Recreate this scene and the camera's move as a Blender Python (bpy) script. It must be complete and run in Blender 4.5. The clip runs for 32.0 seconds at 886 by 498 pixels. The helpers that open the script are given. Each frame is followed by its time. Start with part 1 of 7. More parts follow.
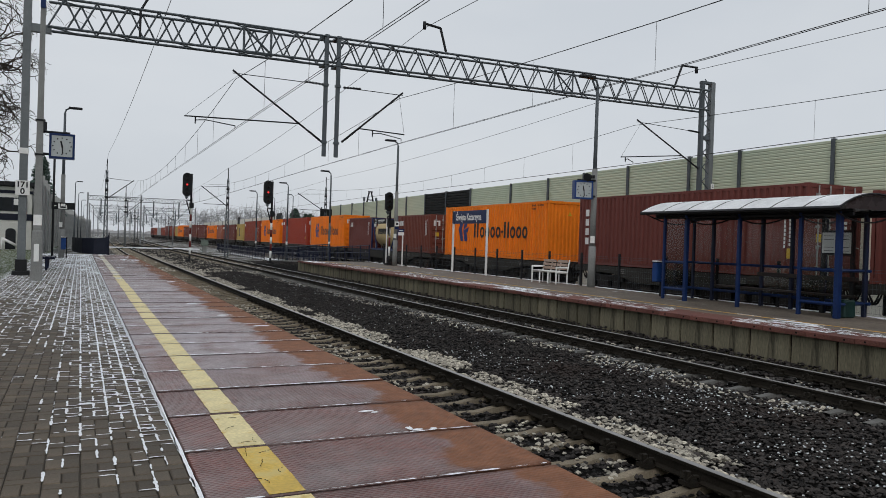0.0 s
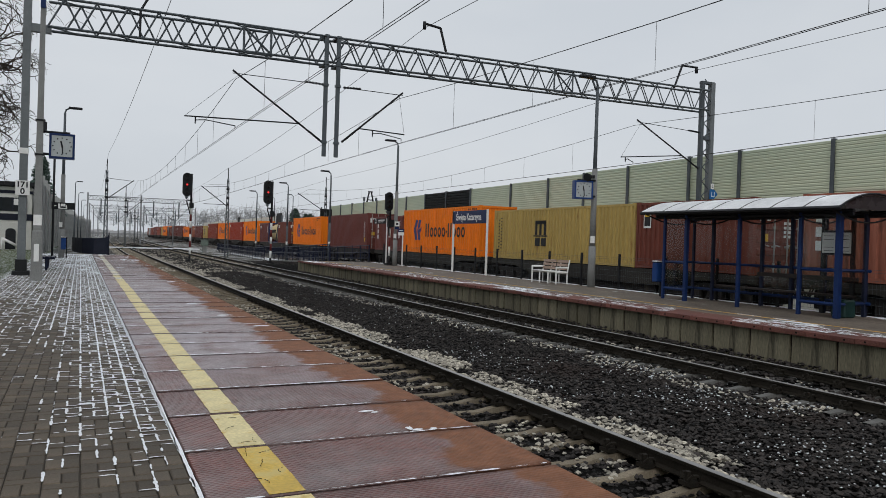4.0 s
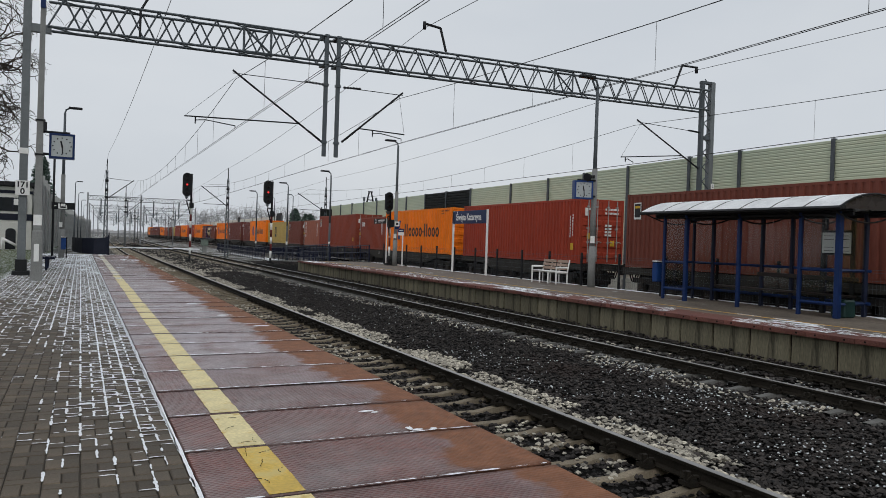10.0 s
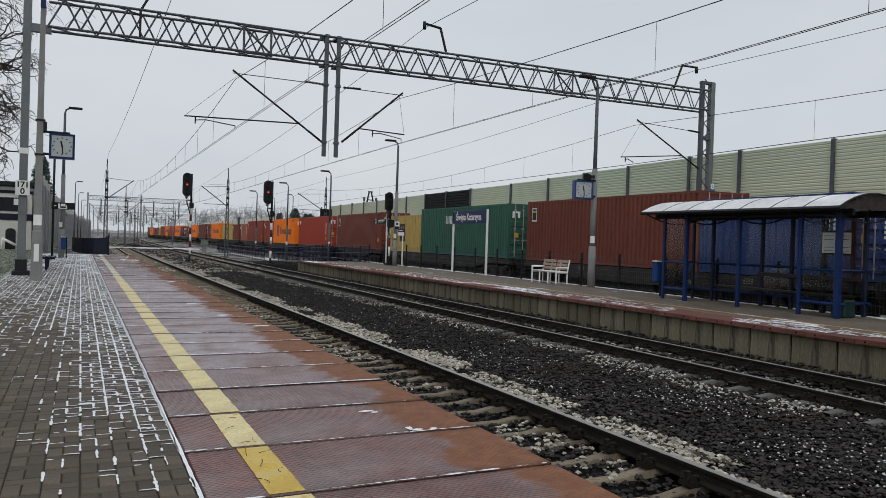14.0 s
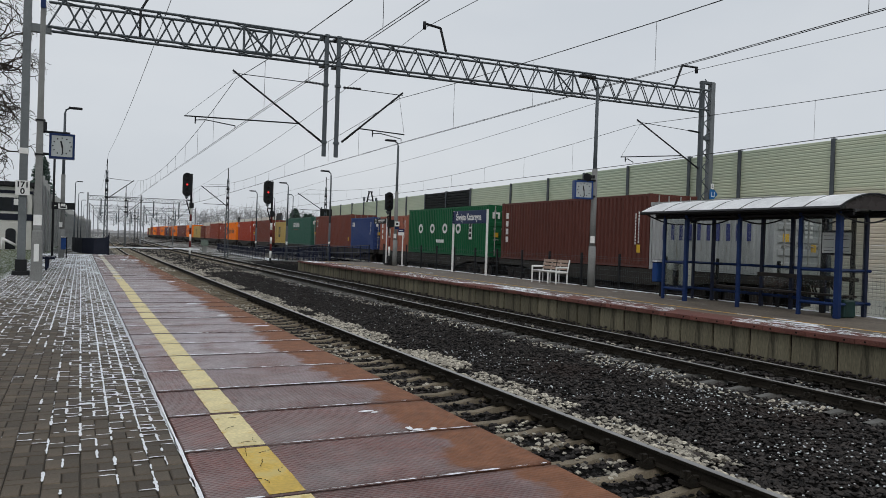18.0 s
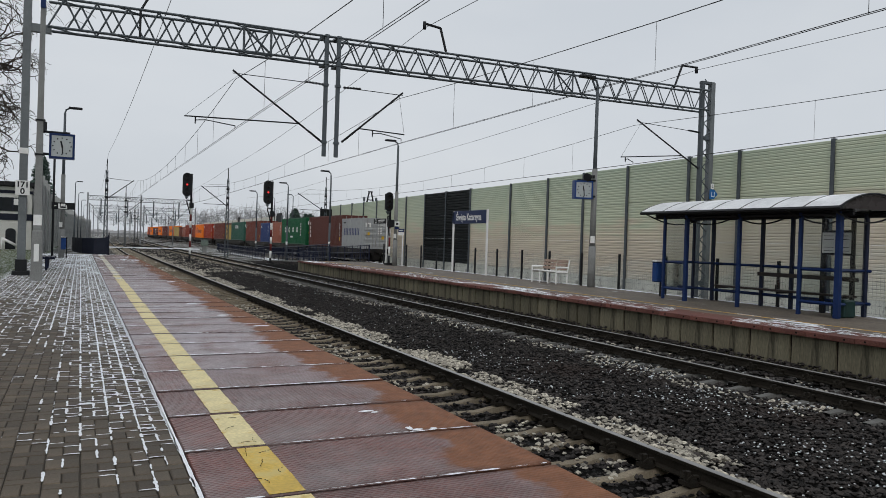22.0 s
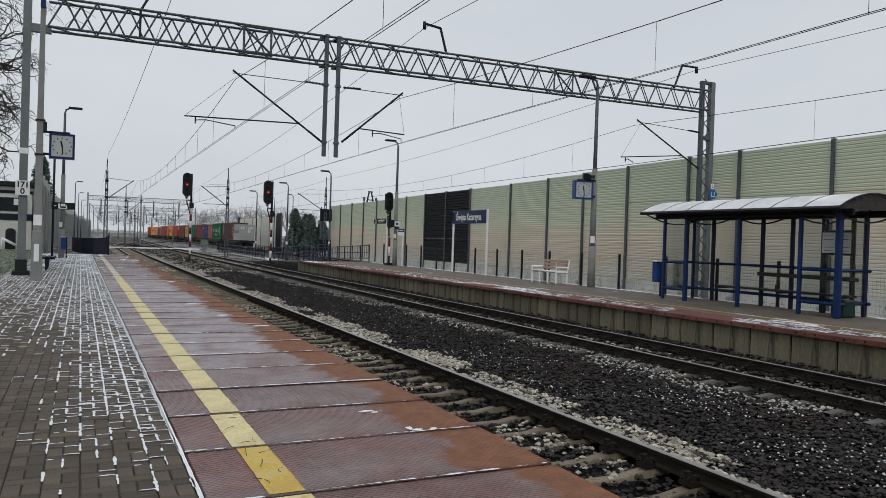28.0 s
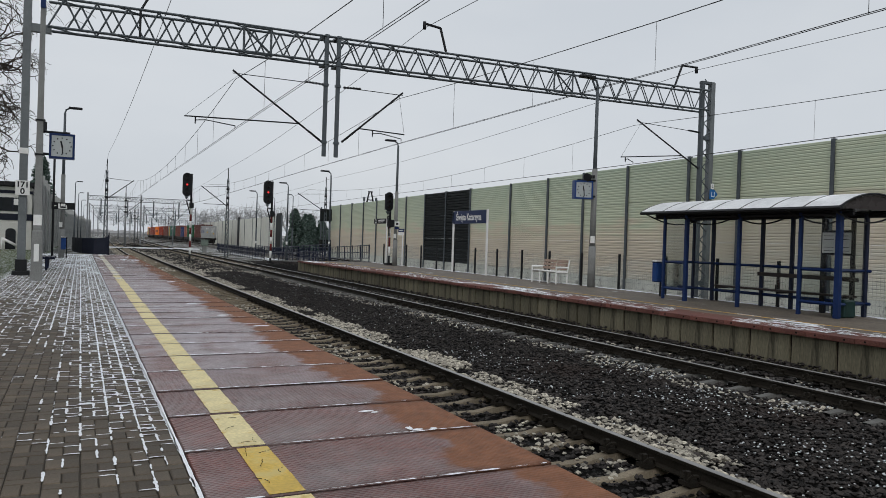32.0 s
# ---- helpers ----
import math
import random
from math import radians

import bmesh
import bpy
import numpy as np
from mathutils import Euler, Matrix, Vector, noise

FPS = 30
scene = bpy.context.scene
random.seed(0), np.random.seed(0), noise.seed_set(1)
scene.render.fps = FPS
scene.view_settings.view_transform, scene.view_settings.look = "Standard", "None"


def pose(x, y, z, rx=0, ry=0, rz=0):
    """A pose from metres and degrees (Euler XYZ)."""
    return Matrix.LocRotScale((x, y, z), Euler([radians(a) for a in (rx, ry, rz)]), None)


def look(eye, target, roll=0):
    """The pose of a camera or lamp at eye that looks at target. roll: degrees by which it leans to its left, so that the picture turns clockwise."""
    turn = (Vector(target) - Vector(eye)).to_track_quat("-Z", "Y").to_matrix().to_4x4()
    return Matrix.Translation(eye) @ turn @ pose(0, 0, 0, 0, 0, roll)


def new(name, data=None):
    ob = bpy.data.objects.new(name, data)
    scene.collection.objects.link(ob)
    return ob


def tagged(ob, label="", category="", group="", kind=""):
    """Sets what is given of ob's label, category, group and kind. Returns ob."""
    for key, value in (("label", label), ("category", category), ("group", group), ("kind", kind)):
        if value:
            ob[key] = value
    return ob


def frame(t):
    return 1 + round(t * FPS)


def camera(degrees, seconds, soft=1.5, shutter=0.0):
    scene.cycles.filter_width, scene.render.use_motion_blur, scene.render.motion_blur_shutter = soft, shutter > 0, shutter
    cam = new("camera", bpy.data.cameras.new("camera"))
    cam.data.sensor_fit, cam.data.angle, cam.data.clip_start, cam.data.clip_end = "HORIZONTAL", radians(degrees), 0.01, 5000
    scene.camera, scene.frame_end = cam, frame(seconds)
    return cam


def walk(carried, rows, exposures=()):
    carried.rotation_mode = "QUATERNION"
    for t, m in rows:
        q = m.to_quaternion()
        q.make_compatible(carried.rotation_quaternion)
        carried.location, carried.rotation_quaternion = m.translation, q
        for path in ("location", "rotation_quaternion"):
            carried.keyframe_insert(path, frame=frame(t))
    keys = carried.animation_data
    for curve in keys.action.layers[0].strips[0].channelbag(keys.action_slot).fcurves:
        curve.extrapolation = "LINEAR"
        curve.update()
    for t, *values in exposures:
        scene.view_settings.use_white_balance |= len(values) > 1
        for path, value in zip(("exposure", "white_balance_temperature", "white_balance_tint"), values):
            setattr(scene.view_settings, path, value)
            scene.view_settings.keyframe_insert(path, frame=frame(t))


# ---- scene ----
cam = camera(61.42, 32.0, soft=0.55)
EYE = Vector((0, 0, 1.475))
YAW, PITCH, LEAN = 0.4525, -0.0092, 1.862
AIM = EYE + Vector((math.sin(YAW) * math.cos(PITCH), math.cos(YAW) * math.cos(PITCH), math.sin(PITCH)))
walk(cam, [(0, look(EYE, AIM, LEAN)), (32.0, look(EYE, AIM, LEAN))])

# ---- light: an overcast winter day ----
world = bpy.data.worlds.new("overcast")
scene.world = world
world.use_nodes = True
wn, wl = world.node_tree.nodes, world.node_tree.links
wn.clear()
w_out = wn.new("ShaderNodeOutputWorld")
w_bg = wn.new("ShaderNodeBackground")
w_sky = wn.new("ShaderNodeTexSky")
w_sky.sky_type = "NISHITA"
w_sky.sun_disc = False
w_sky.sun_elevation, w_sky.sun_rotation = radians(38), radians(200)
w_sky.air_density, w_sky.dust_density = 1.0, 4.0
w_hsv = wn.new("ShaderNodeHueSaturation")
w_hsv.inputs["Saturation"].default_value = 0.3
w_hsv.inputs["Value"].default_value = 1.0
w_co = wn.new("ShaderNodeTexCoord")
w_map = wn.new("ShaderNodeMapping")
w_map.inputs["Scale"].default_value = (1, 1, 2.5)
w_noise = wn.new("ShaderNodeTexNoise")
w_noise.inputs["Scale"].default_value = 2.2
w_noise.inputs["Detail"].default_value = 5
w_ramp = wn.new("ShaderNodeValToRGB")
w_ramp.color_ramp.elements[0].position, w_ramp.color_ramp.elements[0].color = 0.3, (6.3, 6.75, 7.3, 1)
w_ramp.color_ramp.elements[1].position, w_ramp.color_ramp.elements[1].color = 0.7, (7.2, 7.55, 7.95, 1)
w_mix = wn.new("ShaderNodeMixRGB")
w_mix.inputs[0].default_value = 0.85
wl.new(w_sky.outputs[0], w_hsv.inputs["Color"])
wl.new(w_co.outputs["Generated"], w_map.inputs[0])
wl.new(w_map.outputs[0], w_noise.inputs["Vector"])
wl.new(w_noise.outputs[0], w_ramp.inputs[0])
wl.new(w_hsv.outputs[0], w_mix.inputs[1])
wl.new(w_ramp.outputs[0], w_mix.inputs[2])
wl.new(w_mix.outputs[0], w_bg.inputs["Color"])
w_bg.inputs["Strength"].default_value = 0.1
wl.new(w_bg.outputs[0], w_out.inputs["Surface"])
sun = new("sun", bpy.data.lights.new("sun", "SUN"))
sun.data.energy, sun.data.angle, sun.data.color = 0.5, radians(25), (1, 0.97, 0.93)
sun.matrix_basis = look((-20, -25, 30), (0, 0, 0))
scene.view_settings.exposure = 0.0


# ---- materials ----
def mat(name, base, rough=0.7, metal=0.0, var=0.25, scale=3.0, fine=40.0, bump=0.15, bdist=0.01, dirt=None, dirt_at=0.6, dirt_scale=1.2, coords="Object", rand=0.0, stretch=(1, 1, 1), dirt_soft=0.12, spec=0.22, island=0.0):
    m = bpy.data.materials.new(name)
    m.use_nodes = True
    n, l = m.node_tree.nodes, m.node_tree.links
    b = n["Principled BSDF"]
    b.inputs["Roughness"].default_value, b.inputs["Metallic"].default_value = rough, metal
    b.inputs["Specular IOR Level"].default_value = spec
    co = n.new("ShaderNodeTexCoord")
    mp = n.new("ShaderNodeMapping")
    mp.inputs["Scale"].default_value = stretch
    l.new(co.outputs[coords], mp.inputs[0])
    big = n.new("ShaderNodeTexNoise")
    big.inputs["Scale"].default_value, big.inputs["Detail"].default_value = scale, 6
    small = n.new("ShaderNodeTexNoise")
    small.inputs["Scale"].default_value, small.inputs["Detail"].default_value = fine, 4
    l.new(mp.outputs[0], big.inputs["Vector"])
    l.new(mp.outputs[0], small.inputs["Vector"])
    mul = n.new("ShaderNodeMath")
    mul.operation = "MULTIPLY"
    l.new(big.outputs[0], mul.inputs[0])
    l.new(small.outputs[0], mul.inputs[1])
    r = n.new("ShaderNodeValToRGB")
    lo = [c * (1 - var) for c in base]
    hi = [min(1, c * (1 + var)) for c in base]
    r.color_ramp.elements[0].position, r.color_ramp.elements[0].color = 0.12, (*lo, 1)
    r.color_ramp.elements[1].position, r.color_ramp.elements[1].color = 0.4, (*hi, 1)
    l.new(mul.outputs[0], r.inputs[0])
    col = r.outputs[0]
    if rand:
        oi = n.new("ShaderNodeObjectInfo")
        mr = n.new("ShaderNodeMapRange")
        mr.inputs["To Min"].default_value, mr.inputs["To Max"].default_value = 1 - rand, 1 + rand
        l.new(oi.outputs["Random"], mr.inputs[0])
        mm = n.new("ShaderNodeMixRGB")
        mm.blend_type, mm.inputs[0].default_value = "MULTIPLY", 1
        l.new(col, mm.inputs[1])
        l.new(mr.outputs[0], mm.inputs[2])
        col = mm.outputs[0]
    if island:
        gi = n.new("ShaderNodeNewGeometry")
        ir = n.new("ShaderNodeMapRange")
        ir.inputs["To Min"].default_value, ir.inputs["To Max"].default_value = 1 - island, 1 + island
        l.new(gi.outputs["Random Per Island"], ir.inputs[0])
        im = n.new("ShaderNodeMixRGB")
        im.blend_type, im.inputs[0].default_value = "MULTIPLY", 1
        l.new(col, im.inputs[1])
        l.new(ir.outputs[0], im.inputs[2])
        col = im.outputs[0]
    if dirt:
        dn = n.new("ShaderNodeTexNoise")
        dn.inputs["Scale"].default_value, dn.inputs["Detail"].default_value = dirt_scale, 8
        dn.inputs["Roughness"].default_value = 0.65
        l.new(mp.outputs[0], dn.inputs["Vector"])
        dr = n.new("ShaderNodeValToRGB")
        dr.color_ramp.elements[0].position, dr.color_ramp.elements[1].position = dirt_at - dirt_soft / 2, dirt_at + dirt_soft / 2
        l.new(dn.outputs[0], dr.inputs[0])
        dm = n.new("ShaderNodeMixRGB")
        dm.inputs[2].default_value = (*dirt, 1)
        l.new(dr.outputs[0], dm.inputs[0])
        l.new(col, dm.inputs[1])
        col = dm.outputs[0]
    l.new(col, b.inputs["Base Color"])
    if bump:
        bp = n.new("ShaderNodeBump")
        bp.inputs["Strength"].default_value, bp.inputs["Distance"].default_value = bump, bdist
        l.new(small.outputs[0], bp.inputs["Height"])
        l.new(bp.outputs[0], b.inputs["Normal"])
    rr = n.new("ShaderNodeMapRange")
    rr.inputs["To Min"].default_value, rr.inputs["To Max"].default_value = max(0.05, rough - 0.15), min(1, rough + 0.12)
    l.new(big.outputs[0], rr.inputs[0])
    l.new(rr.outputs[0], b.inputs["Roughness"])
    return m


def glow(name, col, strength):
    m = bpy.data.materials.new(name)
    m.use_nodes = True
    b = m.node_tree.nodes["Principled BSDF"]
    b.inputs["Base Color"].default_value = (*col, 1)
    b.inputs["Emission Color"].default_value = (*col, 1)
    b.inputs["Emission Strength"].default_value = strength
    return m


def glass(name, tint=(0.86, 0.89, 0.87)):
    m = bpy.data.materials.new(name)
    m.use_nodes = True
    n, l = m.node_tree.nodes, m.node_tree.links
    n.clear()
    out = n.new("ShaderNodeOutputMaterial")
    tr = n.new("ShaderNodeBsdfTransparent")
    tr.inputs[0].default_value = (*tint, 1)
    gl = n.new("ShaderNodeBsdfGlossy")
    gl.inputs["Roughness"].default_value = 0.08
    fr = n.new("ShaderNodeFresnel")
    fr.inputs[0].default_value = 1.45
    mx = n.new("ShaderNodeMixShader")
    l.new(fr.outputs[0], mx.inputs[0])
    l.new(tr.outputs[0], mx.inputs[1])
    l.new(gl.outputs[0], mx.inputs[2])
    l.new(mx.outputs[0], out.inputs[0])
    return m


M = {}
M["brick"] = mat("paving_brick", (0.090, 0.071, 0.051), 0.62, spec=0.24, var=0.35, scale=2.5, fine=90, bump=0.5, rand=0.3, bdist=0.004)
M["joint"] = mat("frosted_sand_joint", (0.045, 0.038, 0.030), 0.9, var=0.3, scale=3, fine=60, dirt=(0.7, 0.72, 0.75), dirt_at=0.62, dirt_scale=2.2, dirt_soft=0.06, bump=0.4)
M["slab"] = mat("damp_red_platform_slab", (0.155, 0.064, 0.054), 0.34, spec=0.36, rand=0.14, var=0.35, scale=1.6, fine=30, bump=0.25, dirt=(0.215, 0.158, 0.153), dirt_at=0.52, dirt_scale=0.5, dirt_soft=0.16, bdist=0.004)
M["groove"] = mat("slab_groove", (0.015, 0.011, 0.010), 0.9, var=0.3, fine=60, spec=0.1)
M["snow"] = mat("thin_snow", (0.85, 0.87, 0.9), 0.8, var=0.06, scale=5, fine=60, bump=0.4)
M["yellow"] = mat("worn_yellow_paint", (0.72, 0.62, 0.34), 0.6, var=0.18, scale=3, fine=40, dirt=(0.56, 0.38, 0.09), dirt_at=0.60, dirt_scale=3.5, dirt_soft=0.08, bump=0.35, bdist=0.004)
M["freshyellow"] = mat("fresh_yellow_paint", (0.62, 0.42, 0.075), 0.5, var=0.2, scale=3, fine=40, dirt=(0.60, 0.47, 0.17), dirt_at=0.56, dirt_scale=3.0, dirt_soft=0.1, bump=0.35, bdist=0.004)
M["frostyellow"] = mat("frosted_yellow_paint", (0.68, 0.62, 0.44), 0.65, var=0.25, scale=3, fine=40, dirt=(0.74, 0.74, 0.72), dirt_at=0.55, dirt_scale=2.5, dirt_soft=0.1, bump=0.35, bdist=0.004)
M["fadedline"] = mat("faded_yellow_paint", (0.52, 0.32, 0.085), 0.6, var=0.3, scale=3, fine=40)
M["conc"] = mat("grey_concrete", (0.22, 0.224, 0.218), 0.85, var=0.22, scale=1.5, fine=40, dirt=(0.10, 0.095, 0.085), dirt_at=0.66, dirt_scale=1.5, bump=0.25)
M["wallconc"] = mat("stained_platform_wall", (0.168, 0.152, 0.104), 0.85, var=0.45, scale=1.3, fine=30, dirt=(0.016, 0.015, 0.012), dirt_at=0.57, dirt_scale=1.3, stretch=(1, 2.4, 0.28), dirt_soft=0.16, rand=0.25)
M["coping"] = mat("red_coping_slab", (0.15, 0.06, 0.048), 0.7, var=0.4, scale=3, fine=40, rand=0.2, dirt=(0.36, 0.31, 0.29), dirt_at=0.7, dirt_scale=5, dirt_soft=0.1, stretch=(1, 0.5, 1))
M["p2top"] = mat("frosty_grey_brown_paving", (0.14, 0.117, 0.094), 0.65, var=0.5, scale=2.2, fine=30, dirt=(0.75, 0.77, 0.8), dirt_at=0.68, dirt_scale=1.6, stretch=(1, 0.35, 1), bump=0.3)
M["sleeper"] = mat("pale_concrete_sleeper", (0.215, 0.18, 0.13), 0.85, var=0.3, scale=4, fine=50, dirt=(0.13, 0.10, 0.07), dirt_at=0.62, dirt_scale=4, bump=0.3, rand=0.15)
M["greysleeper"] = mat("grey_concrete_sleeper", (0.13, 0.128, 0.12), 0.85, var=0.3, scale=4, fine=50, dirt=(0.05, 0.045, 0.04), dirt_at=0.6, dirt_scale=4, bump=0.3, rand=0.15)
M["rail"] = mat("brown_rusty_rail", (0.021, 0.018, 0.014), 0.8, spec=0.1, var=0.4, scale=3, fine=60)
M["railtop"] = mat("polished_rail_head", (0.33, 0.32, 0.31), 0.4, metal=0.7, var=0.15, scale=2, fine=60, bump=0.05)
# Near-black base colour stands in for the shade down between the stones.
M["bed"] = mat("shade_dark_ballast_bed", (0.006, 0.0055, 0.005), 0.95, spec=0.05, var=0.5, scale=6, fine=28, bump=1.0, bdist=0.05)
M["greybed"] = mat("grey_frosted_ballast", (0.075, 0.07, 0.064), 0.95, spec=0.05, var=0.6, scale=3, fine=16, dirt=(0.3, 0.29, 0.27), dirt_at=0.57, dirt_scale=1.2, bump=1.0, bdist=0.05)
M["dirtground"] = mat("frosty_dull_ground", (0.075, 0.07, 0.055), 0.95, spec=0.05, var=0.45, scale=0.4, fine=5, dirt=(0.5, 0.51, 0.52), dirt_at=0.54, dirt_scale=0.6, bump=0.6, bdist=0.05)
M["grass"] = mat("frosty_winter_grass", (0.085, 0.105, 0.045), 0.95, spec=0.05, var=0.5, scale=1.5, fine=20, dirt=(0.6, 0.63, 0.62), dirt_at=0.56, dirt_scale=9, bump=0.8, bdist=0.04)
M["steel"] = mat("galvanised_grey_steel", (0.092, 0.106, 0.117), 0.6, metal=0.2, var=0.2, scale=2, fine=30, bump=0.1)
M["column"] = mat("grey_painted_column", (0.16, 0.175, 0.182), 0.55, metal=0.15, var=0.2, scale=2, fine=30, bump=0.1)
# Paler than the near steel: distance haze put into the colour.
M["farsteel"] = mat("haze_paled_steel", (0.24, 0.25, 0.26), 0.6, metal=0.2, var=0.2, scale=2, fine=30, bump=0.1)
M["darksteel"] = mat("dark_grey_steel", (0.02, 0.021, 0.023), 0.55, metal=0.3, var=0.2, scale=2, fine=30, bump=0.1)
M["cabinet"] = mat("grey_green_cabinet", (0.16, 0.2, 0.17), 0.6, var=0.2)
M["wire"] = mat("dark_wire", (0.045, 0.045, 0.048), 0.6, metal=0.4, var=0.1, bump=0)
M["black"] = mat("matt_black", (0.015, 0.016, 0.018), 0.6, var=0.2)
M["navy"] = mat("navy_blue_paint", (0.011, 0.016, 0.038), 0.45, var=0.2, bump=0.1)
M["blue"] = mat("blue_painted_steel", (0.007, 0.023, 0.09), 0.4, var=0.25, bump=0.08)
M["signblue"] = mat("sign_blue_enamel", (0.012, 0.024, 0.085), 0.35, var=0.1, bump=0)
M["azure"] = mat("bright_blue_enamel", (0.02, 0.15, 0.42), 0.35, var=0.1, bump=0)
M["white"] = mat("white_paint", (0.78, 0.78, 0.76), 0.5, var=0.07, bump=0.05)
M["red"] = mat("dark_red_paint", (0.13, 0.02, 0.018), 0.5, var=0.15)
M["wood"] = mat("weathered_bench_wood", (0.33, 0.24, 0.19), 0.7, var=0.3, scale=6, fine=50, stretch=(1, 0.2, 1))
M["roof"] = mat("frosted_roof_sheet", (0.7, 0.71, 0.72), 0.75, var=0.16, scale=2, fine=30, dirt=(0.86, 0.87, 0.88), dirt_at=0.6, dirt_scale=0.8)
M["glass"] = glass("shelter_glass", (0.76, 0.79, 0.78))
M["window"] = mat("dark_window_glass", (0.02, 0.023, 0.026), 0.12, var=0.2, bump=0)
M["clockface"] = mat("clock_face_white", (0.40, 0.43, 0.43), 0.4, var=0.05, bump=0)
M["redlamp"] = glow("red_signal_light", (1.0, 0.05, 0.05), 1.0)
M["lens"] = mat("dark_signal_lens", (0.03, 0.02, 0.02), 0.2, bump=0)
M["plaster"] = mat("white_plaster", (0.62, 0.62, 0.58), 0.85, var=0.12, scale=1, fine=20)
M["bark"] = mat("dark_bark", (0.06, 0.05, 0.042), 0.9, var=0.4, scale=8, fine=40, bump=0.6)
# Pale grey carries the haze over the far trees and woods.
M["haze_twig"] = mat("haze_grey_twigs", (0.30, 0.30, 0.30), 0.95, var=0.3)
# Greyed green, base and patches: haze over the evergreens painted in.
M["conifer"] = mat("haze_greyed_conifer", (0.085, 0.125, 0.105), 0.95, var=0.5, scale=2, fine=10, dirt=(0.22, 0.26, 0.25), dirt_at=0.6, dirt_scale=1.5)
M["greywall"] = mat("grey_noise_wall", (0.2, 0.205, 0.2), 0.8, var=0.2, scale=1, fine=20, rand=0.12)
M["greywallpost"] = mat("grey_wall_post", (0.36, 0.37, 0.36), 0.85, var=0.2, scale=1.2, fine=25)
M["stone_dark"] = mat("dark_ballast_stone", (0.031, 0.027, 0.025), 0.7, island=0.97, spec=0.2, var=0.4, scale=2.5, fine=30, bump=0.5, dirt=(0.036, 0.026, 0.022), dirt_at=0.64, dirt_scale=0.4)
M["stone_pale"] = mat("pale_ballast_stone", (0.40, 0.37, 0.31), 0.85, island=0.5, var=0.4, scale=4, fine=40, bump=0.5)
M["stone_frost"] = mat("frosted_ballast_stone", (0.60, 0.62, 0.64), 0.8, var=0.2, scale=6, fine=40)
M["wagon"] = mat("grimy_wagon_steel", (0.018, 0.016, 0.015), 0.8, var=0.4, scale=1.5, fine=20, dirt=(0.045, 0.036, 0.028), dirt_at=0.6, dirt_scale=1)
M["wagongrey"] = mat("dusty_grey_wagon_beam", (0.034, 0.031, 0.027), 0.8, var=0.35, scale=1.5, fine=20)
M["plinth"] = mat("pale_plinth_concrete", (0.55, 0.56, 0.51), 0.85, var=0.2, scale=1.2, fine=25, dirt=(0.25, 0.25, 0.23), dirt_at=0.6, dirt_scale=1.5)
M["decal"] = mat("white_decal", (0.7, 0.7, 0.68), 0.6, var=0.15, bump=0)
M["dustymark"] = mat("dusty_white_marks", (0.2, 0.195, 0.18), 0.8, var=0.4, scale=9, bump=0)
M["decalblue"] = mat("dark_blue_decal", (0.03, 0.04, 0.16), 0.5, var=0.1, bump=0)
M["decalblack"] = mat("black_decal", (0.02, 0.02, 0.022), 0.5, var=0.1, bump=0)
M["decalyellow"] = mat("yellow_decal", (0.6, 0.37, 0.03), 0.5, var=0.1, bump=0)
M["twigwall"] = mat("pale_grey_panel", (0.60, 0.60, 0.54), 0.8, var=0.1, scale=1, fine=20, rand=0.1)
M["blackpanel"] = mat("black_slatted_panel", (0.012, 0.014, 0.014), 0.6, spec=0.15, var=0.3)


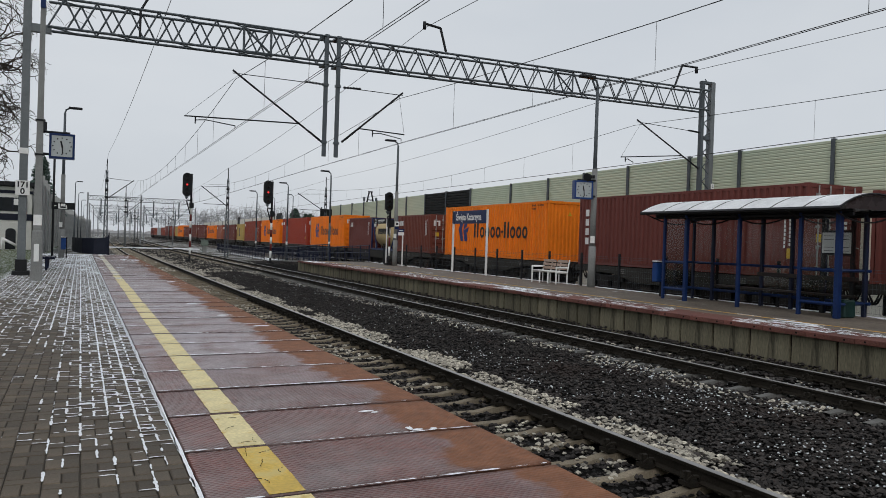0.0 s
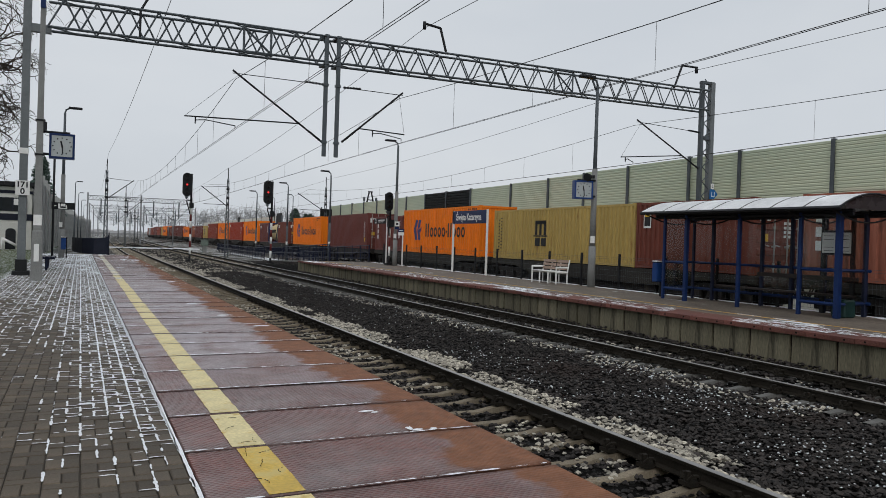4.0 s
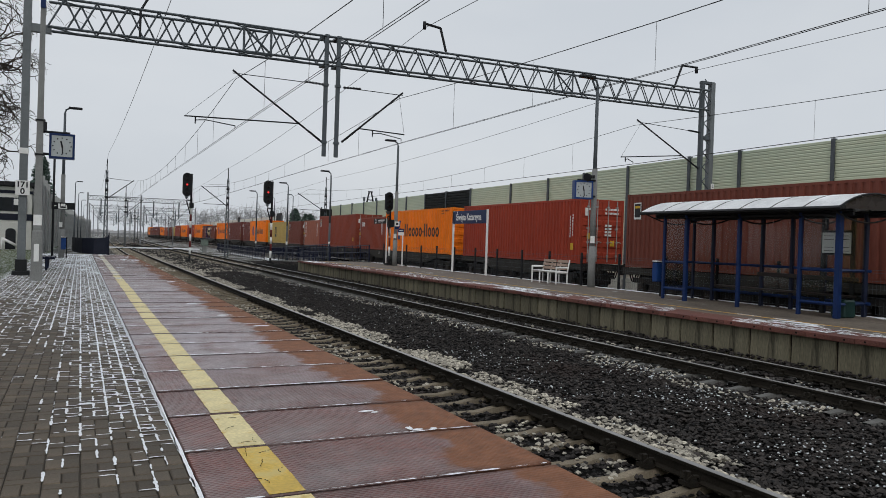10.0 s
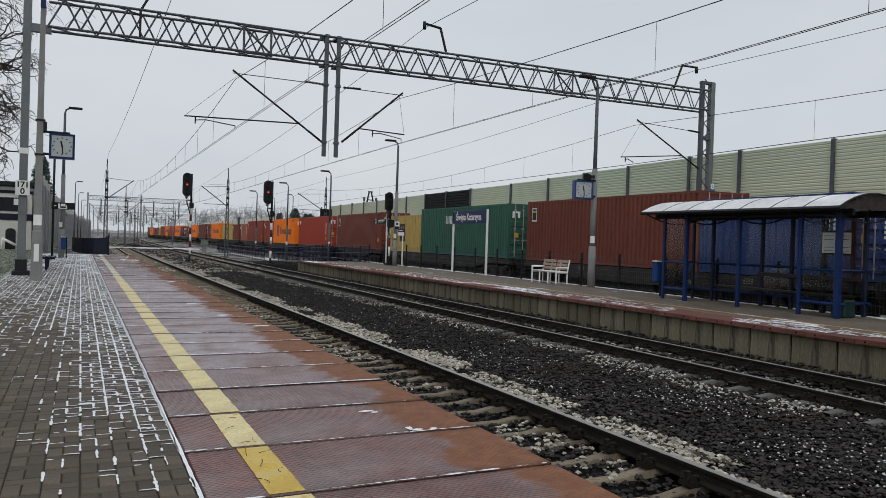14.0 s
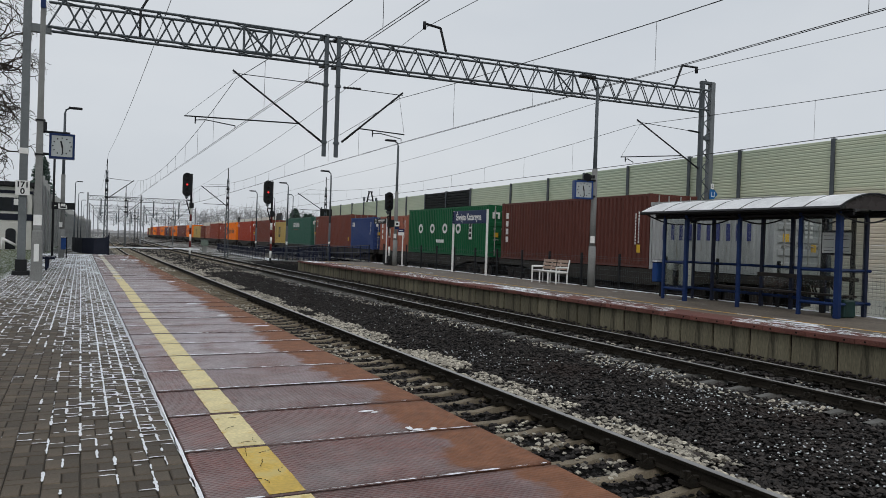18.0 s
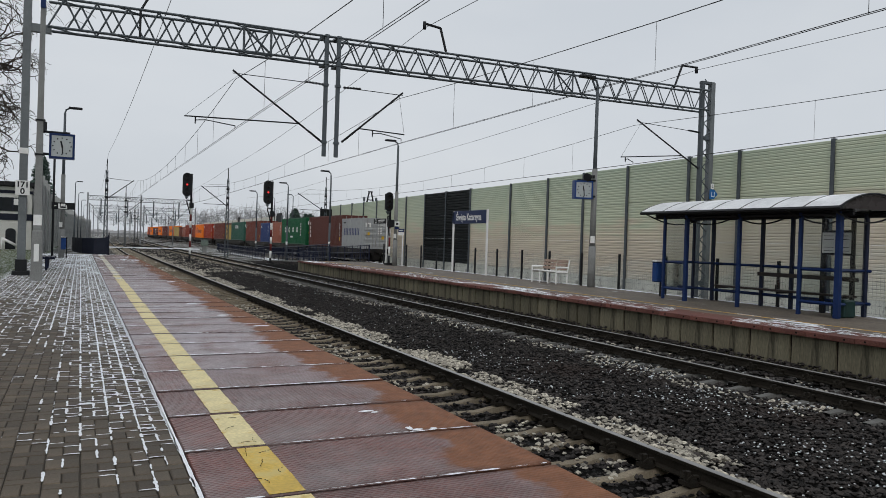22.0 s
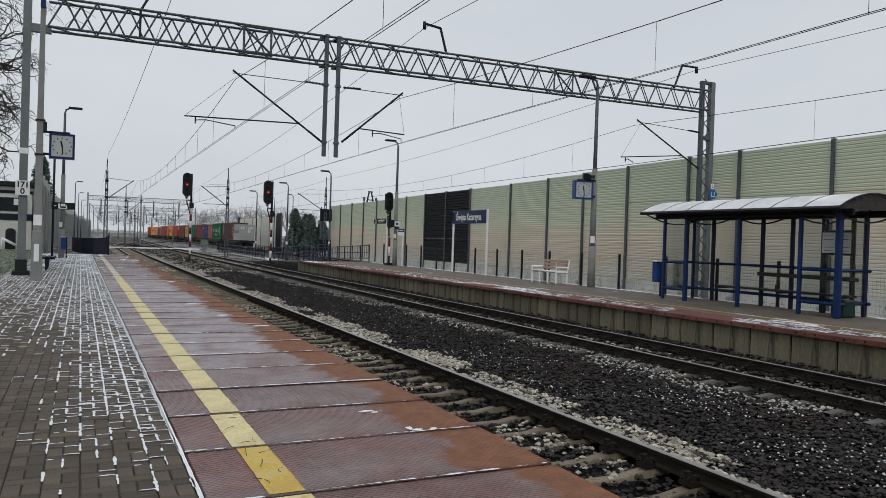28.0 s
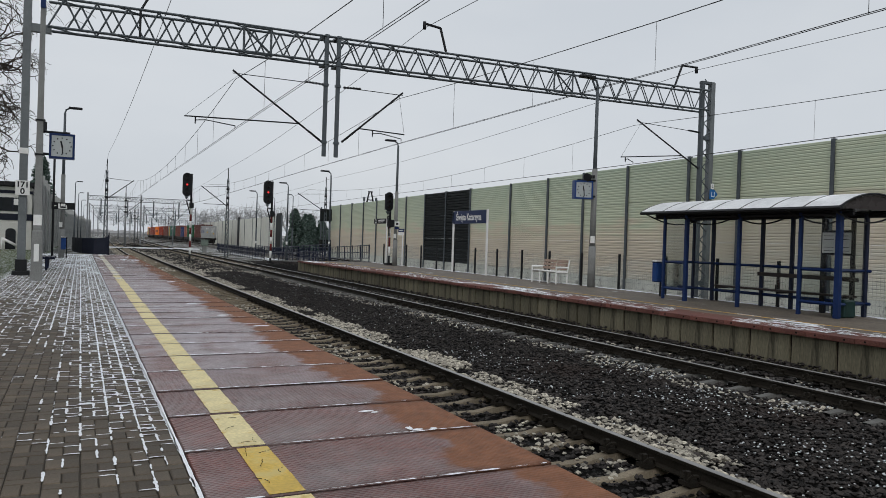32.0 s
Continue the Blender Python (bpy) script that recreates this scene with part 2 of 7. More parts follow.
def noise_wall_paint():
    """Sage green paint that fades to cream and pinkish beige, with streaks of weather."""
    m = mat("sage_to_beige_wall_panel", (0.4, 0.4, 0.3), 0.75, var=0.1, scale=0.8, fine=14, bump=0.1, rand=0.05)
    n, l = m.node_tree.nodes, m.node_tree.links
    b = n["Principled BSDF"]
    old = b.inputs["Base Color"].links[0].from_socket
    co = n.new("ShaderNodeNewGeometry")
    sp = n.new("ShaderNodeSeparateXYZ")
    l.new(co.outputs["Position"], sp.inputs[0])
    r = n.new("ShaderNodeValToRGB")
    e = r.color_ramp.elements
    e[0].position, e[0].color = 0.0, (0.60, 0.59, 0.53, 1)
    e[1].position, e[1].color = 1.0, (0.46, 0.54, 0.42, 1)
    for p, c in ((0.2, (0.64, 0.55, 0.45, 1)), (0.42, (0.69, 0.60, 0.47, 1)), (0.54, (0.60, 0.64, 0.48, 1))):
        k = e.new(p)
        k.color = c
    mr = n.new("ShaderNodeMapRange")
    mr.inputs["From Min"].default_value, mr.inputs["From Max"].default_value = -0.9, 6.2
    st = n.new("ShaderNodeMapping")
    st.inputs["Scale"].default_value = (0.3, 0.22, 1.6)
    l.new(co.outputs["Position"], st.inputs[0])
    sn = n.new("ShaderNodeTexNoise")
    sn.inputs["Scale"].default_value, sn.inputs["Detail"].default_value = 1.5, 5
    l.new(st.outputs[0], sn.inputs["Vector"])
    sm = n.new("ShaderNodeMath")
    sm.operation = "MULTIPLY_ADD"
    sm.inputs[1].default_value = 3.4
    l.new(sn.outputs[0], sm.inputs[0])
    sa = n.new("ShaderNodeMath")
    l.new(sp.outputs["Z"], sa.inputs[0])
    high = n.new("ShaderNodeMapRange")
    high.inputs["From Min"].default_value, high.inputs["From Max"].default_value = 33.0, 12.0
    high.inputs["To Min"].default_value, high.inputs["To Max"].default_value = -1.9, -3.9
    l.new(sp.outputs["Y"], high.inputs[0])
    l.new(high.outputs[0], sa.inputs[1])
    l.new(sa.outputs[0], sm.inputs[2])
    l.new(sm.outputs[0], mr.inputs[0])
    l.new(mr.outputs[0], r.inputs[0])
    mx = n.new("ShaderNodeMixRGB")
    mx.inputs[0].default_value = 0.8
    l.new(old, mx.inputs[1])
    l.new(r.outputs[0], mx.inputs[2])
    l.new(mx.outputs[0], b.inputs["Base Color"])
    return m


M["noisewall"] = noise_wall_paint()


# ---- building blocks ----
def box(bm, x0, x1, y0, y1, z0, z1, bevel=0.0):
    v = [bm.verts.new(p) for p in ((x0, y0, z0), (x1, y0, z0), (x1, y1, z0), (x0, y1, z0), (x0, y0, z1), (x1, y0, z1), (x1, y1, z1), (x0, y1, z1))]
    f = [bm.faces.new([v[i] for i in q]) for q in ((3, 2, 1, 0), (4, 5, 6, 7), (0, 1, 5, 4), (1, 2, 6, 5), (2, 3, 7, 6), (3, 0, 4, 7))]
    if bevel:
        bmesh.ops.bevel(bm, geom=list({e for k in f for e in k.edges}), offset=bevel, segments=1, affect="EDGES")
    return bm


def bar(bm, a, b, r, seg=8, r2=None):
    """A round bar from a to b."""
    a, b = Vector(a), Vector(b)
    d = (b - a).normalized()
    u = d.cross(Vector((0, 0, 1)) if abs(d.z) < 0.9 else Vector((1, 0, 0))).normalized()
    w = d.cross(u)
    r2 = r if r2 is None else r2
    ra, rb = [], []
    for i in range(seg):
        k = 2 * math.pi * i / seg
        o = u * math.cos(k) + w * math.sin(k)
        ra.append(bm.verts.new(a + o * r))
        rb.append(bm.verts.new(b + o * r2))
    for i in range(seg):
        j = (i + 1) % seg
        f = bm.faces.new((ra[i], ra[j], rb[j], rb[i]))
        f.smooth = seg > 6
    bm.faces.new(ra[::-1])
    bm.faces.new(rb)
    return bm


def beam(bm, a, b, w, h=None):
    """A square bar from a to b."""
    return bar(bm, a, b, w * 0.7071, 4, (h or w) * 0.7071)


def path_bar(bm, pts, r, seg=6):
    for a, b in zip(pts, pts[1:]):
        bar(bm, a, b, r, seg)
    return bm


def BM():
    return bmesh.new()


def mesh_of(name, bm, material=None):
    me = bpy.data.meshes.new(name)
    bmesh.ops.recalc_face_normals(bm, faces=bm.faces[:])
    bm.to_mesh(me)
    bm.free()
    if material:
        me.materials.append(material)
    return me


def part(name, bm, material, parent=None, label=""):
    ob = new(name, mesh_of(name, bm, material) if isinstance(bm, bmesh.types.BMesh) else bm)
    ob.parent = parent
    return tagged(ob, label)


def piece(name, me, parent, loc, rz=0.0):
    ob = new(name, me)
    ob.parent = parent
    ob.location = loc
    ob.rotation_euler.z = rz
    return ob


def thing(name, loc, label, category, group="", kind="", rz=0.0):
    ob = new(name)
    ob.empty_display_size = 0.2
    ob.location = loc
    ob.rotation_euler.z = rz
    return tagged(ob, label, category, group, kind)


def solid(name, bm, material, label, category, group="", kind=""):
    return tagged(part(name, bm, material), label, category, group, kind)


def text_mesh(words, size, depth=0.004, spacing=1.0, bold=0.0):
    cu = bpy.data.curves.new("words", "FONT")
    cu.body, cu.size, cu.extrude, cu.offset = words, size, depth, bold
    cu.align_x, cu.align_y, cu.space_character = "CENTER", "CENTER", spacing
    tmp = new("words", cu)
    bpy.context.view_layer.update()
    me = bpy.data.meshes.new_from_object(tmp.evaluated_get(bpy.context.evaluated_depsgraph_get()))
    bpy.data.objects.remove(tmp)
    return me


def bend(y):
    """The tracks swing gently to the right in the distance."""
    return 0.0001 * max(0.0, y - 40) ** 2


RAILZ = -0.57


# ---- ground ----
def ground_sheet():
    bm = BM()
    box(bm, -1500, 1800, -400, 2600, -1.6, -1.0)
    solid("ground", bm, M["dirtground"], "frosty dull winter ground with thin snow", "ground", kind="structure")
    bm = BM()
    xs, ys = 26, 60
    g = [[bm.verts.new((-40 + (38.1) * i / xs, -6 + 130 * j / ys, -0.06 + 0.05 * noise.noise((i * 0.9, j * 0.7, 3)) - (0.0 if i < xs else 0.08))) for j in range(ys + 1)] for i in range(xs + 1)]
    for i in range(xs):
        for j in range(ys):
            bm.faces.new((g[i][j], g[i + 1][j], g[i + 1][j + 1], g[i][j + 1]))
    for f in bm.faces:
        f.smooth = True
    solid("grass_verge", bm, M["grass"], "frosted green winter grass beside the platform paving", "grass", kind="stuff")


ground_sheet()


YS = [-30, -10, 0, 10, 20, 30, 40] + [40 + 8 * k for k in range(1, 42)]


def line_three(y):
    """Sideways run of the freight track: it leaves the others at a small angle, runs level, then swings right."""
    if y < 120:
        return 0.029 * y
    if y < 220:
        return 3.48 + 0.0215 * (y - 120) - 0.0001075 * (y - 120) ** 2
    return 4.555 + (0.0008 * (y - 300) ** 2 if y > 300 else 0.0)


def ballast_bed():
    bm = BM()
    prof = [(1.2, -1.3), (2.35, -0.84), (3.2, -0.84), (5.2, -0.835), (5.6, -0.8), (7.2, -0.81), (9.1, -0.81), (12.0, -0.80), (12.6, -0.82), (13.2, -1.3)]
    rows = [[bm.verts.new((x + bend(y), y, z)) for x, z in prof] for y in YS]
    for a, b in zip(rows, rows[1:]):
        for i in range(len(prof) - 1):
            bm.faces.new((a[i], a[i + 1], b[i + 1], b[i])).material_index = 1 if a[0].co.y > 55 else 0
    solid("ballast_bed", bm, M["bed"], "dark wet ballast bed between the tracks, gap shade in its colour", "ballast", kind="structure").data.materials.append(M["greybed"])
    bm = BM()
    prof = [(17.7, -0.95), (18.6, -0.68), (23.2, -0.68), (25.0, -0.98)]
    rows = [[bm.verts.new((x + line_three(y), y, z)) for x, z in prof] for y in YS]
    for a, b in zip(rows, rows[1:]):
        for i in range(len(prof) - 1):
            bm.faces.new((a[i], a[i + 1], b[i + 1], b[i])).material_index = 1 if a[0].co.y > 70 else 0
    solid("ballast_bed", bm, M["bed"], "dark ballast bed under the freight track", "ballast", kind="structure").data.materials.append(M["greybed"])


ballast_bed()


def rail_mesh(bm, top, x0, line):
    prof = [(-0.07, -0.155), (0.07, -0.155), (0.07, -0.142), (0.012, -0.125), (0.012, -0.045), (0.036, -0.035), (0.036, -0.006), (0.03, 0), (-0.03, 0), (-0.036, -0.006), (-0.036, -0.035), (-0.012, -0.045), (-0.012, -0.125), (-0.07, -0.142)]
    rows = [[bm.verts.new((x0 + line(y) + a, y, top + b)) for a, b in prof] for y in YS]
    for a, b in zip(rows, rows[1:]):
        for i in range(len(prof)):
            j = (i + 1) % len(prof)
            f = bm.faces.new((a[i], a[j], b[j], b[i]))
            if 5 <= i <= 8:
                f.material_index = 1


def track(xl, line, label, first, ends, beam_paint="sleeper"):
    """Two rails on sleepers; the near sleepers are pieces of their own."""
    top = thing("railway_track", (0, 0, 0), label, "track", kind="structure")
    for x in (xl, xl + 1.505):
        bm = BM()
        rail_mesh(bm, RAILZ, x, line)
        r = part("rail", bm, M["rail"], top)
        r.data.materials.append(M["railtop"])
    bm = BM()
    prof = [(-1.28, -0.03), (-0.95, 0.0), (-0.62, -0.02), (-0.3, -0.07), (0.3, -0.07), (0.62, -0.02), (0.95, 0.0), (1.28, -0.03)]
    fr = [bm.verts.new((x, -0.062, z)) for x, z in prof]
    bk = [bm.verts.new((x, 0.062, z)) for x, z in prof]
    frl = [bm.verts.new((x, -0.09, -0.2)) for x, z in prof]
    bkl = [bm.verts.new((x, 0.09, -0.2)) for x, z in prof]
    for i in range(7):
        bm.faces.new((fr[i], fr[i + 1], bk[i + 1], bk[i]))
        bm.faces.new((frl[i], frl[i + 1], fr[i + 1], fr[i]))
        bm.faces.new((bk[i], bk[i + 1], bkl[i + 1], bkl[i]))
    sl = mesh_of("sleeper", bm, M[beam_paint])
    bm = BM()
    for s in (-1, 1):
        box(bm, s * 0.14 - 0.06, s * 0.14 + 0.06, -0.075, 0.075, -0.01, 0.03)
        bar(bm, (s * 0.15, 0, 0.02), (s * 0.15, 0, 0.12), 0.028, 6)
        for yy in (-0.055, 0.055):
            path_bar(bm, [(s * 0.07, yy, 0.035), (s * 0.10, yy * 1.3, 0.085), (s * 0.16, yy * 1.2, 0.09), (s * 0.19, yy * 0.7, 0.045)], 0.017, 5)
    cl = mesh_of("rail_clip", bm, M["rail"])
    y, k = first, 0
    while y < ends:
        x = xl + 0.7525 + line(y)
        piece("sleeper", sl, top, (x, y, RAILZ - 0.165 + random.uniform(-0.006, 0.006)), random.uniform(-0.012, 0.012))
        if y < 26:
            for dx in (-0.7525, 0.7525):
                piece("rail_clip", cl, top, (x + dx, y, RAILZ - 0.155))
        y += 0.6
    bm = BM()
    while y < 150:
        x = xl + 0.7525 + line(y)
        box(bm, x - 1.28, x + 1.28, y - 0.12, y + 0.12, RAILZ - 0.3, RAILZ - 0.175)
        y += 0.6
    tagged(part("sleeper", bm, M["sleeper"], top), kind="stuff")
    return top


track(3.845, bend, "platform track with brown rails on pale concrete sleepers", -2.54, 55)
track(10.06, bend, "through track with brown rails on concrete sleepers", -2.55, 55, "greysleeper")
track(20.18, line_three, "freight track with worn rails beyond the fence", 5.0, 20)


def crossover():
    """Points in the distance, where rails run from one track to the other."""
    t = thing("railway_track", (0, 0, 0), "crossing points joining the tracks in the distance", "track", kind="structure")
    for x0, x1, ya, yb in ((4.6, 10.8, 112, 178), (10.8, 4.6, 92, 150), (10.8, 24.5, 150, 240), (4.6, 10.8, 98, 135)):
        for dx in (-0.75, 0.75):
            bm = BM()
            n = 14
            pts = []
            for i in range(n + 1):
                k = i / n
                s = k * k * (3 - 2 * k)
                y = ya + (yb - ya) * k
                pts.append((x0 + (x1 - x0) * s + dx + bend(y), y, RAILZ - 0.05))
            for a, b in zip(pts, pts[1:]):
                beam(bm, a, b, 0.09)
            part("rail", bm, M["rail"], t)


crossover()


def pebbles(name, material, label, count, xr, yr, size, zf, seed, heaps=None):
    """Loose broken stones in one mesh, evenly strewn or in loose heaps."""
    rng = np.random.default_rng(seed)
    base = np.array([(1, 0, 0), (-1, 0, 0), (0, 1, 0), (0, -1, 0), (0, 0, 1), (0, 0, -1), (0.62, 0.62, 0.5), (-0.62, 0.6, 0.45), (0.6, -0.6, 0.5), (-0.6, -0.62, 0.5)])
    tri = [(0, 6, 4), (6, 2, 4), (2, 7, 4), (7, 1, 4), (1, 9, 4), (9, 3, 4), (3, 8, 4), (8, 0, 4), (0, 2, 6), (2, 1, 7), (1, 3, 9), (3, 0, 8), (0, 5, 2), (2, 5, 1), (1, 5, 3), (3, 5, 0)]
    u = rng.random(count)
    y = yr[0] + (yr[1] - yr[0]) * u ** 1.7
    x = xr[0] + (xr[1] - xr[0]) * rng.random(count)
    if heaps is not None:
        keep = np.sin(y * 1.9 + x * 1.3) + np.sin(y * 0.73 - x * 2.1 + 1) + np.sin(y * 4.1 + 2) * 0.5 > heaps
        x, y = x[keep], y[keep]
        count = len(x)
    x = x + 0.0001 * np.maximum(0, y - 40) ** 2
    z = zf(x, y) + rng.uniform(-0.034, 0.022, count)
    s = size * rng.uniform(0.55, 1.3, count)
    v = np.repeat(base[None], count, 0) * (1 + rng.uniform(-0.38, 0.38, (count, 10, 3)))
    v *= (s[:, None, None] * np.stack([rng.uniform(0.8, 1.3, count), rng.uniform(0.7, 1.1, count), rng.uniform(0.5, 0.85, count)], 1)[:, None, :])
    a = rng.uniform(0, 6.28, count)
    c, sn = np.cos(a)[:, None], np.sin(a)[:, None]
    vx, vy = v[:, :, 0] * c - v[:, :, 1] * sn, v[:, :, 0] * sn + v[:, :, 1] * c
    v = np.stack([vx + x[:, None], vy + y[:, None], v[:, :, 2] + z[:, None]], 2).reshape(-1, 3)
    f = (np.array(tri)[None] + 10 * np.arange(count)[:, None, None]).reshape(-1, 3)
    me = bpy.data.meshes.new(name)
    me.from_pydata(v.tolist(), [], f.tolist())
    me.materials.append(material)
    tagged(new(name, me), label, "ballast", kind="stuff")


def bedz(x, y):
    return np.where((x > 2.4) & (x < 5.3), -0.828, np.where(x > 10.3, -0.77, np.where(x > 9.35, -0.80, -0.78)))


pebbles("ballast_stones", M["stone_dark"], "dark wet broken stones between the tracks", 66000, (5.45, 9.95), (3.0, 62), 0.030, bedz, 1)
pebbles("ballast_stones", M["stone_dark"], "dark stones under the platform track", 11000, (2.6, 5.3), (10, 56), 0.034, lambda x, y: np.where(np.abs(x - 4.6) < 0.4, -0.85, -0.832), 2)
pebbles("ballast_stones", M["stone_dark"], "dark stones packed between the near sleepers", 15000, (2.7, 5.3), (2.5, 24), 0.034, lambda x, y: np.where(np.abs(x - 4.6) < 0.4, -0.835, -0.818), 41)
pebbles("ballast_stones", M["stone_dark"], "dark stones under the through track", 6500, (9.9, 12.4), (6, 50), 0.042, bedz, 3)
pebbles("ballast_stones", M["stone_pale"], "pale new stones along the platform track", 11000, (5.42, 5.85), (2.5, 75), 0.042, lambda x, y: np.full_like(x, -0.752), 4)
pebbles("ballast_stones", M["stone_pale"], "loose heaps of pale stones beside the platform track", 9500, (5.75, 6.35), (2.5, 75), 0.036, lambda x, y: np.full_like(x, -0.764), 14, -0.8)
pebbles("ballast_stones", M["stone_pale"], "pale chippings along the through track", 2600, (9.0, 9.95), (5, 60), 0.03, lambda x, y: np.full_like(x, -0.775), 8, -0.4)
pebbles("ballast_stones", M["stone_pale"], "pale stones in drifts beside the platform track farther on", 4200, (5.75, 6.5), (12, 90), 0.042, lambda x, y: np.full_like(x, -0.766), 31, -0.5)
pebbles("ballast_stones", M["stone_pale"], "scattered pale stones across the far ballast", 5200, (3.0, 12.8), (46, 170), 0.065, lambda x, y: np.full_like(x, -0.765), 34, -0.2)
pebbles("ballast_stones", M["stone_pale"], "pale stones along the platform foot", 5200, (2.95, 3.75), (14, 112), 0.045, lambda x, y: np.full_like(x, -0.77), 32, -0.7)
pebbles("ballast_stones", M["stone_dark"], "dark stones on the bank at the platform end", 2600, (12.4, 14.9), (47.2, 66), 0.055, lambda x, y: -0.85 + np.clip((x - 12.4) / 1.5, 0, 1) * (0.66 - 0.5 * (y - 47) / 19), 33)
pebbles("ballast_stones", M["stone_pale"], "pale stones between the sleepers of the platform track", 7500, (3.0, 5.3), (2.5, 46), 0.036, lambda x, y: np.full_like(x, -0.81), 5, 0.35)
pebbles("ballast_stones", M["stone_pale"], "pale stones beside the through track", 900, (9.3, 11.4), (5, 60), 0.036, bedz, 6)
pebbles("ballast_stones", M["stone_dark"], "dark stones between the tracks farther on", 9000, (5.4, 12.3), (50, 112), 0.06, lambda x, y: np.full_like(x, -0.78), 12)
pebbles("ballast_stones", M["stone_pale"], "pale stones between the tracks farther on", 900, (3.2, 12.3), (50, 112), 0.045, lambda x, y: np.full_like(x, -0.76), 13)
pebbles("ballast_stones", M["stone_dark"], "dark stones piled along the foot of the island platform", 3000, (12.15, 12.55), (4, 47), 0.045, lambda x, y: -0.76 + (x - 12.15) * 0.3, 51)
pebbles("frosted_stones", M["stone_frost"], "frosted chips on the ballast near the through track", 650, (9.0, 9.95), (5, 40), 0.02, lambda x, y: np.full_like(x, -0.772), 21, -0.2)
pebbles("frosted_stones", M["stone_frost"], "frosted chips on the dark ballast", 2400, (6.6, 9.9), (3, 14), 0.014, lambda x, y: np.full_like(x, -0.752), 22, 0.25)
pebbles("frosted_stones", M["stone_frost"], "frosted stones scattered over the ballast", 2000, (5.6, 11.6), (3, 60), 0.015, lambda x, y: np.full_like(x, -0.765), 7)


# ---- near platform ----
PX0, PX1, PEDGE = -2.0, 0.648, 2.93
PEND = 52.0


def ribbons(name, runs, across, parent, label, z=0.0045):
    """Flat frost strips of changing width along runs of (x, y, half width)."""
    V, F = [], []
    for run in runs:
        for i in range(len(run) - 1):
            (xa, ya, wa), (xb, yb, wb) = run[i], run[i + 1]
            wa, wb = max(0, wa), max(0, wb)
            if wa + wb < 0.0012:
                continue
            n = len(V)
            if across:
                V += [(xa, ya - wa, z), (xb, yb - wb, z), (xb, yb + wb, z), (xa, ya + wa, z)]
            else:
                V += [(xa - wa, ya, z), (xa + wa, ya, z), (xb + wb, yb, z), (xb - wb, yb, z)]
            F.append((n, n + 1, n + 2, n + 3))
    me = bpy.data.meshes.new(name)
    me.from_pydata(V, [], F)
    me.materials.append(M["snow"])
    tagged(part(name, me, None, parent, label), kind="stuff")


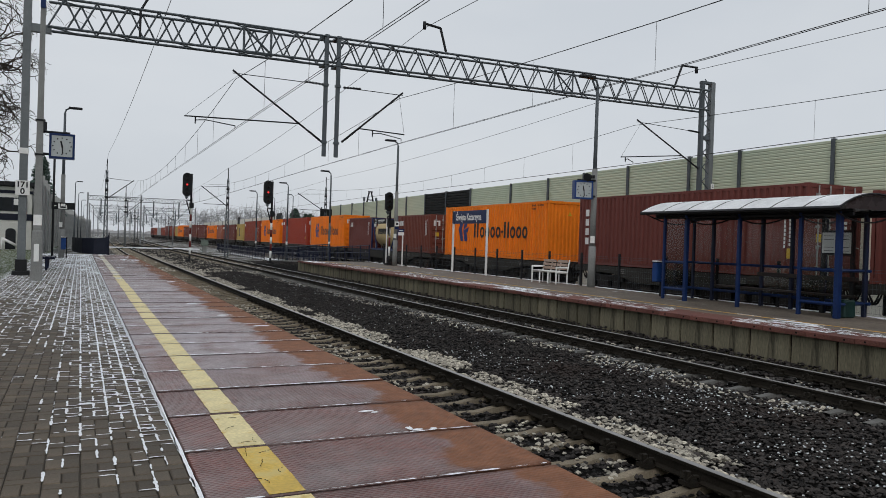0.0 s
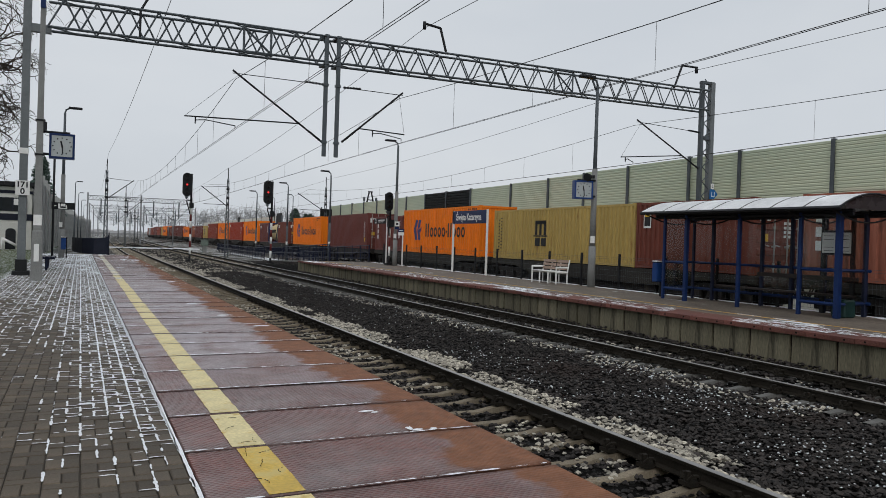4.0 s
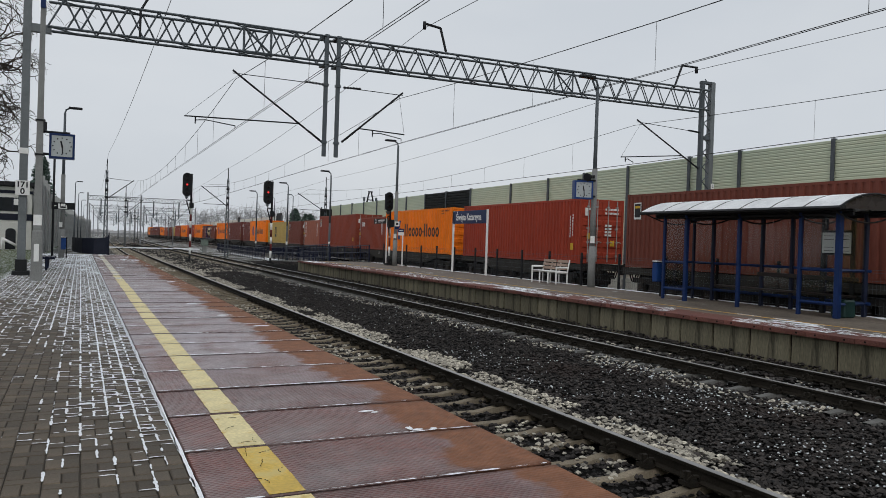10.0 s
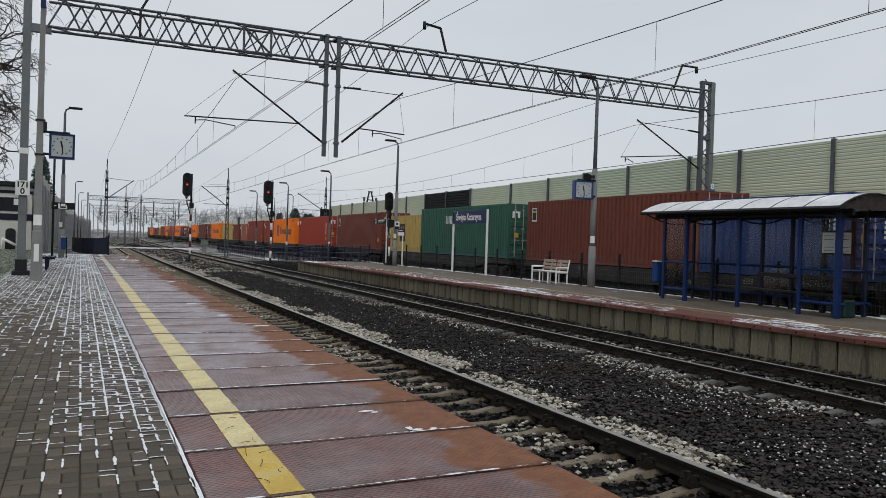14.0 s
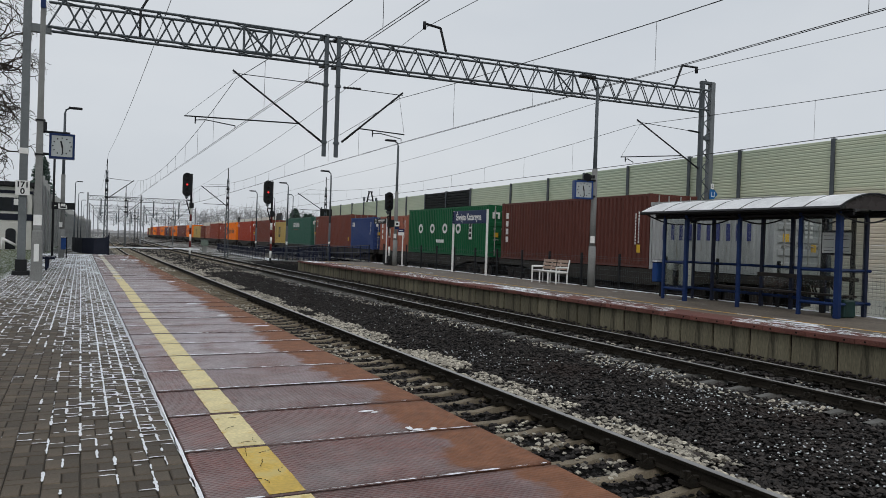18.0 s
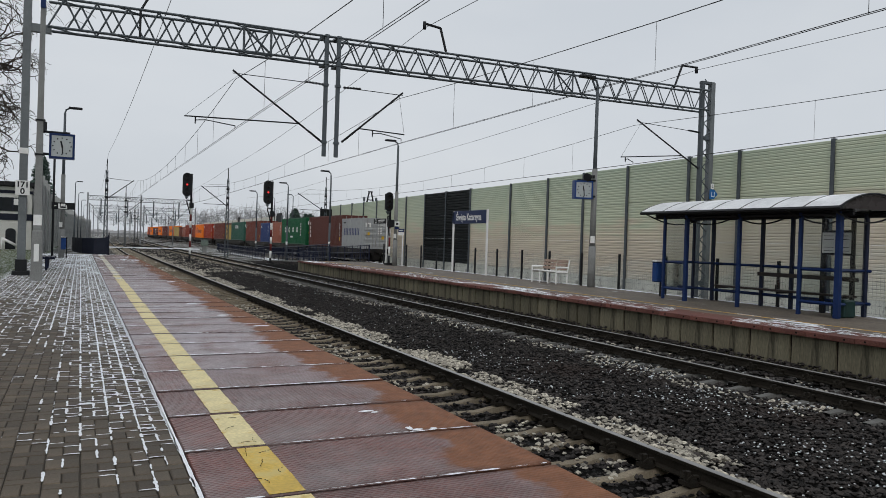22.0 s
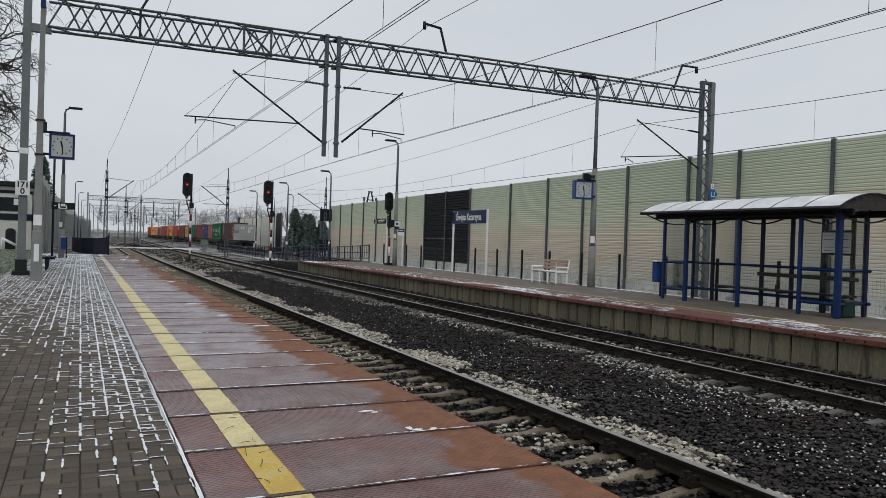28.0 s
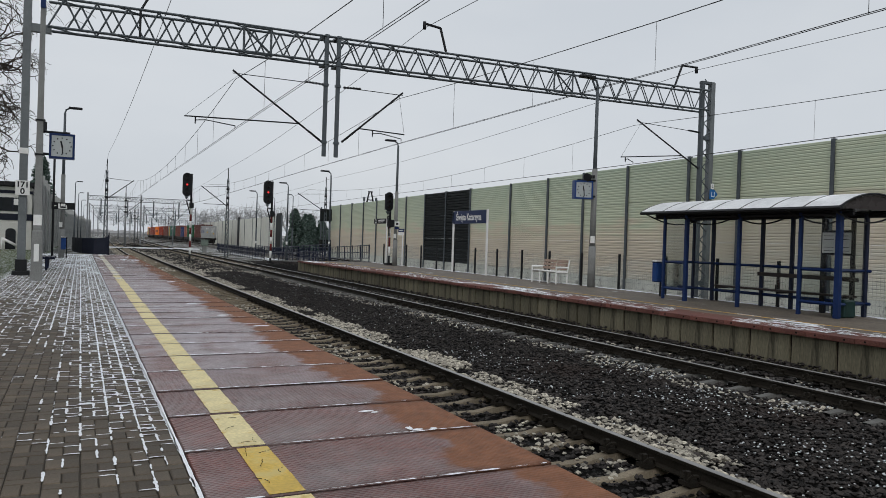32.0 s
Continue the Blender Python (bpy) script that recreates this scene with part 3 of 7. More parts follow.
def near_platform():
    p = thing("platform_near", (0, 0, 0), "near platform of dark paving bricks and red slabs", "platform", kind="structure")
    bm = BM()
    box(bm, PX0, PEDGE - 0.25, -12, PEND, -1.3, -0.16)
    part("core", bm, M["conc"], p)
    bm = BM()
    box(bm, PX0, PX1, -12, PEND, -0.16, -0.009)
    part("paving_bed", bm, M["joint"], p, "sand joints filled with frost")
    bm = BM()
    box(bm, PX1 + 0.012, PEDGE - 0.02, -12, PEND, -0.15, -0.022)
    part("slab_bed", bm, M["groove"], p)
    ys = [2.4 + 0.03 * k + 0.0009 * k * k for k in range(220)]
    ys = [y for y in ys if y < PEND]
    ribbons("frost_seam", [[(PX1 - 0.003 + 0.003 * noise.noise((8, y * 5, 0)), y, 0.0125 + 0.006 * noise.noise((0, y * 2.3, 4)) + 0.004 * noise.noise((0, y * 11, 4))) for y in ys]], False, p, "white frost line between bricks and slabs")
    # slabs, one by one
    pitch = 1.054
    bm = BM()
    box(bm, PX1 + 0.022, PEDGE, -pitch / 2 + 0.017, pitch / 2 - 0.017, -0.15, 0.0, 0.008)
    sl = mesh_of("platform_slab", bm, M["slabmix"])
    lines = []
    for k in range(6):
        bm = BM()
        rows = []
        for i in range(13):
            yy = (pitch - 0.05) * (i / 12 - 0.5)
            w = 0.007 + 0.012 * (i in (0, 12))
            rows.append([bm.verts.new((0.998 + 0.006 * (k - 2) + w * noise.noise((k, yy * 8, 0)), yy, 0.004)), bm.verts.new((1.226 + 0.008 * (k % 3 - 1) + w * noise.noise((5 + k, yy * 8, 0)), yy, 0.004))])
        for a, b in zip(rows, rows[1:]):
            bm.faces.new((a[0], a[1], b[1], b[0]))
        lines.append(mesh_of("safety_line", bm, M[("yellow", "yellow", "yellow", "freshyellow", "freshyellow", "frostyellow")[k]]))
    rng = random.Random(21)
    y = 4.20 + pitch / 2 - 8 * pitch
    while y < PEND - 0.4:
        q = piece("platform_slab", sl, p, (0, y, rng.uniform(-0.004, 0.003)))
        q.rotation_euler.x = rng.uniform(-0.012, 0.004)
        piece("safety_line", lines[5 if y > 25 + 4 * rng.random() else rng.randrange(3) + (2 if y < 5.6 else 0)], q, (0, 0, 0))
        y += pitch
    # chips of snow left on the slabs
    bm = BM()
    for x, y, a, b in ((2.19, 16.46, 0.2, 0.09), (2.38, 14.0, 0.19, 0.08), (2.7, 12.25, 0.16, 0.08), (2.23, 5.99, 0.07, 0.025), (2.29, 5.93, 0.05, 0.02), (2.35, 5.34, 0.03, 0.07), (2.4, 5.28, 0.05, 0.02), (2.53, 5.27, 0.04, 0.03), (1.9, 27.0, 0.2, 0.08), (2.5, 24.0, 0.15, 0.1), (1.5, 33.0, 0.3, 0.1), (2.2, 38.0, 0.25, 0.1)):
        v = [bm.verts.new((x + a * math.cos(k * 0.6283) * rng.uniform(0.4, 1.1), y + b * math.sin(k * 0.6283) * rng.uniform(0.4, 1.1), 0.009)) for k in range(10)]
        w = [bm.verts.new((x + (q.co.x - x) * 0.7, y + (q.co.y - y) * 0.7, 0.016)) for q in v]
        for k in range(10):
            bm.faces.new((v[k], v[(k + 1) % 10], w[(k + 1) % 10], w[k]))
        bm.faces.new(w)
    tagged(part("snow_chip", bm, M["snow"], p, "small left-over chips of snow"), kind="stuff")
    # thin snow left lying towards the platform end
    bm = BM()
    for i in range(900):
        y, x = 52 - 24 * rng.random() ** 1.6, rng.uniform(-1.9, 2.7)
        if noise.noise((x * 0.9, y * 0.25, 3)) < -0.12 + 0.016 * (46 - y) + (0.2 if x > PX1 else 0) or y > 51.5:
            continue
        a, b = rng.uniform(0.04, 0.16), rng.uniform(0.1, 0.45)
        if PX1 - a < x < PX1 + a or x + a > 2.88:
            continue
        z = 0.007 + 0.0004 * (i % 9)
        bm.faces.new([bm.verts.new((x + a * math.cos(k * 0.785) * rng.uniform(0.5, 1.2), y + b * math.sin(k * 0.785) * rng.uniform(0.5, 1.2), z)) for k in range(8)])
    tagged(part("snow_patch", bm, M["snow"], p, "thin snow lying towards the platform end"), kind="stuff")
    # scratches and cracks in the nearest paint
    bm = BM()
    for x, y, a, n in ((1.03, 5.0, 1.5, 9), (1.07, 4.75, 1.55, 7), (1.12, 5.05, 0.6, 5), (1.06, 5.35, 0.3, 5), (1.15, 5.4, 1.2, 4), (1.02, 5.75, 0.9, 5), (1.16, 4.6, 1.9, 5), (1.1, 6.1, 0.2, 4), (1.05, 4.42, 1.5, 7)):
        q = Vector((x, y, 0.0095))
        for k in range(n):
            e = q + Vector((math.cos(a), math.sin(a), 0)) * 0.022
            e.z = 0.0095
            if k % 4 != 3:
                beam(bm, q, e, 0.0026)
            q, a = e, a + rng.uniform(-0.7, 0.7) * (1 if n < 8 else 0.2)
    tagged(part("paint_crack", bm, M["groove"], p, "thin cracks in the paint"), kind="stuff")
    bm = BM()
    box(bm, PEDGE - 0.25, PEDGE - 0.12, -12, PEND, -1.2, -0.15)
    part("retaining_wall", bm, M["wallconc"], p)
    # frost caught in the joints between the slabs
    runs = []
    y = 4.20 - 2 * pitch
    while y < PEND - 0.5:
        st = 0.02 * (1 + y / 10)
        run, x = [], PX1 + 0.02
        while x < PEDGE - 0.03:
            w = 0.0005 + 0.02 * (noise.noise((x * 1.6, y * 3.1, 2)) + 0.5 * noise.noise((x * 8, y, 5)) + 0.9 * noise.noise((x * 31, y, 7)) + (0.2 if y < 6 else 0.34))
            run.append((x, y + 0.004 * noise.noise((x * 6, y, 1)), 0.0 if 0.97 < x < 1.25 else min(0.014 if y < 7 else 0.021, w * (1 if y < 7 else 1.4))))
            x += st
        runs.append(run)
        y += pitch
    ribbons("joint_frost", runs, True, p, "broken white frost lines in the slab joints", 0.0075)
    return p


def slab_mix():
    """Red tread slab: damp mauve in the middle, rust brown along the track edge with an uneven border, fine tread bumps."""
    m = M["slab"].copy()
    m.name = "red_tread_slab"
    n, l = m.node_tree.nodes, m.node_tree.links
    b = n["Principled BSDF"]
    old = b.inputs["Base Color"].links[0].from_socket
    geo = n.new("ShaderNodeNewGeometry")
    sp = n.new("ShaderNodeSeparateXYZ")
    l.new(geo.outputs["Position"], sp.inputs[0])
    nz = n.new("ShaderNodeTexNoise")
    nz.inputs["Scale"].default_value, nz.inputs["Detail"].default_value = 1.7, 9
    nz.inputs["Roughness"].default_value = 0.62
    l.new(geo.outputs["Position"], nz.inputs["Vector"])
    ad = n.new("ShaderNodeMath")
    ad.operation = "MULTIPLY_ADD"
    ad.inputs[1].default_value = 1.1
    l.new(nz.outputs[0], ad.inputs[0])
    oi = n.new("ShaderNodeObjectInfo")
    sj = n.new("ShaderNodeMath")
    sj.operation, sj.inputs[1].default_value = "MULTIPLY_ADD", 0.22
    l.new(oi.outputs["Random"], sj.inputs[0])
    l.new(sp.outputs["X"], sj.inputs[2])
    l.new(sj.outputs[0], ad.inputs[2])
    # thin ice on the middle slabs, its sky reflection painted as pale lilac
    ice_sheen_in = n.new("ShaderNodeMapRange")
    ice_sheen_in.inputs["From Min"].default_value, ice_sheen_in.inputs["From Max"].default_value = 6.0, 10.5
    ice_sheen_out = n.new("ShaderNodeMapRange")
    ice_sheen_out.inputs["From Min"].default_value, ice_sheen_out.inputs["From Max"].default_value = 34.0, 20.0
    l.new(sp.outputs["Y"], ice_sheen_in.inputs[0])
    l.new(sp.outputs["Y"], ice_sheen_out.inputs[0])
    ip = n.new("ShaderNodeMath")
    ip.operation = "MULTIPLY"
    l.new(ice_sheen_in.outputs[0], ip.inputs[0])
    l.new(ice_sheen_out.outputs[0], ip.inputs[1])
    inz = n.new("ShaderNodeTexNoise")
    inz.inputs["Scale"].default_value, inz.inputs["Detail"].default_value = 1.7, 6
    l.new(geo.outputs["Position"], inz.inputs["Vector"])
    ir = n.new("ShaderNodeMapRange")
    ir.inputs["From Min"].default_value, ir.inputs["From Max"].default_value = 0.36, 0.56
    l.new(inz.outputs[0], ir.inputs[0])
    iq = n.new("ShaderNodeMath")
    iq.operation = "MULTIPLY"
    l.new(ip.outputs[0], iq.inputs[0])
    l.new(ir.outputs[0], iq.inputs[1])
    im = n.new("ShaderNodeMixRGB")
    im.inputs[2].default_value = (0.37, 0.325, 0.35, 1)
    iv = n.new("ShaderNodeMapRange")
    iv.inputs["To Min"].default_value, iv.inputs["To Max"].default_value = 0.55, 1.0
    l.new(oi.outputs["Random"], iv.inputs[0])
    iw = n.new("ShaderNodeMath")
    iw.operation = "MULTIPLY"
    l.new(iq.outputs[0], iw.inputs[0])
    l.new(iv.outputs[0], iw.inputs[1])
    l.new(iw.outputs[0], im.inputs[0])
    l.new(old, im.inputs[1])
    old = im.outputs[0]
    mr = n.new("ShaderNodeMapRange")
    mr.inputs["From Min"].default_value, mr.inputs["From Max"].default_value = 3.04, 3.17
    l.new(ad.outputs[0], mr.inputs[0])
    mx = n.new("ShaderNodeMixRGB")
    mx.inputs[2].default_value = (0.225, 0.095, 0.048, 1)
    l.new(mr.outputs[0], mx.inputs[0])
    l.new(old, mx.inputs[1])
    dry = n.new("ShaderNodeMapRange")
    dry.inputs["To Min"].default_value, dry.inputs["To Max"].default_value = 0.34, 0.75
    l.new(mr.outputs[0], dry.inputs[0])
    l.new(dry.outputs[0], b.inputs["Roughness"])
    grain = n.new("ShaderNodeTexNoise")
    grain.inputs["Scale"].default_value = 7
    grain.inputs["Detail"].default_value = 7
    l.new(geo.outputs["Position"], grain.inputs["Vector"])
    gm = n.new("ShaderNodeMixRGB")
    gm.blend_type, gm.inputs[0].default_value = "OVERLAY", 0.55
    l.new(mx.outputs[0], gm.inputs[1])
    l.new(grain.outputs[0], gm.inputs[2])
    loc = n.new("ShaderNodeTexCoord")
    ls = n.new("ShaderNodeSeparateXYZ")
    l.new(loc.outputs["Object"], ls.inputs[0])
    ab = n.new("ShaderNodeMath")
    ab.operation = "ABSOLUTE"
    l.new(ls.outputs["Y"], ab.inputs[0])
    mw = n.new("ShaderNodeMath")
    mw.operation, mw.inputs[1].default_value = "MULTIPLY_ADD", 0.22
    l.new(nz.outputs[0], mw.inputs[0])
    l.new(ab.outputs[0], mw.inputs[2])
    mg = n.new("ShaderNodeMapRange")
    mg.inputs["From Min"].default_value, mg.inputs["From Max"].default_value, mg.inputs["To Max"].default_value = 0.53, 0.62, 0.5
    l.new(mw.outputs[0], mg.inputs[0])
    dk = n.new("ShaderNodeMixRGB")
    dk.inputs[2].default_value = (0.052, 0.028, 0.025, 1)
    l.new(mg.outputs[0], dk.inputs[0])
    l.new(gm.outputs[0], dk.inputs[1])
    l.new(dk.outputs[0], b.inputs["Base Color"])
    # diamond tread
    mp = n.new("ShaderNodeMapping")
    mp.inputs["Rotation"].default_value = (0, 0, radians(45))
    mp.inputs["Scale"].default_value = (28, 28, 28)
    l.new(geo.outputs["Position"], mp.inputs[0])
    ck = n.new("ShaderNodeTexVoronoi")
    ck.inputs["Scale"].default_value, ck.inputs["Randomness"].default_value = 1.0, 0.15
    l.new(mp.outputs[0], ck.inputs["Vector"])
    bp = n.new("ShaderNodeBump")
    bp.inputs["Strength"].default_value, bp.inputs["Distance"].default_value = 1.0, 0.016
    bp.invert = True
    l.new(ck.outputs["Distance"], bp.inputs["Height"])
    l.new(bp.outputs[0], b.inputs["Normal"])
    return m


M["slabmix"] = slab_mix()
platform_near = near_platform()


# ---- far platform ----
P2 = 12.48
P2BACK = 17.6
YLINE = 14.27
P2END = 47.0


def far_platform():
    p = thing("platform_far", (0, 0, 0), "island platform with red coping and snowy edge", "platform", kind="structure")
    bm = BM()
    box(bm, P2 + 0.16, P2BACK, -25, P2END, -1.2, -0.03)
    part("paving", bm, M["p2top"], p, "brown-grey paving with patches of thin snow")
    # near-black sheet added behind the panels as the shade in their open joints
    bm = BM()
    box(bm, P2 + 0.14, P2 + 0.157, -25, P2END, -1.15, -0.1)
    part("joint_backing", bm, M["groove"], p)
    bm = BM()
    box(bm, -0.5, 0.5, -0.495, 0.495, -0.1, 0.0, 0.008)
    # flat dark patches, slightly proud, painted as the shade inside lifting holes
    for y in (-0.3, 0.3):
        box(bm, -0.5025, -0.49, y - 0.02, y + 0.02, -0.064, -0.03)
    for f in bm.faces:
        c = f.calc_center_median()
        f.material_index = 1 if c.x < -0.4899 and -0.07 < c.z < -0.025 and abs(abs(c.y) - 0.3) < 0.03 else 0
    cp = mesh_of("coping_slab", bm, M["coping"])
    cp.materials.append(M["groove"])
    bm = BM()
    box(bm, 0, 0.12, -0.484, 0.484, -1.1, -0.1, 0.016)
    box(bm, -0.022, 0.03, -0.482, -0.33, -1.1, -0.12, 0.01)
    wp = mesh_of("wall_panel", bm, M["wallconc"])
    for k in range(-24, 47):
        q = piece("coping_slab", cp, p, (P2 + 0.47 + random.uniform(-0.008, 0.008), k + 0.22, random.uniform(-0.008, 0.006)))
        q.rotation_euler = (random.uniform(-0.007, 0.007), 0, random.uniform(-0.006, 0.006))
        piece("wall_panel", wp, p, (P2 + 0.115 + random.uniform(-0.008, 0.008), k + 0.65, 0))
    bm = BM()
    box(bm, YLINE, YLINE + 0.07, -25, P2END, -0.03, -0.022)
    part("safety_line", bm, M["fadedline"], p, "thin faded yellow line")
    bm = BM()
    n = 3400
    rng = random.Random(4)
    for i in range(n):
        y = rng.uniform(0, 46)
        x = P2 + abs(rng.gauss(0.5, 0.6))
        if rng.random() < 0.25:
            x = P2BACK - abs(rng.gauss(0, 0.12)) - 0.02
        if noise.noise((x * 0.6, y * 0.35, 9)) < -0.12 and x < 16:
            continue
        big = 1.7 if noise.noise((x * 0.5, y * 0.3, 5)) > 0.1 else 0.8
        a, b = big * rng.uniform(0.03, 0.26), big * rng.uniform(0.01, 0.055)
        zz = 0.006 if x < P2 + 0.97 - b else -0.024
        if P2 + 0.97 - b <= x < P2 + 0.97 + b:
            continue
        v = [bm.verts.new((max(P2 + 0.02, x + b * math.cos(k * 0.785) * rng.uniform(0.6, 1.2)), y + a * math.sin(k * 0.785) * rng.uniform(0.6, 1.2), zz + 0.0004 * (i % 9))) for k in range(8)]
        bm.faces.new(v)
    tagged(part("snow_patch", bm, M["snow"], p, "patches of thin snow"), kind="stuff")
    bm = BM()
    y = -2.0
    while y < P2END - 0.3:
        dy = rng.uniform(0.15, 0.5)
        w = 0.09 + 0.08 * noise.noise((3, y * 0.5, 1)) + rng.uniform(-0.02, 0.02)
        if w > 0.03:
            box(bm, P2BACK - 0.02 - w, P2BACK - 0.01, y, y + dy * 1.02, -0.04, -0.012 + rng.uniform(-0.004, 0.004))
        y += dy
    tagged(part("snow_line", bm, M["snow"], p, "thin line of snow along the fence foot"), kind="stuff")
    # ramp at its far end
    bm = BM()
    v = [bm.verts.new(q) for q in ((P2 + 2.2, P2END, 0), (P2BACK, P2END, 0), (P2BACK + 0.4, 66, -0.6), (P2 + 2.6, 66, -0.6), (P2 + 2.2, P2END, -1.1), (P2BACK, P2END, -1.1), (P2BACK + 0.4, 66, -1.1), (P2 + 2.6, 66, -1.1))]
    for q in ((0, 1, 2, 3), (4, 7, 6, 5), (0, 3, 7, 4), (1, 5, 6, 2), (2, 6, 7, 3), (0, 4, 5, 1)):
        bm.faces.new([v[i] for i in q])
    part("ramp", bm, M["conc"], p)
    bm = BM()
    rows = []
    for i in range(20):
        y, k = P2END + i, i / 19
        top = -0.16 - 0.5 * k
        rows.append([bm.verts.new((x + 0.05 * noise.noise((x, y * 0.9, 0)), y, z + 0.05 * noise.noise((x * 2, y, 3)))) for x, z in ((P2 - 0.1, -0.85), (P2 + 0.5, -0.8 + 0.35 * (1 - k)), (P2 + 1.4, top - 0.1), (P2 + 2.3 + 0.4 * k, top))])
    for a, b in zip(rows, rows[1:]):
        for i in range(3):
            bm.faces.new((a[i], a[i + 1], b[i + 1], b[i]))
    part("stone_bank", bm, M["bed"], p, "bank of dark stones at the platform end")
    return p


far_platform()


# ---- noise walls ----
def wx(y):
    return 27.6 + 0.029 * y


def noise_wall():
    posts = [6.0, 11.0, 16.0, 20.95, 26.0, 29.4, 34.4, 38.8, 43.0, 48.2, 55.0, 59.9, 64.7, 69.6, 74.4, 78.7, 83.4, 88.0, 92.9, 97.7]
    posts = [-14, -9, -4, 1.4] + posts
    w = thing("noise_wall", (0, 0, 0), "sage green and beige noise wall with steel posts", "noise wall", kind="structure")
    ang = -math.atan(0.029)
    hs = []
    for y in posts:
        bm = BM()
        h = 6.28 - 0.3 * min(1, max(0, (y - 30) / 16)) - 0.12 * min(1, max(0, (y - 60) / 20))
        hs.append(h)
        box(bm, -0.1, 0.12, -0.03, 0.03, -1.0, h + 0.05)
        box(bm, -0.13, -0.1, -0.09, 0.09, -1.0, h + 0.05)
        p = part("post", bm, M["steel"], w)
        p.location = (wx(y), y, 0)
    def ribbed(me_mat, length, z0, z1, pitch=0.125, depth=0.03):
        bm = BM()
        zs, xs = [], []
        k = int(round((z1 - z0) / pitch))
        for i in range(k):
            a = z0 + (z1 - z0) * i / k
            st = (z1 - z0) / k
            zs += [a + 0.005, a + st * 0.2, a + st * 0.8, a + st - 0.005]
            xs += [0.0, -depth, -depth, 0.0]
        fr = [(bm.verts.new((x, 0, z)), bm.verts.new((x, length, z))) for x, z in zip(xs, zs)]
        for a, b in zip(fr, fr[1:]):
            bm.faces.new((a[0], a[1], b[1], b[0]))
        box(bm, 0.012, 0.09, 0, length, z0, z1)
        return mesh_of("panel", bm, me_mat)
    for a, b, h in zip(posts, posts[1:], hs):
        L = b - a - 0.08
        dark = 54 < a < 64
        n = 3
        z0 = -0.28
        for k in range(n):
            za, zb = z0 + (h - z0) * k / n, z0 + (h - z0) * (k + 1) / n - 0.008
            me = ribbed(M["blackpanel"] if dark else M["noisewall"], L, za, zb, 0.15 if not dark else 0.24, 0.017 if not dark else 0.07)
            q = part("panel", me, None, w)
            q.location = (wx(a + 0.04), a + 0.04, 0)
            q.rotation_euler.z = ang
        bm = BM()
        box(bm, -0.03, 0.1, 0, L, -1.0, -0.29)
        q = part("plinth", bm, M["plinth"], w)
        q.location = (wx(a + 0.04), a + 0.04, 0)
        q.rotation_euler.z = ang
    # second stretch past the road
    w2 = thing("noise_wall", (0, 0, 0), "pale noise wall panels beyond the level crossing", "noise wall", kind="structure")
    ys = [126, 130.2, 136.1, 144.3, 153.4, 163.0, 169.8, 172.4] + [172.4 + 8.2 * k for k in range(1, 9)]
    for a, b in zip(ys, ys[1:]):
        dark = a == 126 or a == 169.8
        h = 5.05
        bm2 = BM()
        box(bm2, -0.05, 0.05, 0, b - a - 0.2, -1, h + (0.5 if dark else 0))
        q = part("panel", bm2, M["blackpanel"] if dark else M["twigwall"], w2)
        q.location = (wx(a) - 0.6, a + 0.1, 0)
        q.rotation_euler.z = ang
        bm2 = BM()
        box(bm2, -0.12, 0.1, -0.1, 0.1, -1, h + 0.1)
        q = part("post", bm2, M["steel"], w2)
        q.location = (wx(a) - 0.6, a, 0)


noise_wall()


def left_wall():
    w = thing("noise_wall", (0, 0, 0), "grey noise wall with tall posts beside the platform path", "noise wall", kind="structure")
    y = 50.0
    while y < 235:
        x = -2.3 + 1.25 * bend(y)
        y2 = y + 4.0
        x2 = -2.3 + 1.25 * bend(y2)
        h = (4.5 if y < 66 else 3.9) + 0.2 * math.sin(y * 1.7)
        bm = BM()
        box(bm, -0.14, 0.14, -0.13, 0.13, -1, h + 0.5)
        part("post", bm, M["greywallpost"], w).location = (x, y, 0)
        bm = BM()
        for k in range(6):
            z0 = -0.6 + (h + 0.6) * k / 6
            box(bm, -0.06 - 0.015 * (k % 2), 0.05, 0.15, math.hypot(y2 - y, x2 - x) - 0.15, z0, z0 + (h + 0.6) / 6 - 0.02)
        q = part("panel", bm, M["greywall"], w)
        q.location = (x, y, 0)
        q.rotation_euler.z = -math.atan2(x2 - x, y2 - y)
        y = y2


left_wall()


# ---- overhead line ----
def truss(g, material, x0, x1, z0a, z0b, h, yc, depth, pitch, r, split=True):
    """A lattice beam with four chords and zigzag braces, the two faces half a step apart."""
    zb = lambda x: z0a + (z0b - z0a) * (min(x1, max(x0, x)) - x0) / (x1 - x0)
    whole = None if split else BM()

    def add(name, a, b, w):
        bm = whole or BM()
        beam(bm, a, b, w)
        if split:
            part(name, bm, material, g)
    n = int((x1 - x0) / pitch)
    st = (x1 - x0) / n
    for f, y in ((0.0, yc - depth / 2), (0.5, yc + depth / 2)):
        for dz in (0, h):
            add("chord", (x0, y, zb(x0) + dz), (x1, y, zb(x1) + dz), r * 2.3)
        for i in range(n):
            a = x0 + st * (i + f)
            m, b = a + st / 2, min(x1, a + st)
            if m >= x1:
                continue
            add("brace", (a, y, zb(a)), (m, y, zb(m) + h), r * 1.5)
            add("brace", (m, y, zb(m) + h), (b, y, zb(b)), r * 1.5)
    for i in range(n // 2 + 1):
        a = x0 + st * 2 * i
        for dz in (0, h):
            if a < x1 - 0.3:
                add("cross_tie", (a, yc - depth / 2, zb(a) + dz), (min(x1, a + st), yc + depth / 2, zb(a) + dz), r * 1.1)
    if not split:
        part("lattice_beam", whole, material, g)


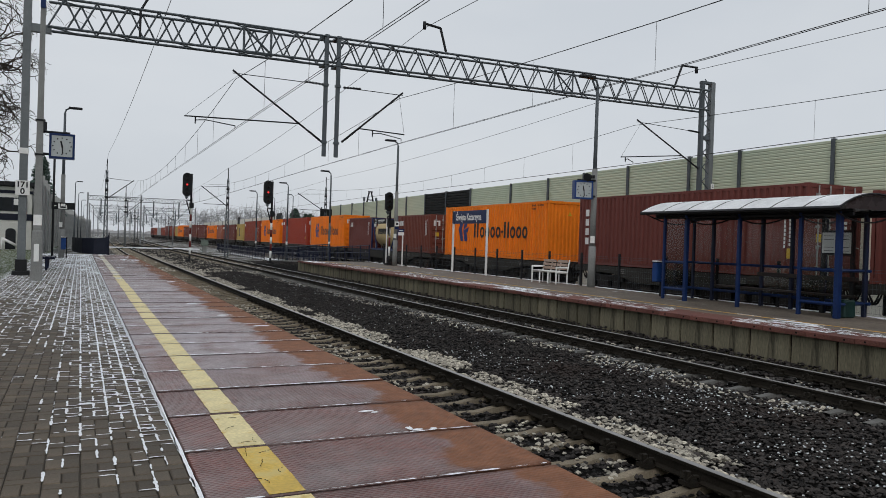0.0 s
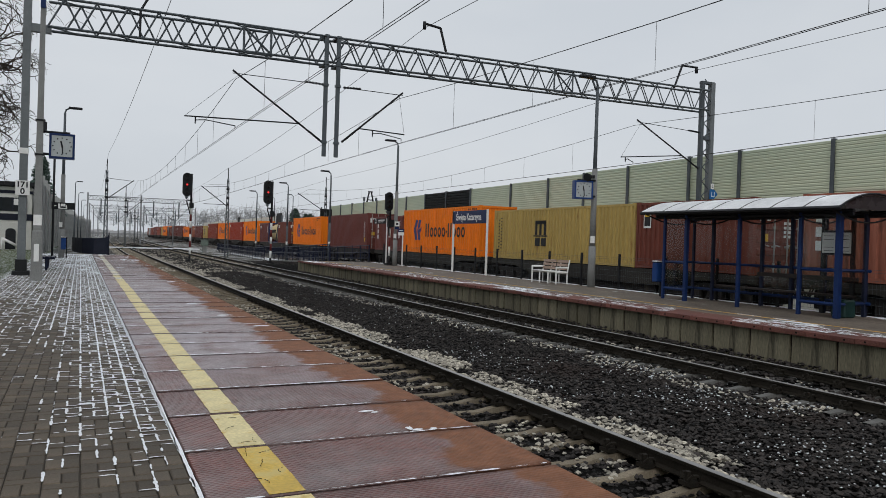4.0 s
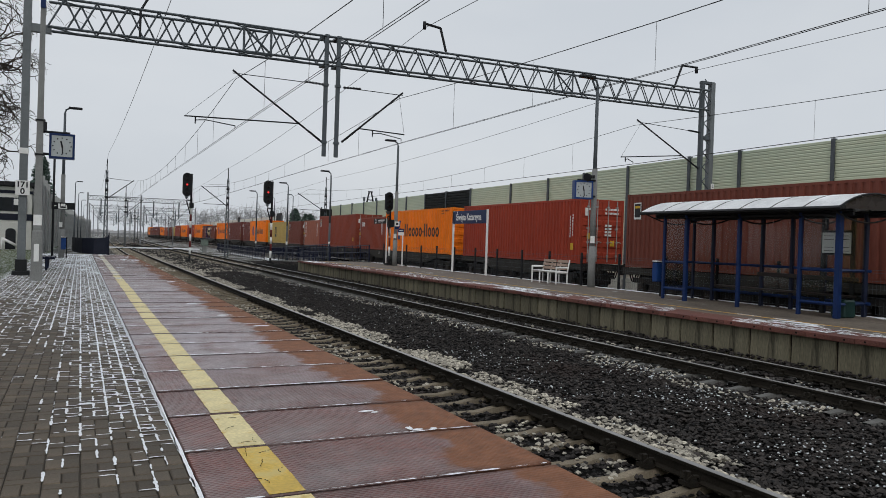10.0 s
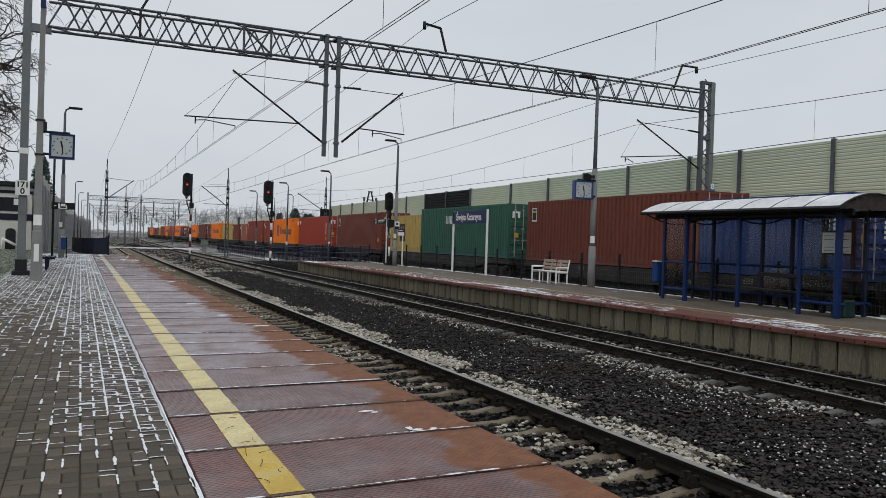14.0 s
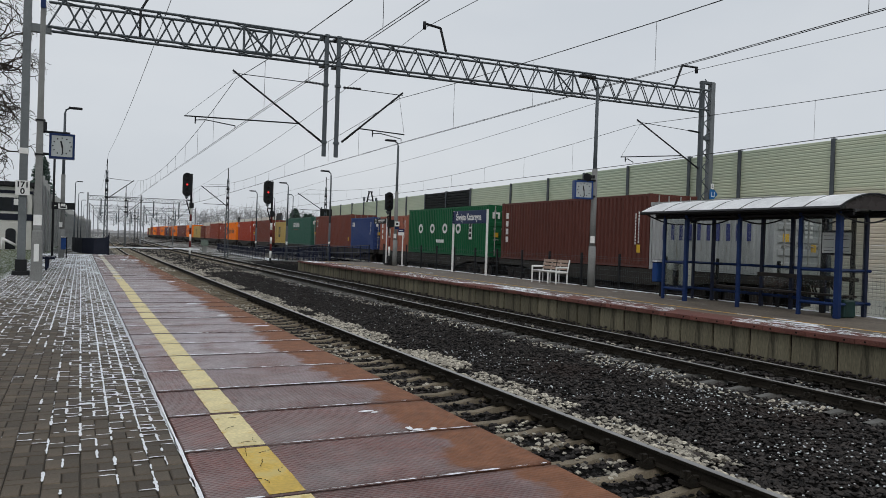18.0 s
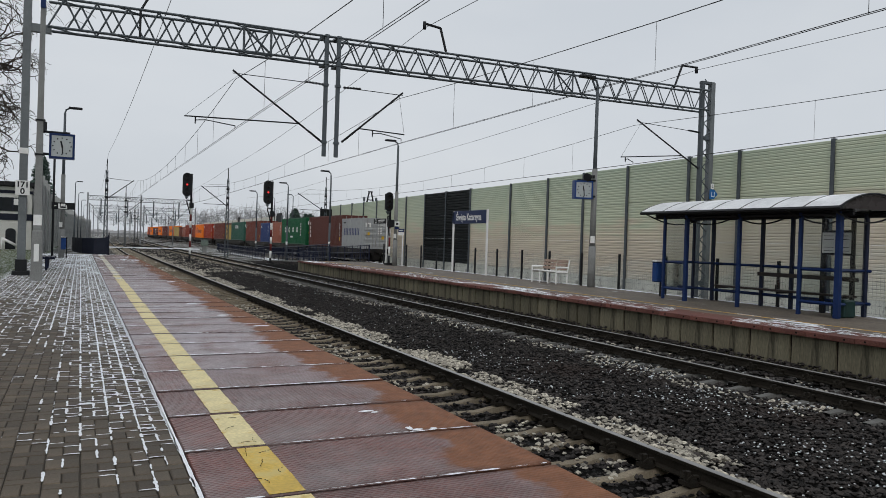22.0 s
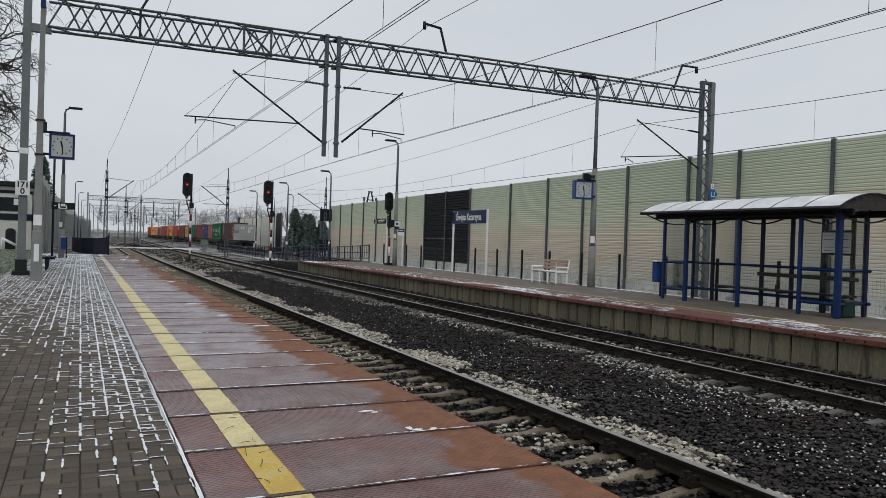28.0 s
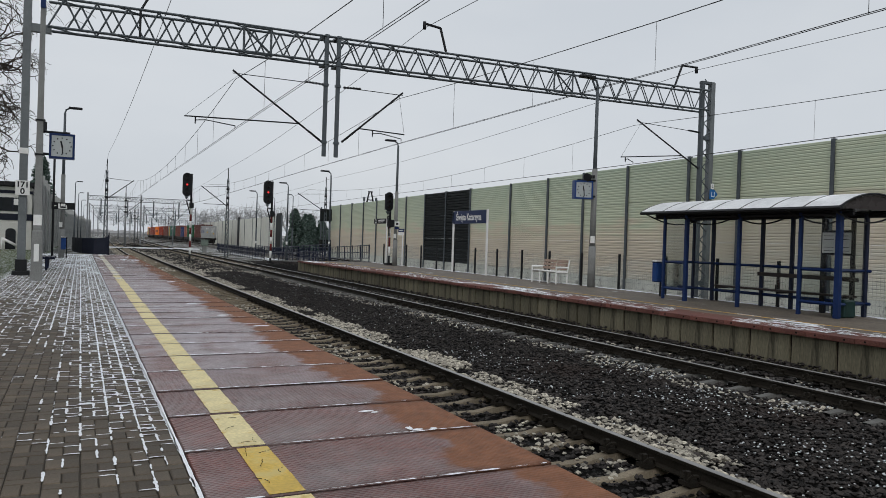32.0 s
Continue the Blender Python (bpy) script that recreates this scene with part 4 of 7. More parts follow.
def insulator(bm, a, b, r=0.045):
    a, b = Vector(a), Vector(b)
    n = 6
    for i in range(n):
        p = a.lerp(b, (i + 0.2) / n)
        bar(bm, p, a.lerp(b, (i + 0.75) / n), r, 8)
    bar(bm, a, b, r * 0.45, 6)


def cantilever(g, xp, yc, side, zlow, xm, zm, ztop, xc, zc, xe, xd):
    """The arm that holds the wires: a raking strut, a top tie, a registration arm and insulators."""
    bm = BM()
    bar(bm, (xp, yc, zlow), (xm, yc, zm), 0.035, 8)
    bar(bm, (xm, yc, zm - 0.1), (xp, yc, ztop), 0.014, 6)
    part("bracket_arm", bm, M["darksteel"], g)
    bm = BM()
    insulator(bm, (xp, yc, zlow), (xp + side * 0.55, yc, zlow + (zm - zlow) * 0.55 / abs(xm - xp)))
    insulator(bm, (xp, yc, ztop), (xp + side * 0.7, yc, ztop + 0.03))
    part("insulator", bm, M["black"], g)
    bm = BM()
    k = 0.27
    px, pz = xp + (xm - xp) * k, zlow + (zm - zlow) * k
    zd = pz + (zc + 0.28 - pz) * (xd - px) / (xe - px)
    bar(bm, (px, yc, pz), (xe, yc, zc + 0.28), 0.024, 8)
    bar(bm, (xd, yc, zd), (xd, yc, zd - 0.24), 0.024, 6)
    xk = xd + (xc - xd) * 0.25
    bar(bm, (xd, yc, zd - 0.12), (xk, yc, zd - 0.08), 0.018, 6)
    bar(bm, (xk, yc, zd - 0.08), (xc, yc, zc + 0.1), 0.018, 6)
    bar(bm, (xc, yc, zc + 0.1), (xc, yc, zc + 0.01), 0.016, 6)
    bar(bm, (xe, yc, zc + 0.28), (xm + (xp - xm) * 0.06, yc, zm - 0.15), 0.006, 5)
    part("registration_arm", bm, M["darksteel"], g)


GY = 27.0


def main_gantry():
    g = thing("overhead_gantry", (0, 0, 0), "grey lattice gantry spanning the tracks with wire brackets", "gantry", kind="structure")
    truss(g, M["steel"], -1.1, 26.9, 7.86, 8.2, 0.93, GY, 0.6, 0.93, 0.028)
    bm = BM()
    for x, zr in ((4.97, 0.0), (18.0, 0.16)):
        for dx in (0, 0.95):
            beam(bm, (x + dx, GY - 0.3, 7.88 + zr), (x + dx, GY - 0.3, 8.84 + zr), 0.06)
        beam(bm, (x, GY - 0.31, 8.78 + zr), (x + 0.95, GY - 0.31, 7.95 + zr), 0.06)
        beam(bm, (x, GY - 0.31, 7.95 + zr), (x + 0.95, GY - 0.31, 8.78 + zr), 0.03)
        for z in (7.9 + zr, 8.82 + zr):
            beam(bm, (x, GY - 0.31, z), (x + 0.95, GY - 0.31, z), 0.06)
    part("splice_frame", bm, M["steel"], g)
    bm = BM()
    box(bm, -1.785, -1.56, GY - 0.12, GY + 0.12, -0.1, 9.6, 0.01)
    box(bm, -1.57, -1.0, GY - 0.1, GY + 0.1, 7.7, 7.95)
    part("column", bm, M["column"], g, "grey steel column with a painted band")
    bm = BM()
    box(bm, -1.92, -1.42, GY - 0.24, GY + 0.24, -0.12, 0.14, 0.02)
    box(bm, -1.83, -1.51, GY - 0.17, GY + 0.17, 0.14, 0.5)
    part("column_base", bm, M["black"], g)
    for z in (3.83,):
        bm = BM()
        box(bm, -1.795, -1.55, GY - 0.13, GY + 0.13, z, z + 0.18)
        part("painted_band", bm, M["white"], g)
    # lattice mast on the far side
    bm = BM()
    box(bm, 26.64, 26.8, GY - 0.1, GY + 0.1, -1.0, 9.6)
    part("flange_post", box(BM(), 27.2, 27.45, GY - 0.12, GY + 0.12, -1.0, 9.6), M["column"], g)
    z = -0.8
    k = 0
    while z < 9.3:
        beam(bm, (26.8, GY - 0.08, z), (27.25, GY - 0.08, z + 0.35), 0.045)
        beam(bm, (27.25, GY - 0.08, z + 0.35), (26.8, GY - 0.08, z + 0.7), 0.045)
        z += 0.7
        if k % 5 == 0:
            box(bm, 26.8, 27.24, GY - 0.09, GY + 0.09, z - 0.09, z + 0.09)
        k += 1
    box(bm, 26.63, 27.41, GY - 0.11, GY + 0.11, 9.5, 9.62)
    part("lattice_mast", bm, M["steel"], g)
    for x in (7.95, 8.41):
        bm = BM()
        box(bm, x - 0.07, x + 0.07, GY - 0.41, GY - 0.31, 4.48, 8.95)
        for z in (7.84, 8.86):
            box(bm, x - 0.09, x + 0.09, GY - 0.43, GY + 0.3, z, z + 0.07)
        for z in (5.0, 7.1):
            box(bm, x - 0.1, x + 0.1, GY - 0.44, GY - 0.28, z - 0.04, z + 0.04)
        part("drop_post", bm, M["steel"], g)
    cantilever(g, 7.9, GY - 0.3, -1, 5.0, 4.62, 7.23, 7.12, 4.75, 5.2, 3.06, 3.42)
    cantilever(g, 8.64, GY - 0.3, 1, 5.07, 11.04, 7.18, 7.1, 11.03, 5.3, 11.15, 9.85)
    cantilever(g, 26.62, GY, -1, 5.42, 22.8, 7.38, 7.15, 22.65, 5.32, 21.95, 22.2)
    bm = BM()
    path_bar(bm, [(13.0, GY, 9.0), (12.7, GY, 10.0), (12.0, GY, 10.08)], 0.05)
    bar(bm, (12.0, GY, 10.15), (12.0, GY, 9.85), 0.07)
    part("feeder_bracket", bm, M["darksteel"], g)
    bm = BM()
    path_bar(bm, [(24.95, GY, 9.1), (25.4, GY, 10.2), (26.3, GY, 10.22)], 0.05)
    bar(bm, (26.3, GY, 10.25), (26.3, GY, 9.95), 0.07)
    part("feeder_bracket", bm, M["darksteel"], g)
    bm = BM()
    path_bar(bm, [(1.6, GY, 8.85), (1.8, GY, 9.25), (2.1, GY, 9.7)], 0.045)
    part("feeder_bracket", bm, M["darksteel"], g)
    bm = BM()
    box(bm, 1.56, 1.63, GY - 0.32, GY - 0.25, 7.9, 8.85)
    part("joint_plate", bm, M["darksteel"], g)
    return g


main_gantry()


def catenary():
    """Contact wire, messenger and droppers over each track, in spans from mast to mast."""
    sup = [-31, 27, 85, 143, 201]
    for tx, line, name in ((4.55, bend, "platform track"), (10.85, bend, "through track"), (20.95, line_three, "freight track")):
        t = thing("overhead_wires", (0, 0, 0), "contact wire and messenger hanging over the " + name, "wire", kind="structure")
        zc, zm = {4.55: (5.2, 6.98), 10.85: (5.24, 7.0), 20.95: (5.33, 7.1)}[tx]
        sag = {4.55: 1.1, 10.85: 0.86, 20.95: 0.75}[tx]
        off = {4.55: (0.12, 0.22, 0.55, 0.2, -0.2), 10.85: (0.1, 0.16, 1.2, 0.4, -0.2), 20.95: (0.3, 0.92, 0.3, 0.2, -0.2)}[tx]
        bm, bd, bw = BM(), BM(), BM()
        for a, b in zip(sup, sup[1:]):
            n = 12
            pts, ptc = [], []
            for i in range(n + 1):
                k = i / n
                y = a + (b - a) * k
                j = sup.index(a)
                s = off[j] + (off[j + 1] - off[j]) * k
                x = tx + line(y) + s
                pts.append(Vector((x, y, zm - (sag if a < 0 else 1.1) * 4 * k * (1 - k))))
                ptc.append(Vector((x, y, zc + (0.07 * (1 - k) if a < 0 else 0.0))))
            path_bar(bm, pts, 0.011, 5)
            path_bar(bw, [p + Vector((0.03, 0, 0)) for p in ptc], 0.0075, 5)
            path_bar(bw, [p + Vector((-0.04, 0, 0.0)) for p in ptc], 0.0075, 5)
            for i in range(1, n):
                bar(bd, pts[i], ptc[i], 0.006, 4)
        part("messenger_wire", bm, M["wire"], t)
        part("contact_wire", bw, M["wire"], t)
        part("dropper", bd, M["wire"], t)
    t = thing("feeder_wires", (0, 0, 0), "thin feeder wires strung along the gantry tops", "wire", kind="structure")
    for pts in ([(2.6, -31, 9.4), (2.6, 27, 9.52), (2.4, 85, 9.6), (3, 143, 8.6)], [(12.0, -31, 9.8), (12.0, 27, 9.9), (14.4, 85, 8.8), (16, 143, 8.6)], [(26.3, -31, 10.1), (26.3, 27, 10.1), (26.6, 85, 8.6), (28, 143, 8.6)]):
        bm = BM()
        for a, b in zip(pts, pts[1:]):
            a, b = Vector(a), Vector(b)
            path_bar(bm, [a.lerp(b, k / 8) - Vector((0, 0, 1.6 * (k / 8) * (1 - k / 8))) for k in range(9)], 0.012, 5)
        part("wire", bm, M["wire"], t)


catenary()


def mast(x, y, h, side, reach, group="catenary masts", lattice=True):
    t = thing("catenary_mast", (x, y, -1), ("laced" if lattice else "slender") + " grey steel catenary mast with a raking bracket arm", "mast", group)
    if lattice:
        for x in (-0.12, 0.12):
            part("leg", bar(BM(), (x * 1.5, 0, 0), (x * 0.6, 0, h), 0.065, 4, 0.05), M["steel"], t)
        bm = BM()
        n = int(h / 0.55)
        for i in range(n):
            a, b = h * i / n, h * (i + 1) / n
            wa, wb = 0.12 * (1.5 - 0.9 * i / n), 0.12 * (1.5 - 0.9 * (i + 1) / n)
            beam(bm, (wa if i % 2 else -wa, 0, a), (-wb if i % 2 else wb, 0, b), 0.045)
        part("lacing", bm, M["steel"], t)
    else:
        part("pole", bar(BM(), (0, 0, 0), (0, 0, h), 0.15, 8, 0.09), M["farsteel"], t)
    for z in (h - 1.2, h - 2.2, h - 2.9):
        part("collar", bar(BM(), (0, 0, z), (0, 0, z + 0.25), 0.17, 8), M["darksteel"], t)
    part("finial", bar(BM(), (0, 0, h), (0, 0, h + 1.2), 0.05, 6), M["darksteel"], t)
    bm = BM()
    bar(bm, (0, 0, h - 3.0), (side * reach, 0, h - 0.9), 0.05, 6)
    bar(bm, (0, 0, h - 0.8), (side * reach, 0, h - 1.0), 0.025, 6)
    bar(bm, (side * 0.3, 0, h - 2.8), (side * reach * 0.9, 0, h - 2.8), 0.03, 6)
    part("bracket_arm", bm, M["darksteel"], t)


mast(2.3, 85, 8.8, 1, 2.6)
mast(14.4, 84, 8.6, -1, 2.8)
mast(26.4, 87, 8.6, -1, 3.4)


def far_gantry(y, x0, x1, h, nposts=2):
    t = thing("overhead_gantry", (0, y, -0.9), "distant lattice gantry over the station throat", "gantry", "distant gantries")
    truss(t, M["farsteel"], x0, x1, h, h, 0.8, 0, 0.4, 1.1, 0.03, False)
    for i in range(nposts):
        x = x0 + (x1 - x0) * i / (nposts - 1)
        bm = BM()
        box(bm, x - 0.13, x + 0.13, -0.15, 0.15, 0, h + 1.3)
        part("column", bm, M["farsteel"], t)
    for i in range(int((x1 - x0) / 4.5)):
        x = x0 + 2.2 + 4.5 * i
        bm = BM()
        box(bm, x - 0.1, x + 0.1, -0.1, 0.1, h - 2.9, h + 0.3)
        bar(bm, (x, 0, h - 2.6), (x - 1.9, 0, h - 0.6), 0.045, 6)
        bar(bm, (x, 0, h - 2.6), (x + 1.9, 0, h - 0.6), 0.045, 6)
        bar(bm, (x - 2, 0, h - 2.2), (x + 2, 0, h - 2.2), 0.03, 6)
        part("drop_post", bm, M["steel"], t)


def wall_frame():
    t = thing("horn_frame", (30.55, 82.9, 5.85), "dark A-shaped steel frame standing above the noise wall", "frame")
    for s in (-1, 1):
        part("leg", beam(BM(), (s * 0.5, 0, -0.4), (s * 0.12, 0, 1.3), 0.13), M["darksteel"], t)
    part("cross_bar", box(BM(), -0.4, 0.4, -0.06, 0.06, 0.25, 0.36), M["darksteel"], t)
    part("cap", box(BM(), -0.26, 0.26, -0.08, 0.08, 1.2, 1.34), M["darksteel"], t)
    for s in (-1, 1):
        part("arm", box(BM(), s * 0.75 - 0.12, s * 0.75 + 0.12, -0.06, 0.06, 0.1, 0.6), M["steel"], t)


wall_frame()


far_gantry(150, 1.0, 19.0, 8.0, 3)
far_gantry(205, 1.8, 27.0, 8.0, 3)
far_gantry(262, 3.5, 36.0, 8.0, 4)
far_gantry(330, 6.0, 48.0, 8.0, 4)
far_gantry(410, 8.0, 64.0, 8.0, 5)
for mx_, my_ in ((5.5, 120), (9.5, 178), (17.0, 172), (12.5, 232), (21.5, 240), (7.5, 238), (17, 300), (26, 300), (33, 380), (24, 390)):
    mast(mx_ + bend(my_) * 0.6, my_, 8.2, -1 if mx_ > 10 else 1, 2.4, "distant masts", False)


# ---- lamps, clocks and signals ----
def street_lamp(x, y, h, side, label="grey steel platform lamp with a flat head", z=0.0, thick=False, banded=False):
    t = thing("platform_lamp", (x, y, z), label, "lamp", "platform lamps")
    bm = BM()
    r = 0.085 if thick else 0.075
    bar(bm, (0, 0, 0), (0, 0, h * 0.45), r * 1.25, 10, r)
    bar(bm, (0, 0, h * 0.45), (0, 0, h - 0.25), r, 10, r * 0.7)
    pts = [(0, 0, h - 0.25), (side * 0.05, 0, h - 0.08), (side * 0.2, 0, h)]
    path_bar(bm, pts, 0.04, 8)
    part("pole", bm, M["steel"], t)
    bm = BM()
    box(bm, min(side * 0.16, side * 0.82), max(side * 0.16, side * 0.82), -0.13, 0.13, h - 0.02, h + 0.09, 0.03)
    part("lamp_head", bm, M["darksteel"], t)
    if thick:
        bm = BM()
        bar(bm, (0, 0, -0.04), (0, 0, 1.5), 0.145, 12, 0.135)
        bar(bm, (0, 0, 1.5), (0, 0, 4.4), 0.115, 12, 0.1)
        part("concrete_foot", bm, M["conc"], t)
    if banded:
        q = part("white_label", box(BM(), -0.08, 0.08, -0.125 if thick else -0.11, 0.0, 1.62 if thick else 1.45, 1.88 if thick else 1.72), M["decal"], t)
        q.rotation_euler.z = radians(-37 if thick else -22)
    return t


street_lamp(16.85, 41.2, 7.35, -1, banded=True, thick=True)
street_lamp(17.25, 22.7, 7.75, -1, "tall grey lamp post carrying the platform clock", thick=True, banded=True)
def loudspeaker():
    t = thing("loudspeaker", (17.05, 22.62, 4.1), "small grey loudspeaker horn clamped to the lamp post", "loudspeaker")
    part("horn", bar(BM(), (0, 0, 0), (-0.28, -0.1, -0.06), 0.06, 12, 0.16), M["darksteel"], t)
    part("clamp", box(BM(), 0.0, 0.12, -0.05, 0.05, -0.05, 0.05), M["darksteel"], t)


loudspeaker()
for yy, zz in ((54, -0.5), (66.8, -0.65), (80, -0.75)):
    street_lamp(16.75, yy, 6.95, -1, banded=True, z=zz)
street_lamp(-0.9, 44.3, 7.9, 1, thick=True, banded=True)
for yy in (105, 136, 168, 200):
    street_lamp(-1.0 + 0.6 * bend(yy), yy, 7.8, 1, z=-0.2)
street_lamp(26.3, 102, 8.3, -1, z=-1)
street_lamp(27.5, 118, 8.6, -1, z=-1)


def ring(bm, r0, r1, x, seg=24):
    a = [bm.verts.new((x, r0 * math.cos(k * 6.2832 / seg), r0 * math.sin(k * 6.2832 / seg))) for k in range(seg)]
    b = [bm.verts.new((x, r1 * math.cos(k * 6.2832 / seg), r1 * math.sin(k * 6.2832 / seg))) for k in range(seg)]
    for k in range(seg):
        bm.faces.new((a[k], a[(k + 1) % seg], b[(k + 1) % seg], b[k]))


M["clockblue"] = mat("clock_case_blue", (0.011, 0.045, 0.17), 0.4, var=0.15, bump=0.05)


def station_clock(loc, rz, w, h, arm, paint):
    """A square two-sided clock; its face looks along local -y."""
    t = thing("station_clock", loc, "blue square station clock with a white dial", "clock", "station clocks", rz=rz)
    bm = BM()
    f = 0.06
    for x0, x1, z0, z1 in ((-w / 2, w / 2, -h / 2, -h / 2 + f), (-w / 2, w / 2, h / 2 - f, h / 2), (-w / 2, -w / 2 + f, -h / 2 + f, h / 2 - f), (w / 2 - f, w / 2, -h / 2 + f, h / 2 - f)):
        box(bm, x0, x1, -0.13, 0.13, z0, z1)
    part("case", bm, paint, t, "blue metal case")
    bm = BM()
    box(bm, -w / 2 + f, w / 2 - f, -0.115, 0.115, -h / 2 + f, h / 2 - f)
    part("dial", bm, M["clockface"], t)
    bm = BM()
    R = min(w, h) * 0.38
    for k in range(12):
        a = k * math.pi / 6
        c = Vector((math.sin(a), 0, math.cos(a)))
        beam(bm, c * R * 0.86 + Vector((0, -0.118, 0)), c * R + Vector((0, -0.118, 0)), 0.022)
    part("hour_marks", bm, M["black"], t)
    for ang, ln, wd in ((-12, 0.58, 0.03), (174, 0.86, 0.022)):
        bm = BM()
        c = Vector((math.sin(radians(ang)), 0, math.cos(radians(ang))))
        beam(bm, c * -0.06 + Vector((0, -0.124, 0)), c * R * ln + Vector((0, -0.124, 0)), wd)
        part("clock_pointer", bm, M["black"], t)
    if arm:
        bm = BM()
        for z in (h / 2 + 0.03, -h / 2 + 0.12):
            beam(bm, (arm, 0, z), (-math.copysign(w / 2, arm) * (0.6 if z > 0 else -1), 0, z), 0.05)
        part("arm", bm, M["darksteel"], t)
    return t


station_clock((-0.545, 24.2, 3.87), 0, 0.66, 0.72, -0.55, M["blue"])
station_clock((16.72, 22.7, 3.58), radians(-14), 0.72, 0.68, 0.5, M["clockblue"])


def concrete_post():
    t = thing("concrete_post", (-1.115, 24.2, 0), "tapered concrete post with a cable box and white band", "post")
    bm = BM()
    v = []
    for z, w in ((-0.1, 0.148), (1.4, 0.133), (1.45, 0.102), (6.5, 0.069), (9.4, 0.056)):
        v.append([bm.verts.new((a * w, b * w, z)) for a, b in ((-1, -1), (1, -1), (1, 1), (-1, 1))])
    for a, b in zip(v, v[1:]):
        for i in range(4):
            bm.faces.new((a[i], a[(i + 1) % 4], b[(i + 1) % 4], b[i]))
    bm.faces.new(v[-1])
    part("shaft", bm, M["conc"], t)
    bm = BM()
    box(bm, -0.105, 0.105, -0.105, 0.105, 1.58, 1.88)
    part("white_band", bm, M["white"], t)
    bm = BM()
    box(bm, -0.07, 0.06, -0.162, -0.13, 0.55, 1.05, 0.01)
    part("number_plate", bm, M["white"], t, "pale blank metal plate")
    for z in (3.57, 4.55):
        part("clamp", box(BM(), -0.12, 0.13, -0.11, 0.11, z, z + 0.05), M["darksteel"], t)
    part("cable_box", box(BM(), 0.07, 0.17, -0.08, 0.08, 4.28, 4.53), M["darksteel"], t)
    bm = BM()
    box(bm, -0.066, 0.066, -0.1, -0.05, 7.75, 8.35)
    part("blue_plate", bm, M["blue"], t)


concrete_post()


def km_plate():
    t = thing("kilometre_plate", (-1.675, 26.82, 2.52), "white kilometre plate with black figures on the column", "sign")
    bm = BM()
    box(bm, -0.2, 0.2, -0.02, 0.02, 0, 0.46, 0.005)
    part("plate", bm, M["white"], t)
    for s, z in (("171", 0.325), ("0", 0.12)):
        me = text_mesh(s, 0.25, 0.003, 0.95, 0.006)
        me.materials.append(M["black"])
        q = part("figures", me, None, t)
        q.location = (0, -0.025, z)
        q.rotation_euler.x = radians(90)


km_plate()


def light_signal(x, y, zb, head_z, hh, red=2, w=0.72, lights=5, hx=-0.38, label="black railway light signal showing red on a striped mast", striped=True, thick=0.085):
    t = thing("light_signal", (x, y, zb), label, "signal", "light signals")
    zt = head_z + hh - zb
    bm = BM()
    n = 12
    for yy in (-0.1,):
        f = []
        r = w / 2
        z0, z1 = head_z - zb + r, head_z - zb + hh - r
        pts = [(hx + r * math.cos(a), z1 + r * math.sin(a)) for a in [math.pi * i / n for i in range(n + 1)]] + [(hx + r * math.cos(a), z0 + r * math.sin(a)) for a in [math.pi + math.pi * i / n for i in range(n + 1)]]
        a = [bm.verts.new((p[0], -0.3, p[1])) for p in pts]
        b = [bm.verts.new((p[0], -0.22, p[1])) for p in pts]
        bm.faces.new(a)
        bm.faces.new(b[::-1])
        for i in range(len(pts)):
            j = (i + 1) % len(pts)
            bm.faces.new((a[i], a[j], b[j], b[i]))
        box(bm, hx - 0.16, hx + 0.16, -0.22, 0.05, head_z - zb + 0.1, head_z - zb + hh - 0.1)
    part("signal_head", bm, M["black"], t)
    for k in range(lights):
        z = head_z - zb + hh * (0.5 + (0.37 if lights > 3 else 0.28) * (1 - 2 * k / (lights - 1)))
        bm = BM()
        bar(bm, (hx, -0.3, z), (hx, -0.318, z), 0.075, 14)
        part("light", bm, M["redlamp"] if k == red else M["lens"], t, "lit red light" if k == red else "")
        bm = BM()
        for i in range(8):
            a, b = math.pi * i / 8, math.pi * (i + 1) / 8
            box(bm, hx + 0.13 * math.cos((a + b) / 2) - 0.03, hx + 0.13 * math.cos((a + b) / 2) + 0.03, -0.5, -0.3, z + 0.13 * math.sin((a + b) / 2) - 0.008, z + 0.13 * math.sin((a + b) / 2) + 0.008)
        part("hood", bm, M["black"], t)
    hm = head_z - zb
    z = 0.55
    k = 0
    while z < hm - 0.9:
        bm = BM()
        bar(bm, (0, 0, z), (0, 0, min(z + 0.55, hm - 0.9)), thick, 10)
        part("mast_band", bm, (M["white"], M["red"])[k % 2] if striped else M["black"], t)
        z += 0.55
        k += 1
    bm = BM()
    bar(bm, (0, 0, 0), (0, 0, 0.55), thick, 10)
    part("mast_foot", bm, M["black"], t)
    bm = BM()
    bar(bm, (0, 0, hm - 0.9), (0, 0, zt - 0.05), thick, 10)
    part("mast", bm, M["black"], t)
    part("footing", box(BM(), -3.5 * thick, 3.5 * thick, -3.5 * thick, 3.5 * thick, -0.2, 0.12), M["black"], t)
    bm = BM()
    beam(bm, (0, 0, hm - 1.6), (hx, -0.1, hm - 0.35), 0.07)
    beam(bm, (0, 0, hm - 0.3), (hx, -0.1, hm - 0.3), 0.07)
    box(bm, -0.14, 0.2, -0.2, 0.12, hm - 0.95, hm - 0.5)
    part("bracket", bm, M["darksteel"], t)
    bm = BM()
    bar(bm, (hx, -0.12, hm - 0.22), (hx, -0.12, hm + 0.0), 0.02, 8, 0.17)
    part("funnel", bm, M["steel"], t)
    return t


